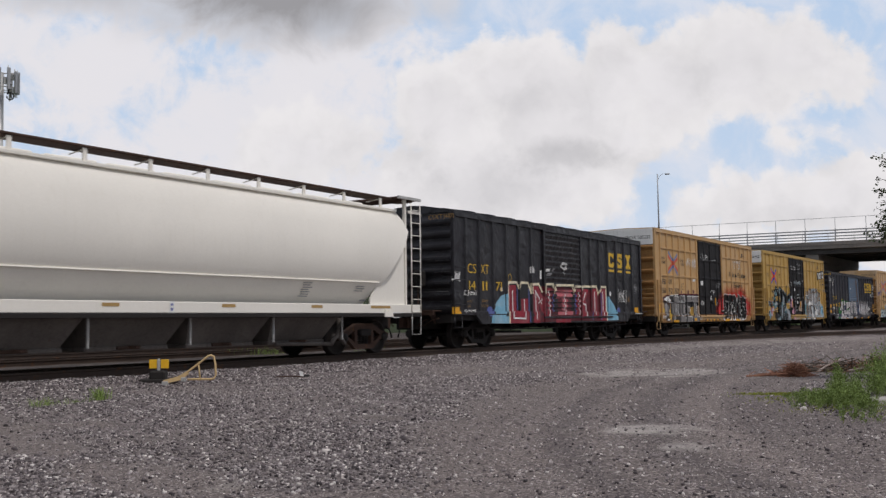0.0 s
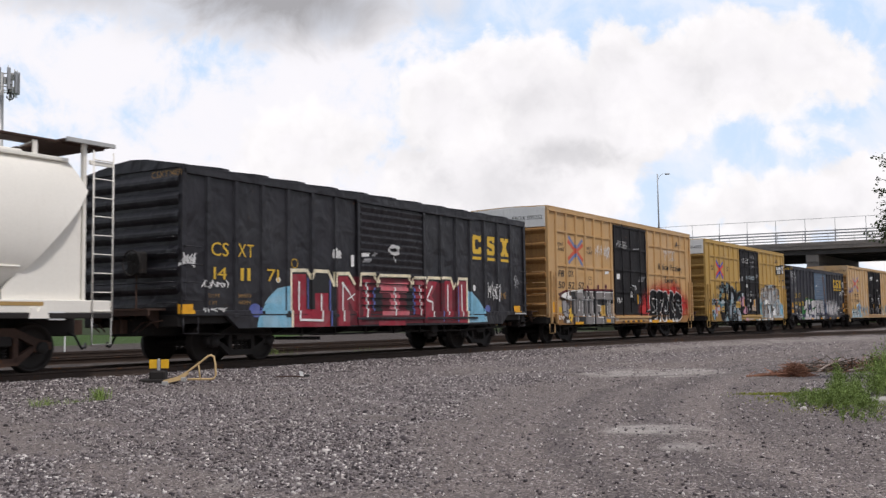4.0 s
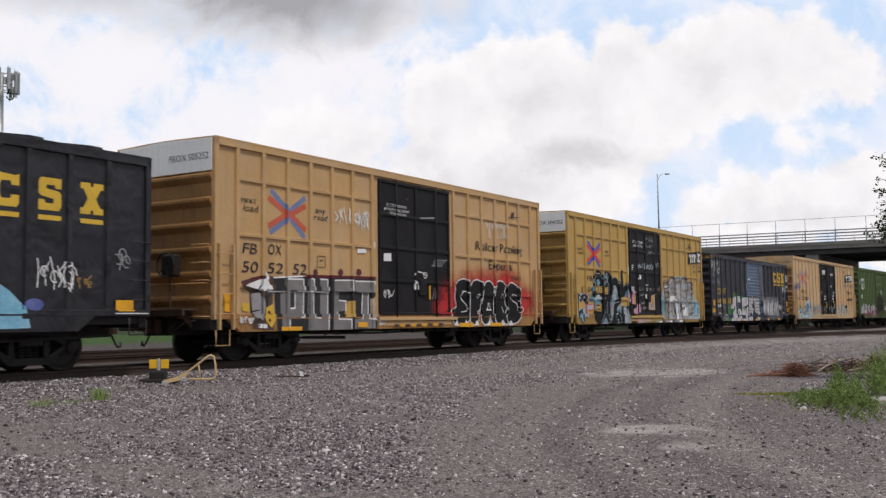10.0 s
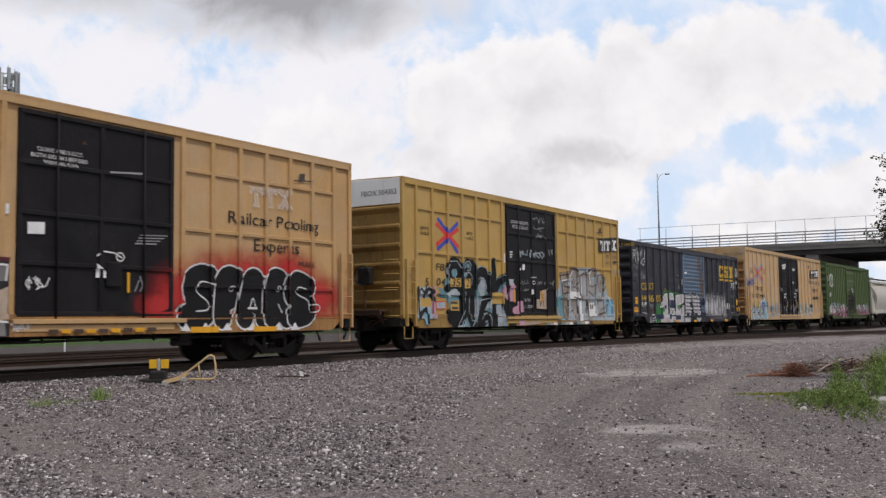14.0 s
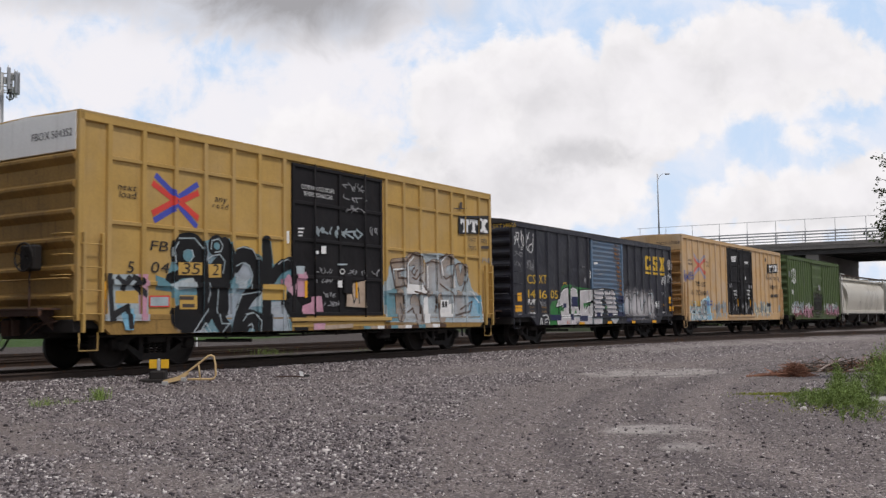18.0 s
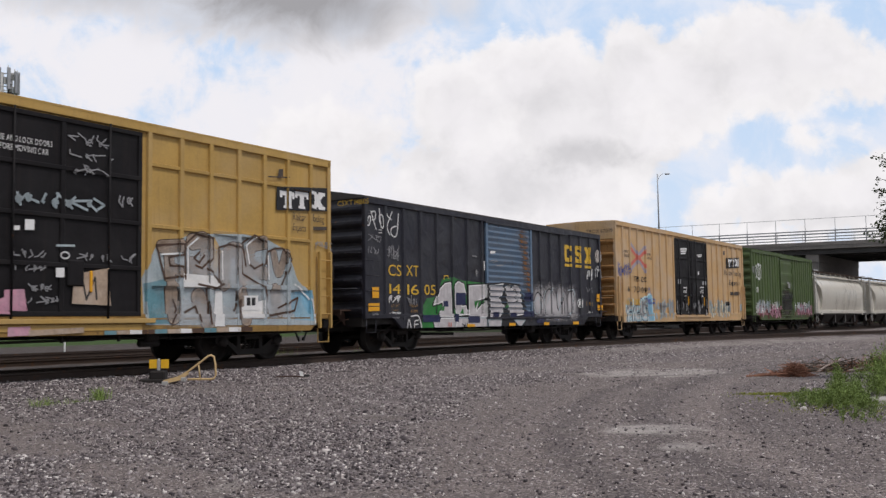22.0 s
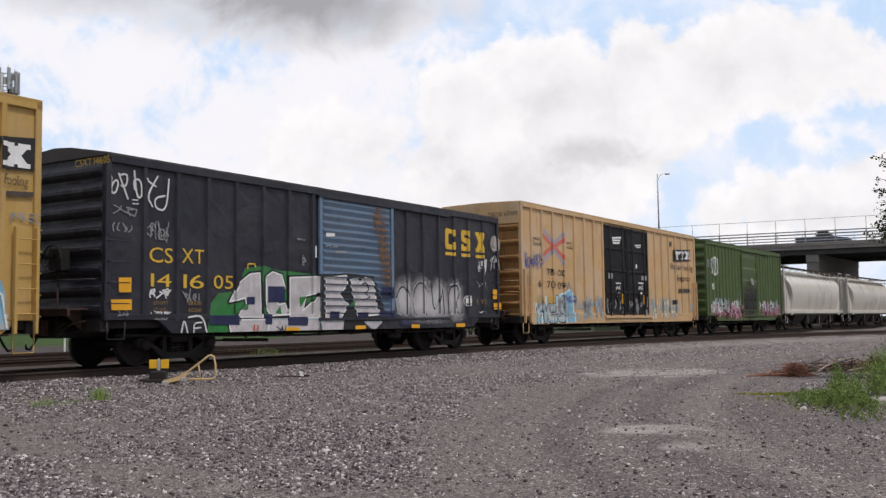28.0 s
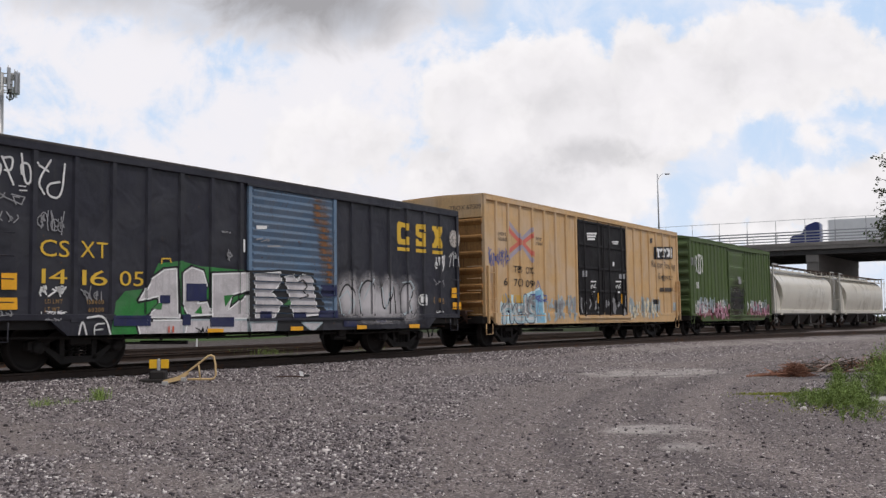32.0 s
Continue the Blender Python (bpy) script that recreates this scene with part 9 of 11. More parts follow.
mustard_side.paint("graffiti", "tan and white graffiti letters with brown outline", [
    ("spray_pale", fill([(9.82, 1.79), (10.18, 2.45), (11.17, 2.77), (12.69, 2.87), (13.56, 2.79), (14.24, 2.57), (14.57, 1.9), (15.16, 1.48), (15.21, 0.81), (9.9, 0.86)])),
    ("spray_teal", fill([(9.86, 1.69), (10.5, 1.81), (10.58, 0.88), (9.99, 0.88)])),
    ("spray_sky", fill([(14.24, 1.59), (15.05, 1.66), (15.15, 0.91), (14.43, 0.94)])),
    ("mustard_patch", fill([(11.81, 2.76), (12.06, 2.42), (11.85, 1.95), (11.66, 2.41)])),
    ("spray_brown", brush([(10.32, 2.46), (10.88, 2.51)], 0.3)),
    ("spray_brown", brush([(10.52, 2.41), (10.57, 1.7)], 0.3)),
    ("spray_brown", brush([(10.52, 2.08), (10.92, 1.93)], 0.24)),
    ("spray_brown", brush([(11.17, 2.61), (11.56, 2.69), (11.6, 2.18), (11.3, 1.83)], 0.39)),
    ("spray_brown", brush([(11.16, 2.16), (11.6, 1.72), (12.05, 1.79)], 0.3)),
    ("spray_brown", brush([(12.1, 1.73), (12.16, 2.48), (12.58, 2.56), (12.67, 1.86)], 0.34)),
    ("spray_brown", brush([(12.89, 1.98), (12.9, 2.63), (13.34, 2.72)], 0.34)),
    ("spray_brown", brush([(12.89, 2.22), (13.38, 2.0)], 0.33)),
    ("spray_brown", brush([(13.72, 2.49), (13.88, 1.89), (14.12, 2.51)], 0.24)),
    ("spray_brown", brush([(10.59, 1.59), (10.63, 1.04)], 0.39)),
    ("spray_brown", brush([(11.35, 1.43), (11.58, 0.93)], 0.45)),
    ("spray_brown", brush([(12.66, 1.51), (12.76, 0.98)], 0.39)),
    ("spray_brown", brush([(13.76, 1.64), (13.86, 1.16)], 0.34)),
    ("spray_tan", brush([(10.32, 2.46), (10.88, 2.51)], 0.26)),
    ("spray_tan", brush([(10.52, 2.41), (10.57, 1.7)], 0.26)),
    ("spray_tan", brush([(10.52, 2.08), (10.92, 1.93)], 0.2)),
    ("spray_tan", brush([(11.17, 2.61), (11.56, 2.69), (11.6, 2.18), (11.3, 1.83)], 0.34)),
    ("spray_tan", brush([(11.16, 2.16), (11.6, 1.72), (12.05, 1.79)], 0.26)),
    ("spray_tan", brush([(12.1, 1.73), (12.16, 2.48), (12.58, 2.56), (12.67, 1.86)], 0.3)),
    ("spray_tan", brush([(12.89, 1.98), (12.9, 2.63), (13.34, 2.72)], 0.3)),
    ("spray_tan", brush([(12.89, 2.22), (13.38, 2.0)], 0.28)),
    ("spray_tan", brush([(13.72, 2.49), (13.88, 1.89), (14.12, 2.51)], 0.2)),
    ("spray_tan", brush([(10.59, 1.59), (10.63, 1.04)], 0.34)),
    ("spray_tan", brush([(11.35, 1.43), (11.58, 0.93)], 0.4)),
    ("spray_tan", brush([(12.66, 1.51), (12.76, 0.98)], 0.34)),
    ("spray_tan", brush([(13.76, 1.64), (13.86, 1.16)], 0.3)),
    ("white_cloud", bar(9.85, 0.80, 5.3, 2.1)),
    ("ink_white", fill([(10.87, 1.93), (11.85, 1.9), (11.94, 1.67), (10.87, 1.62)])),
    ("ink_white", fill([(11.84, 1.58), (12.04, 1.59), (12.08, 0.81), (11.78, 0.81)])),
    ("ink_white", fill([(12.55, 1.21), (13.36, 1.4), (13.35, 0.98), (12.65, 0.98)])),
    ("spray_brown", stroke([(10.19, 2.48), (10.93, 2.55), (10.88, 2.32), (10.52, 2.25), (10.55, 2.08), (10.87, 2.07), (10.92, 1.87), (10.41, 1.81), (10.19, 2.48)], 0.045)),
    ("spray_brown", stroke([(10.98, 1.82), (10.96, 2.54), (11.27, 2.78), (11.71, 2.72), (11.73, 2.29), (11.45, 2.06), (11.26, 2.11)], 0.045)),
    ("spray_brown", stroke([(11.36, 2.39), (11.21, 2.27), (11.36, 2.17), (11.51, 2.34)], 0.045)),
    ("spray_brown", stroke([(11.6, 2.06), (12.05, 1.73), (11.84, 1.64), (11.3, 1.71)], 0.045)),
    ("spray_brown", stroke([(11.95, 1.73), (11.94, 2.53), (12.27, 2.62), (12.63, 2.56), (12.67, 1.98), (13.37, 1.7)], 0.045)),
    ("spray_brown", stroke([(12.78, 2.16), (12.67, 2.68), (13.01, 2.87), (13.45, 2.72), (13.38, 2.24), (13.05, 2.11), (12.89, 2.22)], 0.045)),
    ("spray_brown", stroke([(13.48, 1.76), (13.42, 2.48), (13.73, 2.61), (14.01, 2.63), (14.35, 2.39), (13.99, 1.77)], 0.045)),
    ("spray_brown", stroke([(10.58, 0.88), (10.72, 1.18), (10.63, 1.37)], 0.045)),
    ("spray_brown", stroke([(10.96, 1.12), (11.25, 1.24), (11.39, 0.93)], 0.045)),
    ("spray_brown", stroke([(11.55, 1.66), (11.68, 0.87)], 0.045)),
    ("spray_brown", stroke([(12.4, 1.16), (12.56, 1.39), (12.55, 0.98)], 0.045)),
    ("spray_brown", stroke([(13.37, 1.7), (13.52, 1.04), (14.44, 1.16), (14.56, 1.47), (13.86, 1.22)], 0.045)),
    ("ink_white", stroke([(10.32, 2.3), (10.78, 2.34)], 0.04)),
    ("ink_white", stroke([(11.04, 1.93), (11.03, 2.49), (11.32, 2.7)], 0.04)),
    ("ink_white", stroke([(12.05, 1.84), (12.04, 2.45)], 0.04)),
    ("ink_white", stroke([(12.89, 2.22), (12.79, 2.63), (13.07, 2.81)], 0.04)),
    ("ink_white", stroke([(13.54, 1.88), (13.51, 2.42)], 0.04)),
    ("ink_white", stroke([(14.45, 1.78), (15.04, 1.41), (15.15, 0.85)], 0.04)),
    ("ink_white", fill([(12.71, 1.17), (13.16, 1.17), (13.17, 1.5), (12.72, 1.49)])),
    ("ink_black", fill([(12.8, 1.27), (12.92, 1.27), (12.92, 1.45), (12.8, 1.45)])),
    ("ink_black", fill([(12.96, 1.27), (13.08, 1.28), (13.08, 1.45), (12.96, 1.45)])),
    ("spray_teal", fill([(8.87, 0.67), (9.16, 0.67), (9.16, 0.76), (8.87, 0.76)])),
    ("spray_tan", fill([(9.17, 0.67), (9.47, 0.67), (9.47, 0.76), (9.17, 0.76)])),
    ("ink_white", fill([(9.48, 0.68), (9.78, 0.67), (9.78, 0.76), (9.48, 0.77)])),
    ("spray_brown", fill([(9.79, 0.68), (10.1, 0.67), (10.1, 0.77), (9.79, 0.77)])),
    ("spray_teal", fill([(10.11, 0.68), (10.43, 0.68), (10.43, 0.77), (10.11, 0.77)])),
    ("spray_tan", fill([(10.44, 0.68), (10.76, 0.68), (10.76, 0.77), (10.44, 0.77)])),
    ("ink_white", fill([(10.77, 0.68), (11.1, 0.68), (11.1, 0.77), (10.77, 0.78)])),
    ("spray_brown", fill([(11.11, 0.69), (11.45, 0.68), (11.45, 0.78), (11.11, 0.78)])),
    ("spray_teal", fill([(11.46, 0.69), (11.81, 0.68), (11.81, 0.78), (11.46, 0.78)])),
    ("spray_tan", fill([(11.82, 0.69), (12.17, 0.69), (12.17, 0.79), (11.82, 0.79)])),
    ("ink_white", fill([(12.18, 0.69), (12.54, 0.69), (12.55, 0.79), (12.18, 0.79)])),
    ("spray_brown", fill([(12.55, 0.7), (12.93, 0.69), (12.93, 0.79), (12.56, 0.8)])),
])
mustard_side.paint("lettering", "", [("ink_black", fit_text("next", 0.94, 3.525, 0.46, 0.13, 0.15))], 0.014)
mustard_side.paint("lettering", "", [("ink_black", fit_text("load", 0.97, 3.372, 0.44, 0.136, 0.15))], 0.0146)
mustard_side.paint("lettering", "", [("ink_black", fit_text("any", 3.55, 3.535, 0.38, 0.15, 0.15))], 0.0152)
mustard_side.paint("lettering", "", [("ink_black", fit_text("road", 3.48, 3.39, 0.49, 0.12, 0.15))], 0.0158)
mustard_side.paint("lettering", "", [("ink_black", fit_text("FB", 1.76, 2.368, 0.48, 0.205, 0.12))], 0.0164)
mustard_side.paint("decal", "", [("mustard_patch", fill([(2.47, 1.89), (3.19, 1.91), (3.19, 2.18), (2.46, 2.15)]))], 0.017)
mustard_side.paint("decal", "", [("mustard_patch", fill([(3.38, 1.86), (3.75, 1.88), (3.75, 2.17), (3.37, 2.15)]))], 0.0176)
mustard_side.paint("decal", "", [("mustard_patch", fill([(2.56, 1.18), (3.05, 1.18), (3.05, 1.48), (2.56, 1.47)]))], 0.0182)
mustard_side.paint("decal", "", [("mustard_patch", fill([(5.03, 1.4), (5.82, 1.41), (5.82, 1.78), (5.03, 1.76)]))], 0.0188)
mustard_side.paint("lettering", "", [("ink_black", fit_text("5", 1.18, 1.895, 0.18, 0.23, 0.12))], 0.02)
mustard_side.paint("lettering", "", [("ink_black", fit_text("04", 1.77, 1.917, 0.5, 0.225, 0.12))], 0.0206)
mustard_side.paint("lettering", "", [("ink_black", fit_text("35", 2.61, 1.92, 0.52, 0.24, 0.12))], 0.0212)
mustard_side.paint("lettering", "", [("ink_black", fit_text("2", 3.47, 1.92, 0.2, 0.24, 0.12))], 0.0218)
mustard_side.paint("decal", "", [("bright_red", fill([(1.75, 1.22), (2.28, 1.22), (2.28, 1.46), (1.74, 1.45)]))], 0.0224)
mustard_side.paint("decal", "", [("spray_pale", fill([(1.78, 1.24), (2.25, 1.25), (2.25, 1.43), (1.77, 1.42)]))], 0.023)
mustard_side.paint("decal", "", [("stencil", fill([(2.56, 1.38), (2.95, 1.38), (2.95, 1.45), (2.56, 1.45)]))], 0.0236)
mustard_side.paint("decal", "", [("stencil", fill([(2.63, 1.22), (2.97, 1.22), (2.97, 1.29), (2.63, 1.29)]))], 0.0242)
mustard_side.paint("lettering", "", [("ink_white", fit_text("CLOSE AND LOCK DOORS", 6.4, 4.127, 1.28, 0.106))], 0.0248)
mustard_side.paint("lettering", "", [("ink_white", fit_text("BEFORE MOVING CAR", 6.5, 3.965, 1.1, 0.11))], 0.0254)
mustard_side.paint("scrawl", "", [("chalk", scribble(8.02, 4.25, 0.94, 0.25, 9, 41, 0.03))], 0.026)
mustard_side.paint("scrawl", "", [("chalk", scribble(8.06, 3.98, 0.99, 0.18, 8, 42, 0.03))], 0.0266)
mustard_side.paint("scrawl", "", [("chalk", scribble(8.18, 3.67, 0.77, 0.23, 8, 43, 0.03))], 0.0272)
mustard_side.paint("scrawl", "", [("spray_pale", scribble(6.81, 3.0, 2.04, 0.29, 18, 44, 0.06))], 0.0278)
mustard_side.paint("scrawl", "", [("chalk", scribble(9.14, 3.14, 0.39, 0.27, 6, 45, 0.04))], 0.0284)
mustard_side.paint("scrawl", "", [("chalk", scribble(6.93, 2.06, 0.64, 0.17, 9, 46, 0.03))], 0.029)
mustard_side.paint("scrawl", "", [("chalk", scribble(6.97, 1.83, 0.6, 0.12, 9, 47, 0.03))], 0.0296)
mustard_side.paint("scrawl", "", [("chalk", scribble(7.23, 1.47, 0.47, 0.18, 8, 48, 0.03))], 0.0302)
mustard_side.paint("scrawl", "", [("chalk", scribble(7.23, 1.26, 0.6, 0.14, 9, 49, 0.03))], 0.0308)
mustard_side.paint("scrawl", "", [("chalk", scribble(8.24, 2.07, 0.79, 0.16, 9, 50, 0.03))], 0.0314)
mustard_side.paint("scrawl", "", [("chalk", scribble(9.27, 2.07, 0.35, 0.2, 6, 51, 0.03))], 0.032)
mustard_side.paint("decal", "", [("ink_white", fill([(6.26, 3.12), (6.48, 3.13), (6.48, 3.17), (6.26, 3.15)]))], 0.0326)
mustard_side.paint("decal", "", [("ink_white", fill([(6.26, 3.03), (6.45, 3.04), (6.45, 3.08), (6.26, 3.07)]))], 0.0332)
mustard_side.paint("decal", "", [("ink_white", fill([(6.26, 2.95), (6.42, 2.96), (6.42, 3.0), (6.26, 2.98)]))], 0.0338)
mustard_side.paint("decal", "", [("ink_white", fill([(6.91, 2.55), (7.04, 2.56), (7.04, 2.64), (6.91, 2.63)]))], 0.0344)
mustard_side.paint("decal", "", [("ink_white", fill([(7.14, 2.57), (7.33, 2.58), (7.33, 2.77), (7.14, 2.76)]))], 0.035)
mustard_side.paint("decal", "", [("spray_pale", fill([(7.79, 2.31), (8.19, 2.33), (8.19, 2.37), (7.79, 2.35)]))], 0.0356)
mustard_side.paint("painted_line", "", [("ink_white", stroke(arc(7.98, 2.16, 0.09, 0.06, 0, 360, 16), 0.03))], 0.0362)
mustard_side.paint("decal", "", [("ink_white", fill([(7.79, 1.75), (7.97, 1.75), (7.97, 1.93), (7.79, 1.92)]))], 0.0368)
mustard_side.paint("decal", "", [("spray_tan", fill([(8.19, 1.82), (8.94, 1.96), (9.03, 1.24), (8.14, 1.27)]))], 0.0374)
mustard_side.paint("painted_line", "", [("ink_black", stroke([(8.37, 1.71), (8.46, 1.35), (8.65, 1.77), (8.69, 1.36)], 0.04))], 0.038)
mustard_side.paint("decal", "", [("ink_orange", fill([(6.5, 1.88), (6.6, 1.89), (6.6, 1.47), (6.5, 1.47)]))], 0.0386)
mustard_side.paint("decal", "", [("ink_orange", fill([(0.62, 1.08), (0.68, 1.08), (0.66, 1.84), (0.6, 1.84)]))], 0.0398)
mustard_side.paint("decal", "", [("ink_white", fill([(5.88, 2.75), (5.97, 2.76), (5.97, 3.06), (5.88, 3.05)]))], 0.0404)
mustard_side.paint("decal", "", [("ink_black", fill([(13.78, 3.52), (15.66, 3.65), (15.67, 4.24), (13.79, 4.07)]))], 0.041)
mustard_side.paint("emblem_block", "", [("ink_white", block_sign(13.9, 3.59, 0.52, 0.41, "tee"))], 0.0416)
mustard_side.paint("emblem_block", "", [("ink_white", block_sign(14.45, 3.63, 0.49, 0.41, "tee"))], 0.0422)
mustard_side.paint("emblem_block", "", [("ink_white", block_sign(15.0, 3.67, 0.58, 0.43, "waist"))], 0.0428)
mustard_side.paint("lettering", "", [("stencil", fit_text("Railcar", 14.37, 3.343, 0.46, 0.175))], 0.0434)
mustard_side.paint("lettering", "", [("stencil", fit_text("Pooling", 15.04, 3.35, 0.5, 0.18))], 0.044)
mustard_side.paint("lettering", "", [("stencil", fit_text("Experts", 14.37, 3.085, 0.47, 0.17))], 0.0446)
mustard_side.paint("decal", "", [("stencil", fill([(15.11, 3.14), (15.64, 3.17), (15.65, 3.26), (15.11, 3.23)]))], 0.0452)
mustard_side.paint("scrawl", "", [("chalk", scribble(15.13, 2.64, 0.63, 0.29, 7, 52, 0.025))], 0.0458)
mustard_side.paint("decal", "", [("stencil", fill([(13.85, 4.49), (14.01, 4.52), (14.01, 4.34), (13.84, 4.32)]))], 0.0464)
mustard_side.paint("decal", "", [("stencil", fill([(13.48, 4.26), (14.17, 4.32), (14.17, 4.35), (13.48, 4.29)]))], 0.047)

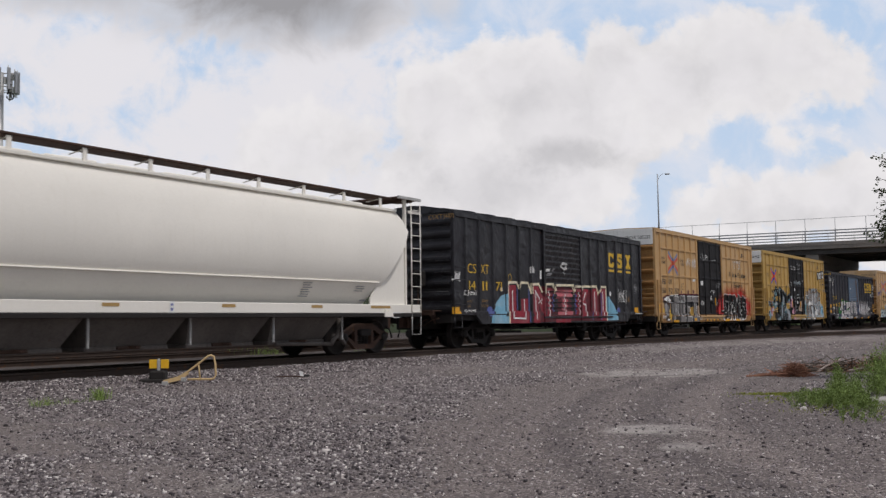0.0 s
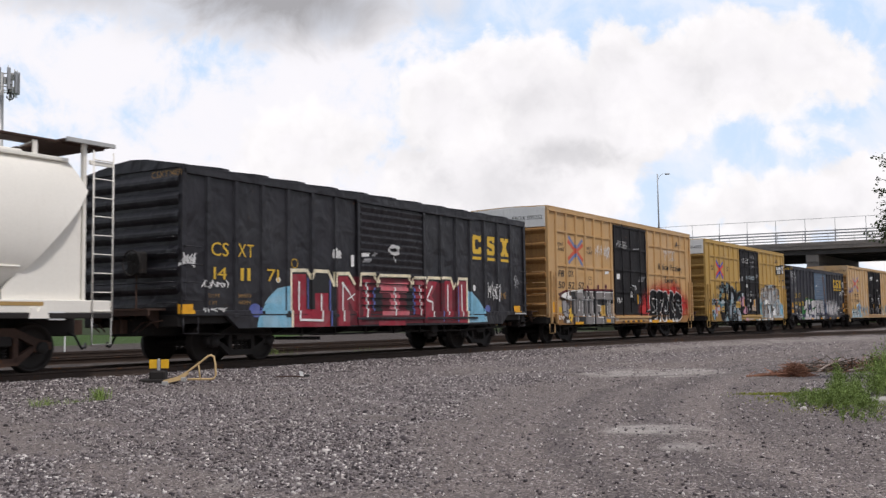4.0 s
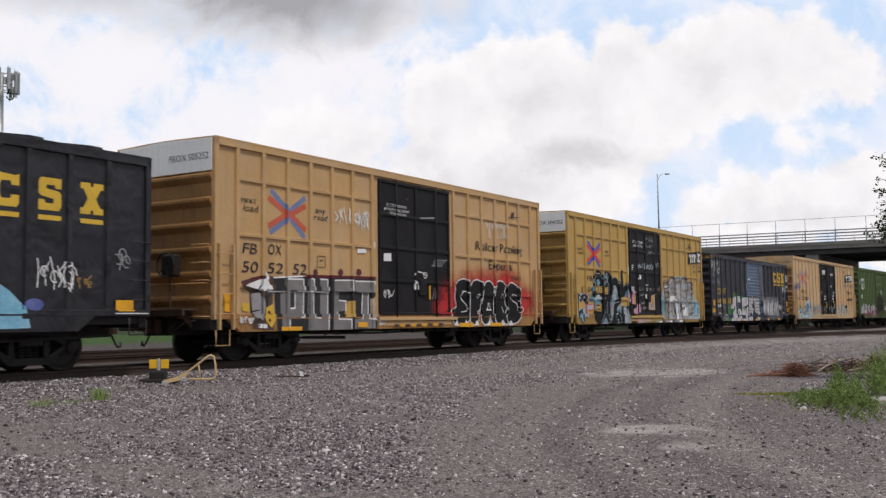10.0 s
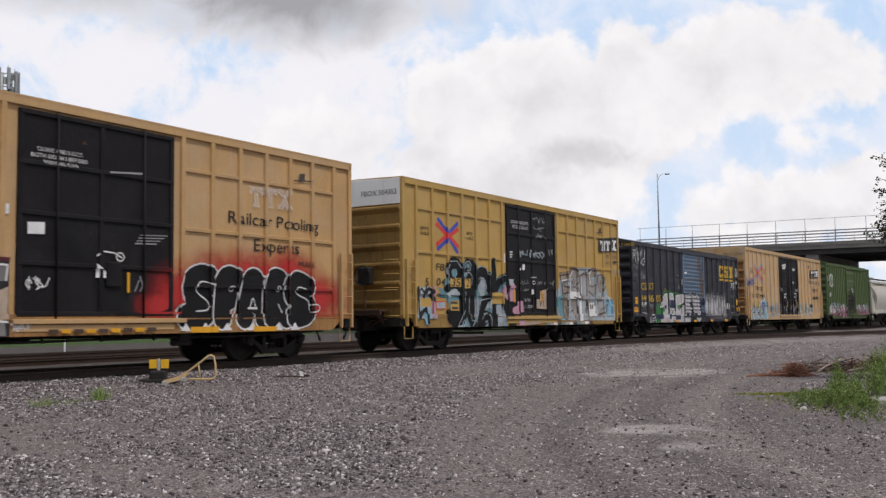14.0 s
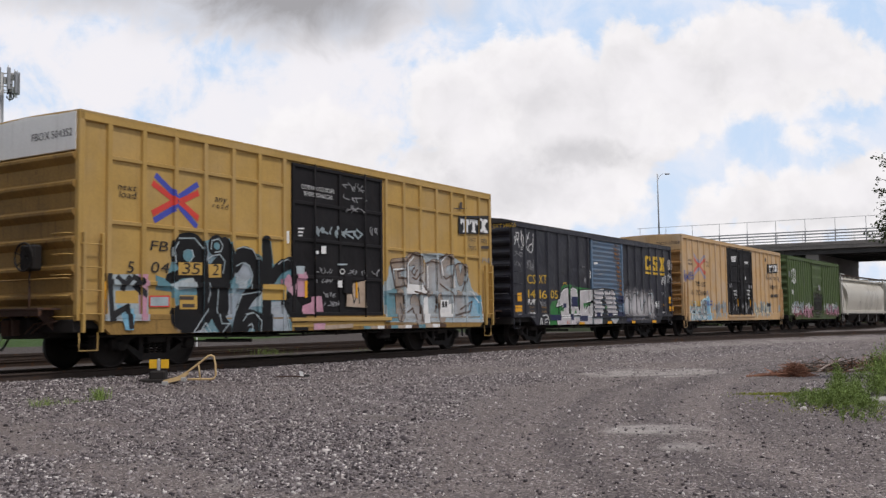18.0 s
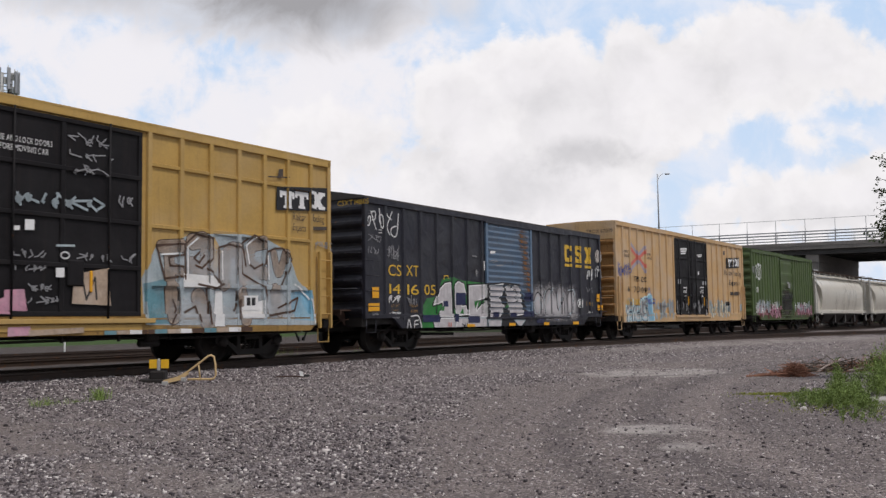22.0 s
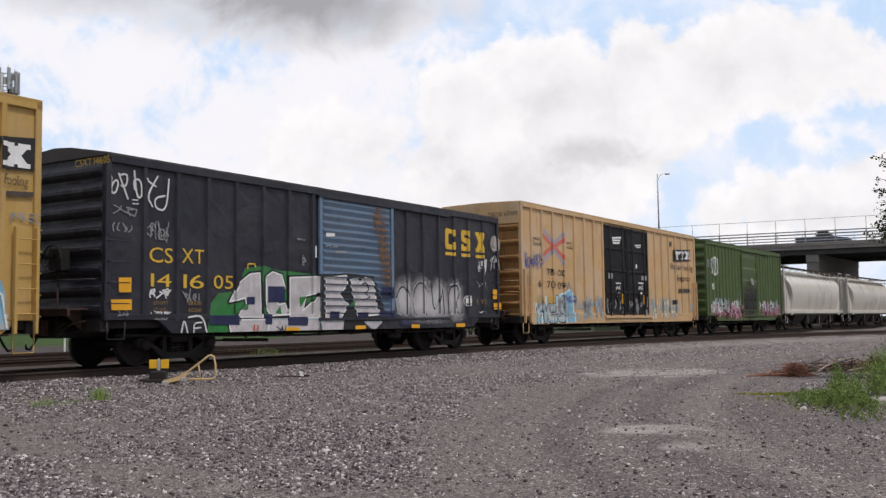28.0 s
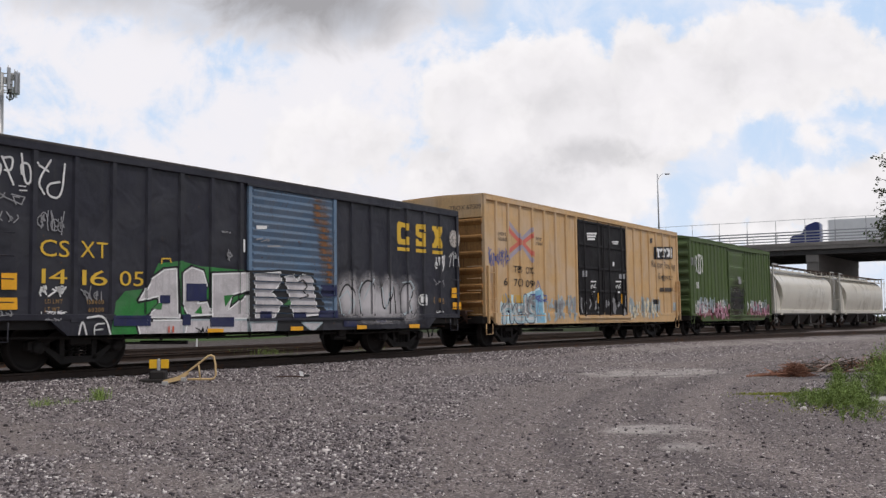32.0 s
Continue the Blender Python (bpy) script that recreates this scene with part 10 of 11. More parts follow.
# ---------------------------------------------------------------- the navy boxcar
blue_side.paint("graffiti", "silver bubble graffiti on green with black outline", [
    ("spray_green", fill([(2.78, 1.27), (3.05, 1.53), (3.6, 1.59), (3.88, 2.11), (4.48, 2.19), (5.14, 2.08), (5.17, 0.58), (2.66, 0.63)])),
    ("spray_green", fill([(4.51, 2.11), (5.35, 2.09), (6.0, 2.07), (6.47, 2.06), (6.44, 0.80), (4.52, 0.68)])),
    ("ink_black", fill([(6.44, 2.06), (7.69, 2.12), (8.71, 2.08), (9.2, 1.2), (9.1, 0.66), (6.44, 0.66)])),
    ("ink_black", stroke([(3.7, 1.78), (4.03, 1.98), (4.36, 2.02), (4.41, 1.0), (3.57, 1.01), (3.92, 1.27), (3.89, 1.44), (3.39, 1.35)], 0.12, True)),
    ("ink_black", stroke([(3.29, 0.95), (4.64, 0.95), (4.56, 0.61), (3.4, 0.63)], 0.12, True)),
    ("ink_black", stroke([(4.51, 1.91), (4.79, 2.06), (5.11, 1.99), (5.23, 1.7), (4.95, 1.3), (5.23, 1.33), (5.36, 1.07), (4.71, 1.04), (4.52, 1.29)], 0.12, True)),
    ("ink_black", stroke([(5.34, 1.94), (6.43, 2.0), (6.43, 1.61), (5.99, 1.51), (5.86, 1.16), (6.43, 1.49), (6.43, 0.98), (5.34, 0.98)], 0.12, True)),
    ("ink_black", stroke([(6.67, 1.98), (7.5, 2.06), (7.55, 1.82), (7.21, 1.57), (7.57, 1.32), (7.3, 0.99), (6.67, 0.99)], 0.12, True)),
    ("ink_black", stroke([(7.69, 1.95), (7.99, 2.02), (8.11, 1.87), (8.29, 2.03), (8.66, 1.98), (8.83, 1.26), (9.02, 1.07), (7.99, 1.0), (7.79, 1.57)], 0.12, True)),
    ("spray_chrome", fill([(3.7, 1.78), (4.03, 1.98), (4.36, 2.02), (4.41, 1.0), (3.57, 1.01), (3.92, 1.27), (3.89, 1.44), (3.39, 1.35)])),
    ("spray_chrome", fill([(3.29, 0.95), (4.64, 0.95), (4.56, 0.61), (3.4, 0.63)])),
    ("spray_chrome", fill([(4.51, 1.91), (4.79, 2.06), (5.11, 1.99), (5.23, 1.7), (4.95, 1.3), (5.23, 1.33), (5.36, 1.07), (4.71, 1.04), (4.52, 1.29)])),
    ("spray_chrome", fill([(5.34, 1.94), (6.43, 2.0), (6.43, 1.61), (5.99, 1.51), (5.86, 1.16), (6.43, 1.49), (6.43, 0.98), (5.34, 0.98)])),
    ("spray_chrome", fill([(4.52, 0.96), (6.43, 0.95), (6.43, 0.65), (4.52, 0.65)])),
    ("spray_chrome", fill([(6.47, 0.89), (7.4, 0.91), (7.35, 0.64), (6.52, 0.63)])),
    ("spray_chrome", fill([(8.29, 0.87), (9.07, 0.87), (8.7, 0.64)])),
    ("spray_chrome", fill([(6.67, 1.98), (7.5, 2.06), (7.55, 1.82), (7.21, 1.57), (7.57, 1.32), (7.3, 0.99), (6.67, 0.99)])),
    ("spray_chrome", fill([(7.69, 1.95), (7.99, 2.02), (8.11, 1.87), (8.29, 2.03), (8.66, 1.98), (8.83, 1.26), (9.02, 1.07), (7.99, 1.0), (7.79, 1.57)])),
    ("ink_white", stroke([(3.7, 1.78), (4.03, 1.98), (4.36, 2.02), (4.41, 1.0), (3.57, 1.01), (3.92, 1.27), (3.89, 1.44), (3.39, 1.35)], 0.035, True)),
    ("ink_white", stroke([(3.29, 0.95), (4.64, 0.95), (4.56, 0.61), (3.4, 0.63)], 0.035, True)),
    ("ink_white", stroke([(4.51, 1.91), (4.79, 2.06), (5.11, 1.99), (5.23, 1.7), (4.95, 1.3), (5.23, 1.33), (5.36, 1.07), (4.71, 1.04), (4.52, 1.29)], 0.035, True)),
    ("ink_white", stroke([(5.34, 1.94), (6.43, 2.0), (6.43, 1.61), (5.99, 1.51), (5.86, 1.16), (6.43, 1.49), (6.43, 0.98), (5.34, 0.98)], 0.035, True)),
    ("spray_pale", stroke([(4.52, 0.96), (6.43, 0.95), (6.43, 0.65), (4.52, 0.65)], 0.035, True)),
    ("spray_pale", stroke([(6.47, 0.89), (7.4, 0.91), (7.35, 0.64), (6.52, 0.63)], 0.035, True)),
    ("spray_pale", stroke([(8.29, 0.87), (9.07, 0.87), (8.7, 0.64)], 0.035, True)),
    ("ink_white", stroke([(6.67, 1.98), (7.5, 2.06), (7.55, 1.82), (7.21, 1.57), (7.57, 1.32), (7.3, 0.99), (6.67, 0.99)], 0.035, True)),
    ("ink_white", stroke([(7.69, 1.95), (7.99, 2.02), (8.11, 1.87), (8.29, 2.03), (8.66, 1.98), (8.83, 1.26), (9.02, 1.07), (7.99, 1.0), (7.79, 1.57)], 0.035, True)),
    ("spray_green", fill([(3.71, 1.19), (4.0, 1.36), (3.96, 1.17)])),
    ("spray_green", fill([(4.87, 1.1), (5.05, 1.27), (5.09, 1.08)])),
    ("spray_green", fill([(5.73, 1.48), (6.03, 1.51), (5.77, 1.24)])),
    ("spray_green", fill([(7.59, 1.29), (7.89, 1.45), (7.84, 1.26)])),
    ("spray_navy", fill([(2.72, 0.85), (3.64, 0.84), (3.64, 1.05), (2.72, 1.05)])),
    ("spray_navy", fill([(3.92, 1.3), (4.19, 1.3), (4.19, 1.47), (3.92, 1.46)])),
    ("spray_navy", fill([(4.63, 1.35), (5.21, 1.36), (5.21, 1.73), (4.63, 1.72)])),
    ("spray_navy", fill([(5.27, 0.81), (5.99, 0.8), (5.99, 1.01), (5.27, 1.01)])),
    ("spray_navy", fill([(4.48, 0.85), (4.71, 0.84), (4.71, 1.07), (4.48, 1.07)])),
    ("spray_navy", fill([(6.82, 0.96), (7.21, 0.95), (7.21, 1.14), (6.82, 1.14)])),
    ("spray_navy", fill([(7.97, 0.94), (8.44, 0.94), (8.44, 1.12), (7.97, 1.12)])),
    ("spray_navy", fill([(9.03, 1.51), (9.59, 1.52), (9.6, 1.81), (9.03, 1.79)])),
    ("spray_navy", fill([(8.91, 0.99), (9.68, 0.98), (9.68, 1.17), (8.92, 1.16)])),
    ("spray_navy", fill([(9.92, 0.76), (10.48, 0.75), (10.48, 0.93), (9.92, 0.93)])),
    ("spray_navy", fill([(11.33, 0.85), (11.77, 0.85), (11.77, 1.03), (11.33, 1.03)])),
    ("ink_black", stroke([(8.14, 1.84), (8.29, 1.9), (8.5, 1.78), (8.34, 1.65), (8.5, 1.52), (8.24, 1.45)], 0.03)),
    ("grey_cloud", bar(9.6, 0.8, 3.9, 1.45)),
    *[("ink_black", brush(loop, 0.05)) for loop in ([(9.9, 1.02), (9.75, 1.5), (10.1, 1.92), (10.45, 1.6), (10.4, 1.05)], [(10.7, 1.05), (10.62, 1.75), (11.1, 2.05), (11.35, 1.6), (11.25, 1.05)], [(11.6, 1.9), (11.7, 1.1), (12.05, 1.5), (12.2, 1.95), (12.3, 1.1)], [(12.55, 1.1), (12.5, 1.8), (13.0, 2.0), (13.2, 1.6), (12.8, 1.4), (13.15, 1.05)])],
    ("spray_pale", stroke([(9.9, 1.06), (9.79, 1.47), (10.14, 1.68), (10.37, 1.34), (10.19, 1.1)], 0.04)),
    ("spray_pale", stroke([(10.72, 1.17), (10.61, 1.69), (10.76, 1.9)], 0.04)),
    ("spray_pale", stroke([(10.85, 1.48), (11.22, 1.99)], 0.04)),
    ("spray_pale", stroke([(11.66, 1.78), (11.84, 1.21), (12.11, 1.87), (12.16, 1.17)], 0.04)),
    ("spray_pale", stroke([(12.64, 1.95), (13.05, 2.0), (13.22, 1.82), (12.91, 1.58), (13.11, 1.21), (12.62, 1.06)], 0.04)),
])
blue_side.paint("stain", "rusty stain running down the door", [
    ("rust_run", bar(8.55, 1.2, 1.0, 2.75)),
])
blue_side.paint("lettering", "", [("ink_yellow", fit_text("CS", 1.12, 2.13, 0.62, 0.31))], 0.012)
blue_side.paint("lettering", "", [("ink_yellow", fit_text("XT", 1.99, 2.15, 0.62, 0.31))], 0.0126)
blue_side.paint("lettering", "", [("ink_yellow", fit_text("14", 1.16, 1.635, 0.54, 0.27))], 0.0144)
blue_side.paint("lettering", "", [("ink_yellow", fit_text("16", 2.03, 1.623, 0.58, 0.294))], 0.015)
blue_side.paint("lettering", "", [("ink_yellow", fit_text("05", 2.9, 1.633, 0.59, 0.294))], 0.0156)
blue_side.paint("painted_line", "", [("ink_white", brush([(0.15, 3.76), (0.12, 3.46), (0.26, 3.42), (0.33, 3.67), (0.25, 3.71), (0.15, 3.55)], 0.041))], 0.0162)
blue_side.paint("painted_line", "", [("ink_white", brush([(0.33, 3.83), (0.56, 3.36)], 0.041))], 0.0168)
blue_side.paint("painted_line", "", [("ink_white", brush([(0.36, 3.81), (0.55, 3.86), (0.52, 3.6), (0.39, 3.6)], 0.041))], 0.0174)
blue_side.paint("painted_line", "", [("ink_white", brush([(0.71, 3.93), (0.78, 3.39), (0.92, 3.43), (0.88, 3.78), (0.69, 3.76), (0.72, 3.57)], 0.041))], 0.018)
blue_side.paint("painted_line", "", [("ink_white", brush([(1.0, 3.8), (1.26, 3.68)], 0.041))], 0.0186)
blue_side.paint("painted_line", "", [("ink_white", brush([(1.31, 3.89), (1.03, 3.46), (1.18, 3.26)], 0.041))], 0.0192)
blue_side.paint("painted_line", "", [("ink_white", brush([(1.61, 3.86), (1.55, 3.2), (1.26, 3.22), (1.23, 3.44), (1.5, 3.51)], 0.041))], 0.0198)
blue_side.paint("painted_line", "", [("ink_white", brush([(0.67, 3.35), (0.8, 3.35)], 0.025))], 0.0204)
blue_side.paint("painted_line", "", [("ink_white", brush([(0.68, 3.27), (0.82, 3.28)], 0.025))], 0.021)
blue_side.paint("scrawl", "", [("chalk", scribble(0.21, 3.01, 0.63, 0.22, 7, 61, 0.025))], 0.0216)
blue_side.paint("scrawl", "", [("chalk", scribble(0.19, 2.64, 0.48, 0.24, 7, 62, 0.025))], 0.0222)
blue_side.paint("scrawl", "", [("chalk", scribble(1.1, 2.54, 0.52, 0.44, 14, 63, 0.025))], 0.0228)
blue_side.paint("scrawl", "", [("ink_white", scribble(1.06, 1.4, 0.61, 0.21, 13, 64, 0.04))], 0.0234)
blue_side.paint("scrawl", "", [("chalk", scribble(2.0, 1.34, 0.5, 0.27, 12, 65, 0.03))], 0.024)
blue_side.paint("decal", "", [("ink_orange", fill([(0.36, 1.5), (0.66, 1.51), (0.66, 1.8), (0.35, 1.79)]))], 0.0246)
blue_side.paint("decal", "", [("ink_orange", fill([(0.18, 1.15), (0.68, 1.16), (0.67, 1.37), (0.17, 1.36)]))], 0.0252)
blue_side.paint("lettering", "", [("stencil_tan", fit_text("LD LMT", 1.23, 1.272, 0.37, 0.076))], 0.0258)
blue_side.paint("lettering", "", [("stencil_tan", fit_text("LT WT", 1.23, 1.115, 0.31, 0.09))], 0.0264)
blue_side.paint("lettering", "", [("stencil_tan", fit_text("158600", 2.14, 1.27, 0.38, 0.08))], 0.027)
blue_side.paint("lettering", "", [("stencil_tan", fit_text("60200", 2.17, 1.12, 0.35, 0.08))], 0.0276)
blue_side.paint("scrawl", "", [("ink_white", scribble(1.16, 1.06, 0.52, 0.09, 10, 66, 0.02))], 0.0282)
blue_side.paint("scrawl", "", [("chalk", scribble(1.16, 0.95, 0.48, 0.06, 9, 67, 0.02))], 0.0288)
blue_side.paint("scrawl", "", [("chalk", scribble(0.25, 1.02, 0.32, 0.13, 6, 68, 0.02))], 0.0294)
blue_side.paint("painted_line", "", [("ink_white", brush([(1.91, 0.64), (2.0, 1.01), (2.11, 0.64)], 0.041))], 0.03)
blue_side.paint("painted_line", "", [("ink_white", brush([(2.11, 1.01), (2.52, 1.06), (2.66, 0.63)], 0.041))], 0.0306)
blue_side.paint("painted_line", "", [("ink_white", brush([(2.27, 0.68), (2.27, 0.89), (2.49, 0.9)], 0.033))], 0.0312)
blue_side.paint("painted_line", "", [("ink_white", brush([(2.3, 0.78), (2.46, 0.79)], 0.033))], 0.0318)
blue_side.paint("painted_line", "", [("ink_yellow", stroke([(3.94, 2.11), (3.95, 2.21), (4.17, 2.22), (4.19, 2.15)], 0.03))], 0.0324)
blue_side.paint("decal", "", [("ink_white", fill([(6.71, 3.01), (7.06, 3.04), (7.06, 3.12), (6.71, 3.1)]))], 0.033)
blue_side.paint("scrawl", "", [("chalk", scribble(6.67, 2.74, 0.5, 0.07, 4, 69, 0.04))], 0.0336)
blue_side.paint("decal", "", [("chalk", fill([(7.03, 2.62), (7.52, 2.65), (7.52, 2.69), (7.03, 2.66)]))], 0.0342)
blue_side.paint("decal", "", [("ink_white", fill([(6.27, 2.46), (6.37, 2.47), (6.37, 2.76), (6.27, 2.75)]))], 0.0348)
blue_side.paint("scrawl", "", [("chalk", scribble(5.64, 2.87, 0.26, 0.03, 3, 70, 0.03))], 0.0354)
blue_side.paint("scrawl", "", [("chalk", scribble(5.81, 2.25, 0.15, 0.27, 4, 71, 0.03))], 0.036)
blue_side.paint("decal", "", [("ink_orange", fill([(5.18, 0.63), (5.65, 0.62), (5.65, 0.76), (5.18, 0.77)]))], 0.0366)
blue_side.paint("decal", "", [("ink_orange", fill([(7.86, 0.64), (8.31, 0.63), (8.31, 0.78), (7.86, 0.78)]))], 0.0372)
blue_side.paint("decal", "", [("ink_orange", fill([(10.45, 0.66), (10.86, 0.66), (10.86, 0.78), (10.45, 0.79)]))], 0.0378)
blue_side.paint("decal", "", [("ink_orange", fill([(12.86, 0.68), (13.37, 0.67), (13.38, 0.79), (12.86, 0.79)]))], 0.0384)
blue_side.paint("decal", "", [("ink_orange", fill([(15.22, 1.56), (15.51, 1.56), (15.51, 1.87), (15.23, 1.86)]))], 0.039)
blue_side.paint("decal", "", [("ink_orange", fill([(15.27, 1.22), (15.69, 1.22), (15.69, 1.43), (15.28, 1.43)]))], 0.0396)
blue_side.paint("painted_line", "", [("ink_white", stroke(arc(13.65, 1.48, 0.24, 0.15, 0, 360, 16), 0.03))], 0.0402)
blue_side.paint("decal", "", [("ink_white", fill([(13.52, 1.4), (13.63, 1.4), (13.64, 1.58), (13.52, 1.58)]))], 0.0408)
blue_side.paint("decal", "", [("ink_white", fill([(13.69, 1.4), (13.77, 1.4), (13.78, 1.58), (13.69, 1.58)]))], 0.0414)
blue_side.paint("scrawl", "", [("ink_white", scribble(14.38, 2.34, 0.48, 0.56, 9, 72, 0.04))], 0.042)
blue_side.paint("decal", "", [("faint_white", fill(arc(15.38, 3.35, 0.26, 0.27, 0, 340, 14)))], 0.0426)
blue_side.paint("painted_line", "", [("ink_white", brush([(15.12, 2.5), (15.21, 2.82), (15.34, 2.95)], 0.029))], 0.0432)
blue_side.paint("painted_line", "", [("ink_white", brush([(15.33, 2.5), (15.35, 2.91)], 0.029))], 0.0438)
blue_side.paint("painted_line", "", [("ink_white", brush([(15.56, 2.51), (15.53, 2.84), (15.42, 2.95)], 0.029))], 0.0444)
blue_side.paint("painted_line", "", [("ink_white", brush([(15.1, 2.78), (15.21, 2.9)], 0.029))], 0.045)
blue_side.paint("scrawl", "", [("chalk", scribble(14.22, 1.85, 0.59, 0.34, 6, 73, 0.03))], 0.0456)
blue_side.paint("scrawl", "", [("stencil_tan", scribble(14.21, 1.3, 0.5, 0.3, 5, 74, 0.03))], 0.0462)
blue_side.paint("scrawl", "", [("ink_white", scribble(14.25, 1.1, 0.53, 0.08, 4, 75, 0.02))], 0.0468)
blue_side.paint("scrawl", "", [("ink_black", scribble(4.83, 0.61, 0.34, 0.2, 8, 76, 0.03))], 0.0474)
blue_side.paint("decal", "", [("ink_red", fill([(4.07, 0.7), (4.11, 0.7), (4.11, 0.83), (4.07, 0.83)]))], 0.048)
blue_side.paint("decal", "", [("ink_red", fill([(4.18, 0.7), (4.23, 0.7), (4.23, 0.83), (4.18, 0.83)]))], 0.0486)
blue_side.paint("emblem_block", "", [("ink_yellow", block_sign(12.43, 3.02, 0.58, 0.64, "side"))], 0.004)
blue_side.paint("emblem_bar", "", [("ink_yellow", bar(12.43, 2.84, 0.58, 0.10))], 0.0046)
blue_side.paint("emblem_block", "", [("ink_yellow", block_sign(13.36, 3.02, 0.5, 0.64, "both"))], 0.0052)
blue_side.paint("emblem_bar", "", [("ink_yellow", bar(13.36, 2.84, 0.5, 0.10))], 0.0058)
blue_side.paint("emblem_block", "", [("ink_yellow", block_sign(14.23, 3.02, 0.54, 0.64, "waist"))], 0.0064)
blue_side.paint("emblem_bar", "", [("ink_yellow", bar(14.23, 2.84, 0.54, 0.10))], 0.007)

# ---------------------------------------------------------------- the long faded boxcar and the green one
TAGGED = [[(1.22, 0.86), (1.28, 1.30), (1.72, 1.36), (1.74, 0.90)], [(2.50, 1.30), (2.05, 1.28), (2.02, 0.90), (2.55, 0.90)], [(2.82, 1.60), (2.80, 0.92), (3.28, 0.92)], [(3.30, 1.60), (3.08, 1.32), (3.40, 1.10)]]
faded_side.paint("emblem", "crossed red and blue track emblem", [
    ("faded_blue", stroke([(1.79, 4.1), (2.41, 3.74)], 0.15)),
    ("faded_blue", stroke([(2.41, 3.74), (2.59, 3.52), (2.41, 3.3)], 0.13)),
    ("faded_blue", stroke([(2.41, 3.3), (1.76, 2.98)], 0.15)),
    ("faded_blue", stroke([(3.4, 4.02), (2.73, 3.66)], 0.15)),
    ("faded_blue", stroke([(2.73, 3.38), (3.36, 2.94)], 0.15)),
    ("faded_red", stroke([(1.69, 3.9), (2.48, 3.54)], 0.15)),
    ("faded_red", stroke([(1.69, 3.16), (2.48, 3.51)], 0.15)),
    ("faded_red", stroke([(3.41, 3.81), (2.77, 3.54)], 0.15)),
    ("faded_red", stroke([(3.41, 3.16), (2.77, 3.48)], 0.15)),
    ("faded_red", fill([(1.65, 4.0), (1.65, 3.78), (1.87, 3.86)])),
    ("faded_red", fill([(1.65, 3.04), (1.65, 3.26), (1.87, 3.18)])),
    ("faded_red", fill([(3.45, 3.93), (3.45, 3.71), (3.23, 3.78)])),
    ("faded_red", fill([(3.45, 3.04), (3.45, 3.26), (3.23, 3.18)])),
])
faded_side.paint("graffiti", "pale blue and white graffiti running along the lower side", [
    ("spray_ice", fill([(1.05, 1.45), (1.6, 1.72), (2.6, 1.70), (3.3, 1.86), (3.9, 2.02), (4.2, 1.85), (4.3, 0.76), (1.0, 0.76)])),
    ("spray_sky", fill([(3.45, 1.85), (4.1, 1.95), (4.2, 0.76), (3.6, 0.76)])),
    *[("spray_navy", brush(letter, 0.36)) for letter in TAGGED], *[("spray_ice", brush(letter, 0.28)) for letter in TAGGED], *[("ink_white", brush(letter, 0.10)) for letter in TAGGED],
    ("mustard_patch", bar(1.16, 1.44, 0.55, 0.26)), ("mustard_patch", bar(1.96, 1.45, 0.55, 0.26)),
    ("ink_blue", stroke([(3.55, 0.80), (3.87, 1.64), (4.37, 1.5)], 0.04)), ("ink_blue", stroke([(3.62, 1.95), (3.80, 2.25), (3.98, 1.95)], 0.05)),
    ("spray_indigo", scribble(0.28, 2.64, 0.59, 0.59, 9, 81, 0.06)),
    ("spray_indigo", scribble(3.36, 1.5, 1.03, 0.29, 7, 82, 0.07)),
    ("spray_pale", drips(4.3, 6.9, 0.85, 1.95, 34, 83)), ("chalk", drips(1.0, 6.9, 0.85, 1.9, 26, 84)), ("spray_pale", drips(12.2, 16.2, 0.85, 2.0, 46, 85)), ("spray_cream", drips(12.3, 15.6, 0.85, 1.8, 24, 86)), ("chalk", drips(7.2, 11.9, 1.05, 2.0, 26, 87)),
    ("ink_black", fill([(15.12, 1.72), (15.66, 1.73), (15.64, 1.52), (15.1, 1.51)])),
])
faded_side.paint("lettering", "", [("stencil", fit_text("next", 0.99, 3.675, 0.54, 0.15))], 0.014)
faded_side.paint("lettering", "", [("stencil", fit_text("load", 1.01, 3.492, 0.54, 0.155))], 0.0146)
faded_side.paint("lettering", "", [("stencil", fit_text("any", 3.69, 3.683, 0.45, 0.134))], 0.0152)
faded_side.paint("lettering", "", [("stencil", fit_text("road", 3.68, 3.505, 0.51, 0.15))], 0.0158)
faded_side.paint("lettering", "", [("ink_black", fit_text("TB", 2.0, 2.475, 0.5, 0.23))], 0.0164)
faded_side.paint("lettering", "", [("ink_black", fit_text("OX", 2.88, 2.46, 0.52, 0.24))], 0.017)
faded_side.paint("lettering", "", [("ink_black", fit_text("6", 1.31, 2.032, 0.24, 0.236))], 0.0176)
faded_side.paint("lettering", "", [("ink_black", fit_text("70", 2.01, 2.015, 0.53, 0.25))], 0.0182)
faded_side.paint("lettering", "", [("ink_black", fit_text("09", 2.86, 2.0, 0.55, 0.24))], 0.0188)
faded_side.paint("scrawl", "", [("spray_indigo", scribble(0.95, 2.63, 0.67, 0.64, 10, 91, 0.04))], 0.0194)
faded_side.paint("decal", "", [("ink_white", fill([(7.94, 4.15), (8.92, 4.21), (8.93, 4.29), (7.95, 4.22)]))], 0.02)
faded_side.paint("decal", "", [("ink_white", fill([(7.98, 4.04), (8.83, 4.1), (8.83, 4.17), (7.98, 4.12)]))], 0.0206)
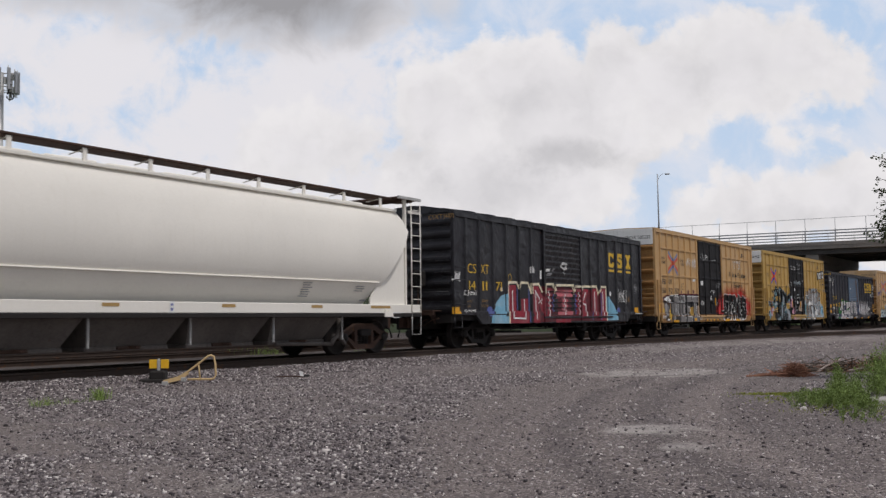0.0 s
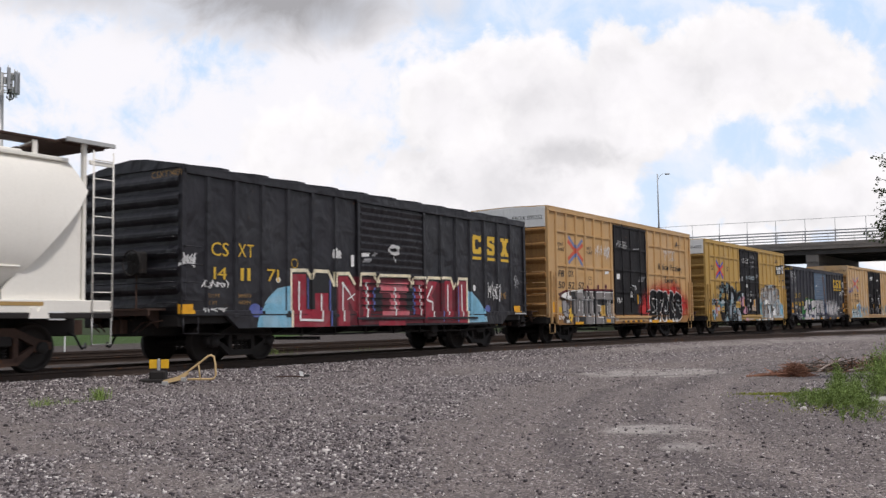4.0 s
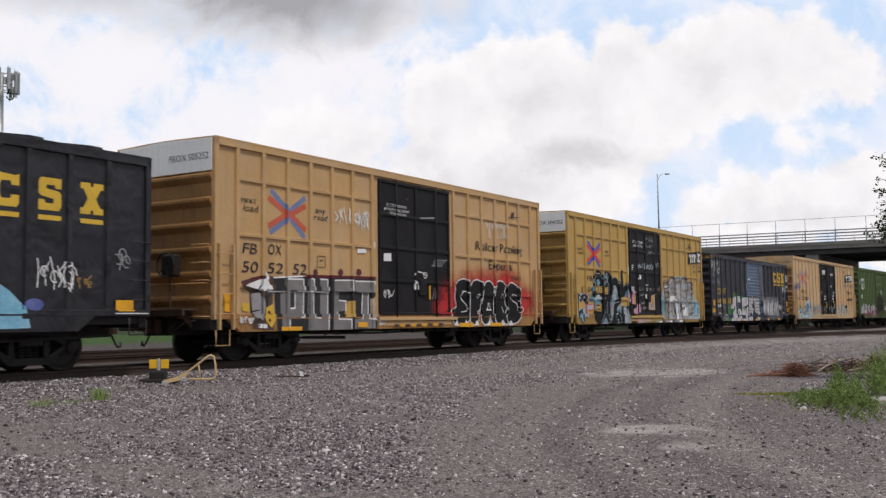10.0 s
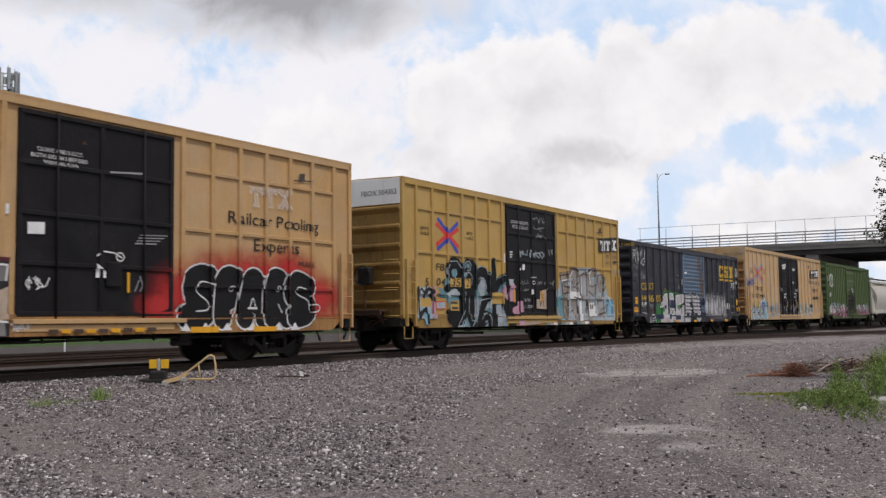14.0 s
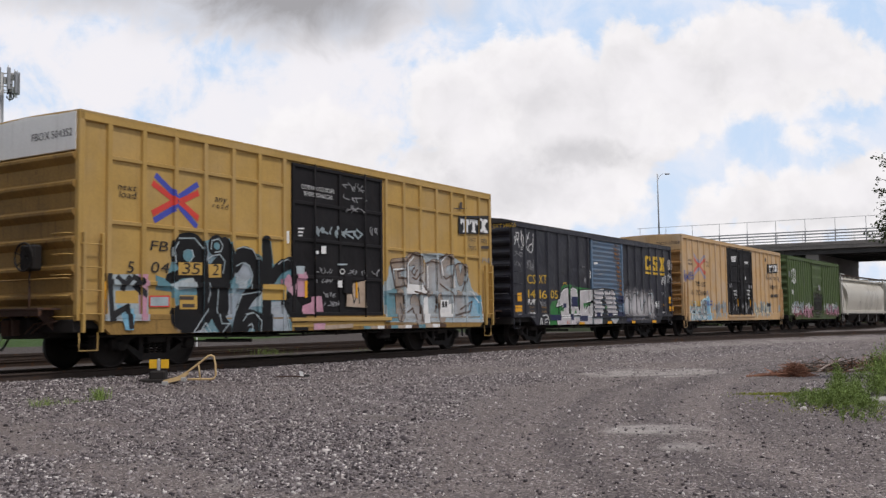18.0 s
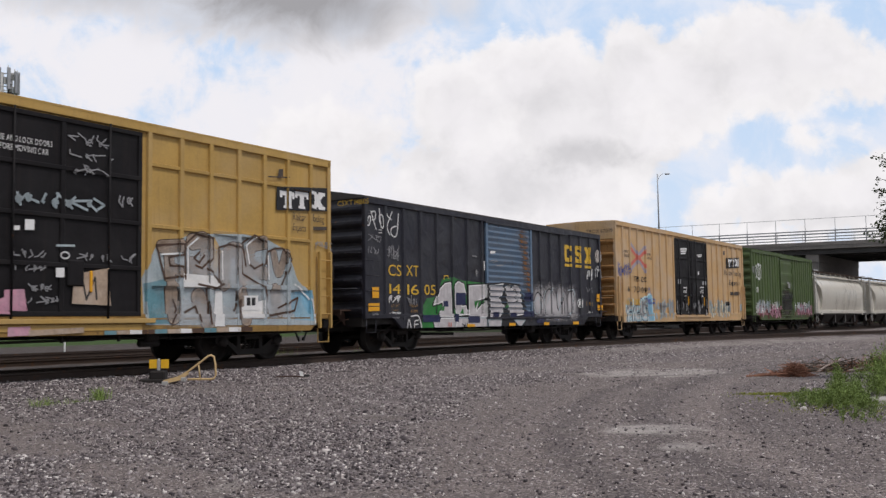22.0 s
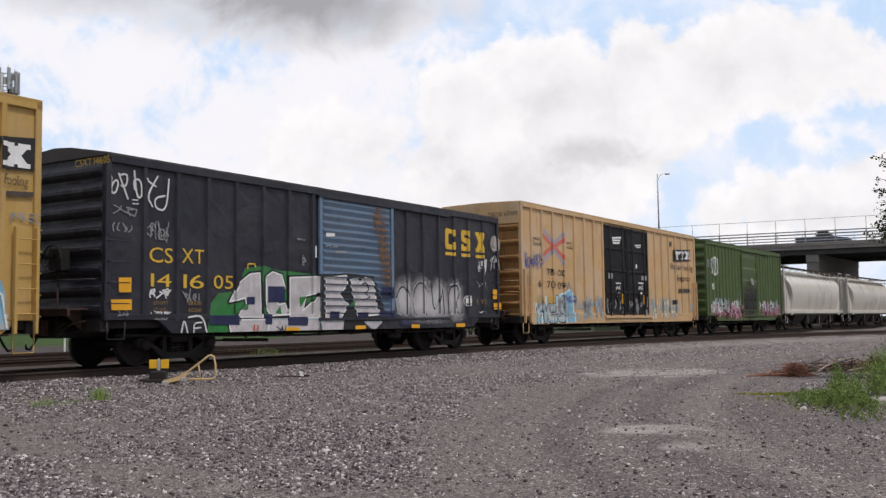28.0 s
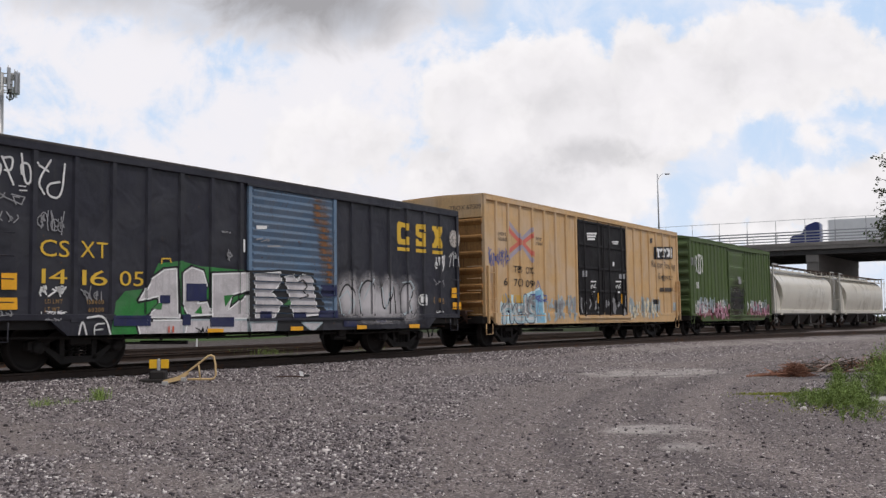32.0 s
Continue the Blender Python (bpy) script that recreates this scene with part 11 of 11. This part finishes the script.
faded_side.paint("decal", "", [("ink_white", fill([(8.01, 3.94), (8.74, 3.98), (8.74, 4.06), (8.02, 4.01)]))], 0.0212)
faded_side.paint("decal", "", [("ink_white", fill([(10.43, 3.99), (11.16, 4.03), (11.17, 4.09), (10.43, 4.04)]))], 0.0218)
faded_side.paint("decal", "", [("ink_white", fill([(10.54, 3.92), (11.11, 3.95), (11.11, 4.0), (10.54, 3.96)]))], 0.0224)
faded_side.paint("decal", "", [("ink_white", fill([(10.45, 3.02), (10.64, 3.03), (10.65, 3.21), (10.47, 3.2)]))], 0.023)
faded_side.paint("decal", "", [("chalk", fill([(7.46, 2.5), (7.9, 2.51), (7.92, 2.74), (7.48, 2.73)]))], 0.0236)
faded_side.paint("decal", "", [("chalk", fill([(11.1, 2.53), (11.76, 2.54), (11.77, 2.74), (11.12, 2.72)]))], 0.0242)
faded_side.paint("decal", "", [("ink_white", fill([(8.22, 2.3), (8.76, 2.32), (8.76, 2.37), (8.22, 2.36)]))], 0.0248)
faded_side.paint("decal", "", [("ink_white", fill([(8.31, 1.74), (8.51, 1.74), (8.53, 1.95), (8.32, 1.95)]))], 0.0254)
faded_side.paint("scrawl", "", [("ink_white", scribble(8.24, 2.04, 0.47, 0.24, 4, 92, 0.04))], 0.026)
faded_side.paint("decal", "", [("ink_white", fill([(10.73, 2.37), (11.32, 2.38), (11.33, 2.44), (10.73, 2.43)]))], 0.0266)
faded_side.paint("decal", "", [("ink_white", fill([(10.82, 1.77), (11.05, 1.78), (11.06, 2.0), (10.84, 2.0)]))], 0.0272)
faded_side.paint("scrawl", "", [("ink_white", scribble(10.75, 2.09, 0.52, 0.25, 4, 92, 0.04))], 0.0278)
faded_side.paint("decal", "", [("ink_black", fill([(15.32, 3.54), (17.82, 3.66), (17.87, 4.24), (15.37, 4.1)]))], 0.0284)
faded_side.paint("emblem_block", "", [("ink_white", block_sign(15.55, 3.65, 0.7, 0.4, "tee"))], 0.029)
faded_side.paint("emblem_block", "", [("ink_white", block_sign(16.27, 3.68, 0.66, 0.4, "tee"))], 0.0296)
faded_side.paint("emblem_block", "", [("ink_white", block_sign(17.01, 3.72, 0.73, 0.41, "waist"))], 0.0302)
faded_side.paint("lettering", "", [("stencil", fit_text("Railcar Pooling", 15.02, 3.188, 3.11, 0.285))], 0.0308)
faded_side.paint("lettering", "", [("stencil", fit_text("Experts", 15.85, 2.67, 1.76, 0.26))], 0.0314)
faded_side.paint("decal", "", [("stencil", fill([(15.97, 2.09), (17.5, 2.12), (17.52, 2.3), (15.98, 2.27)]))], 0.032)
faded_side.paint("decal", "", [("spray_pale", fill([(17.66, 1.24), (18.13, 1.24), (18.16, 1.62), (17.69, 1.61)]))], 0.0326)
faded_side.paint("decal", "", [("stencil", fill([(14.86, 4.44), (15.19, 4.48), (15.17, 4.26), (14.85, 4.24)]))], 0.0332)
green_side.paint("emblem", "round white emblem", [
    ("ink_white", stroke(arc(1.42, 3.58, 0.52, 0.46, 0, 360, 20), 0.10)), ("ink_white", stroke([(1.3, 3.2), (1.3, 3.95)], 0.09)), ("ink_white", stroke([(1.55, 3.2), (1.55, 3.95)], 0.09)), ("chalk", scribble(0.25, 3.3, 0.4, 0.8, 8, 95, 0.06)),
], 0.06)
M["soot"] = soft_spray("soot", (0.045, 0.035, 0.028), [(7.7, 1.9, 1.5, 1.5), (7.6, 1.3, 1.7, 0.9)], 7.425, 0.85)
M["pink_cloud"] = soft_spray("pink_cloud", (0.42, 0.20, 0.22), [(2.2, 1.2, 1.8, 0.75), (4.4, 1.1, 1.9, 0.7), (11.8, 1.15, 2.6, 0.75)], 7.425, 0.8)
green_side.paint("graffiti", "faded pink and white graffiti along the lower side", [
    ("soot", bar(6.0, 0.75, 3.3, 2.6)), ("pink_cloud", bar(0.4, 0.72, 13.9, 1.4)),
    ("spray_maroon", drips(1.0, 6.2, 0.8, 1.5, 60, 96)), ("ink_white", drips(0.7, 5.6, 1.1, 2.0, 34, 103)), ("ink_white", drips(9.6, 13.8, 1.2, 2.0, 30, 104)), ("spray_rose", drips(0.8, 6.2, 0.8, 1.9, 38, 97)), ("spray_pale", drips(0.9, 6.0, 1.2, 2.1, 34, 98)), ("spray_maroon", drips(9.5, 14.2, 0.8, 1.5, 36, 99)),
    ("spray_rose", drips(9.4, 14.2, 0.9, 1.9, 30, 100)), ("spray_pale", drips(9.4, 14.0, 1.2, 2.0, 30, 101)), ("ink_white", bar(1.05, 2.35, 0.28, 0.32)), ("ink_black", scribble(6.5, 1.2, 2.4, 1.5, 26, 102, 0.10)), ("chalk", bar(8.0, 2.75, 0.5, 0.4)),
], 0.012)
# the white hopper's data
hop_side = Side(white_hopper, 17.5, -1.502)
for k in range(12):
    zk = 1.36 + 0.05 * k
    hop_side.band(0, 17.5, zk, zk + 0.05, -0.004 - float(np.interp(zk + 0.05, (1.33, 1.62, 1.93, 2.2), (1.10, 1.25, 1.44, 1.54))))
hop_side.paint("lettering", "small dark data stencils, placard and tan reflectors", [
    ("tan_reflector", bar(9.5, 1.23, 0.42, 0.07)), ("tan_reflector", bar(12.55, 1.23, 0.42, 0.07)), ("tan_reflector", bar(6.3, 1.23, 0.42, 0.07)), ("tan_reflector", bar(15.0, 1.23, 0.9, 0.07)),
    ("ink_white", bar(8.0, 1.08, 0.12, 0.26)), ("spray_indigo", bar(8.03, 1.15, 0.06, 0.06)), ("spray_indigo", bar(8.03, 1.25, 0.06, 0.05)),
    *[("chalk", bar(12.35 + 0.03 * (k % 3), 1.84 - 0.055 * k, 0.34 - 0.05 * (k % 2), 0.022)) for k in range(7)], *[("chalk", bar(14.5 + 0.05 * (k % 2), 1.80 - 0.06 * k, 0.36, 0.022)) for k in range(3)], ("chalk", bar(14.9, 1.42, 0.25, 0.05)), ("ink_white", bar(16.0, 0.97, 0.35, 0.16)), ("chalk", bar(16.05, 1.02, 0.25, 0.06)),
], 0.004)


# ---------------------------------------------------------------- what moves
# metres that the train has run at a time; it slows towards the end
RUN = [(0, 0.0), (3, 8.14), (6, 16.37), (9, 24.56), (12, 32.73), (14, 38.16), (16, 43.55), (18, 48.90), (18.5, 50.21), (19, 51.46), (19.5, 52.61), (20, 53.67), (20.5, 54.60),
       (21, 55.46), (22, 57.16), (23, 58.82), (24, 60.42), (25, 61.92), (26, 63.27), (27, 64.46), (28, 65.50), (29, 66.40), (30, 67.12), (31, 67.66), (32, 68.02)]
_rt = np.array([r[0] for r in RUN], float)
_rs = np.array([r[1] for r in RUN], float)
_rm = np.gradient(_rs, _rt)


def run_at(t):
    """Smooth run of the train (cubic between the times)."""
    i = int(np.clip(np.searchsorted(_rt, t) - 1, 0, len(_rt) - 2))
    d = _rt[i + 1] - _rt[i]
    u = (t - _rt[i]) / d
    return float((2 * u**3 - 3 * u**2 + 1) * _rs[i] + (u**3 - 2 * u**2 + u) * d * _rm[i] + (3 * u**2 - 2 * u**3) * _rs[i + 1] + (u**3 - u**2) * d * _rm[i + 1])


def car_pose(mid, half, t):
    s = mid - run_at(t)
    ax, ay, _ = on_track(s - half)
    bx, by, _ = on_track(s + half)
    return pose((ax + bx) / 2, (ay + by) / 2, RZ, 0, 0, math.degrees(math.atan2(by - ay, bx - ax)))


def motions():
    times = [0.5 * i for i in range(65)]
    for car, mid, half in TRAIN:
        walk(car, [(t, car_pose(mid, half, t)) for t in times])
    grid = np.arange(0, 32.01, 0.1)
    runs = np.array([run_at(t) for t in grid])
    steps = np.arange(0.0, runs[-1], 0.62)
    wheel_times = sorted({round(float(np.interp(r, runs, grid)), 3) for r in steps} | {32.0})
    for ob, dx in WHEELSETS:
        walk(ob, [(t, Matrix.Translation((dx, 0, WHEEL_R)) @ Matrix.Rotation(-run_at(t) / WHEEL_R, 4, "Y")) for t in wheel_times])
    walk(backdrop, [(t, pose(*EYE, 0, 0, 0.78 - 1.56 * t / 32)) for t in (0.0, 16.0, 32.0)])
    for ob, rows in ROAD_TRAFFIC:
        walk(ob, rows)


motions()
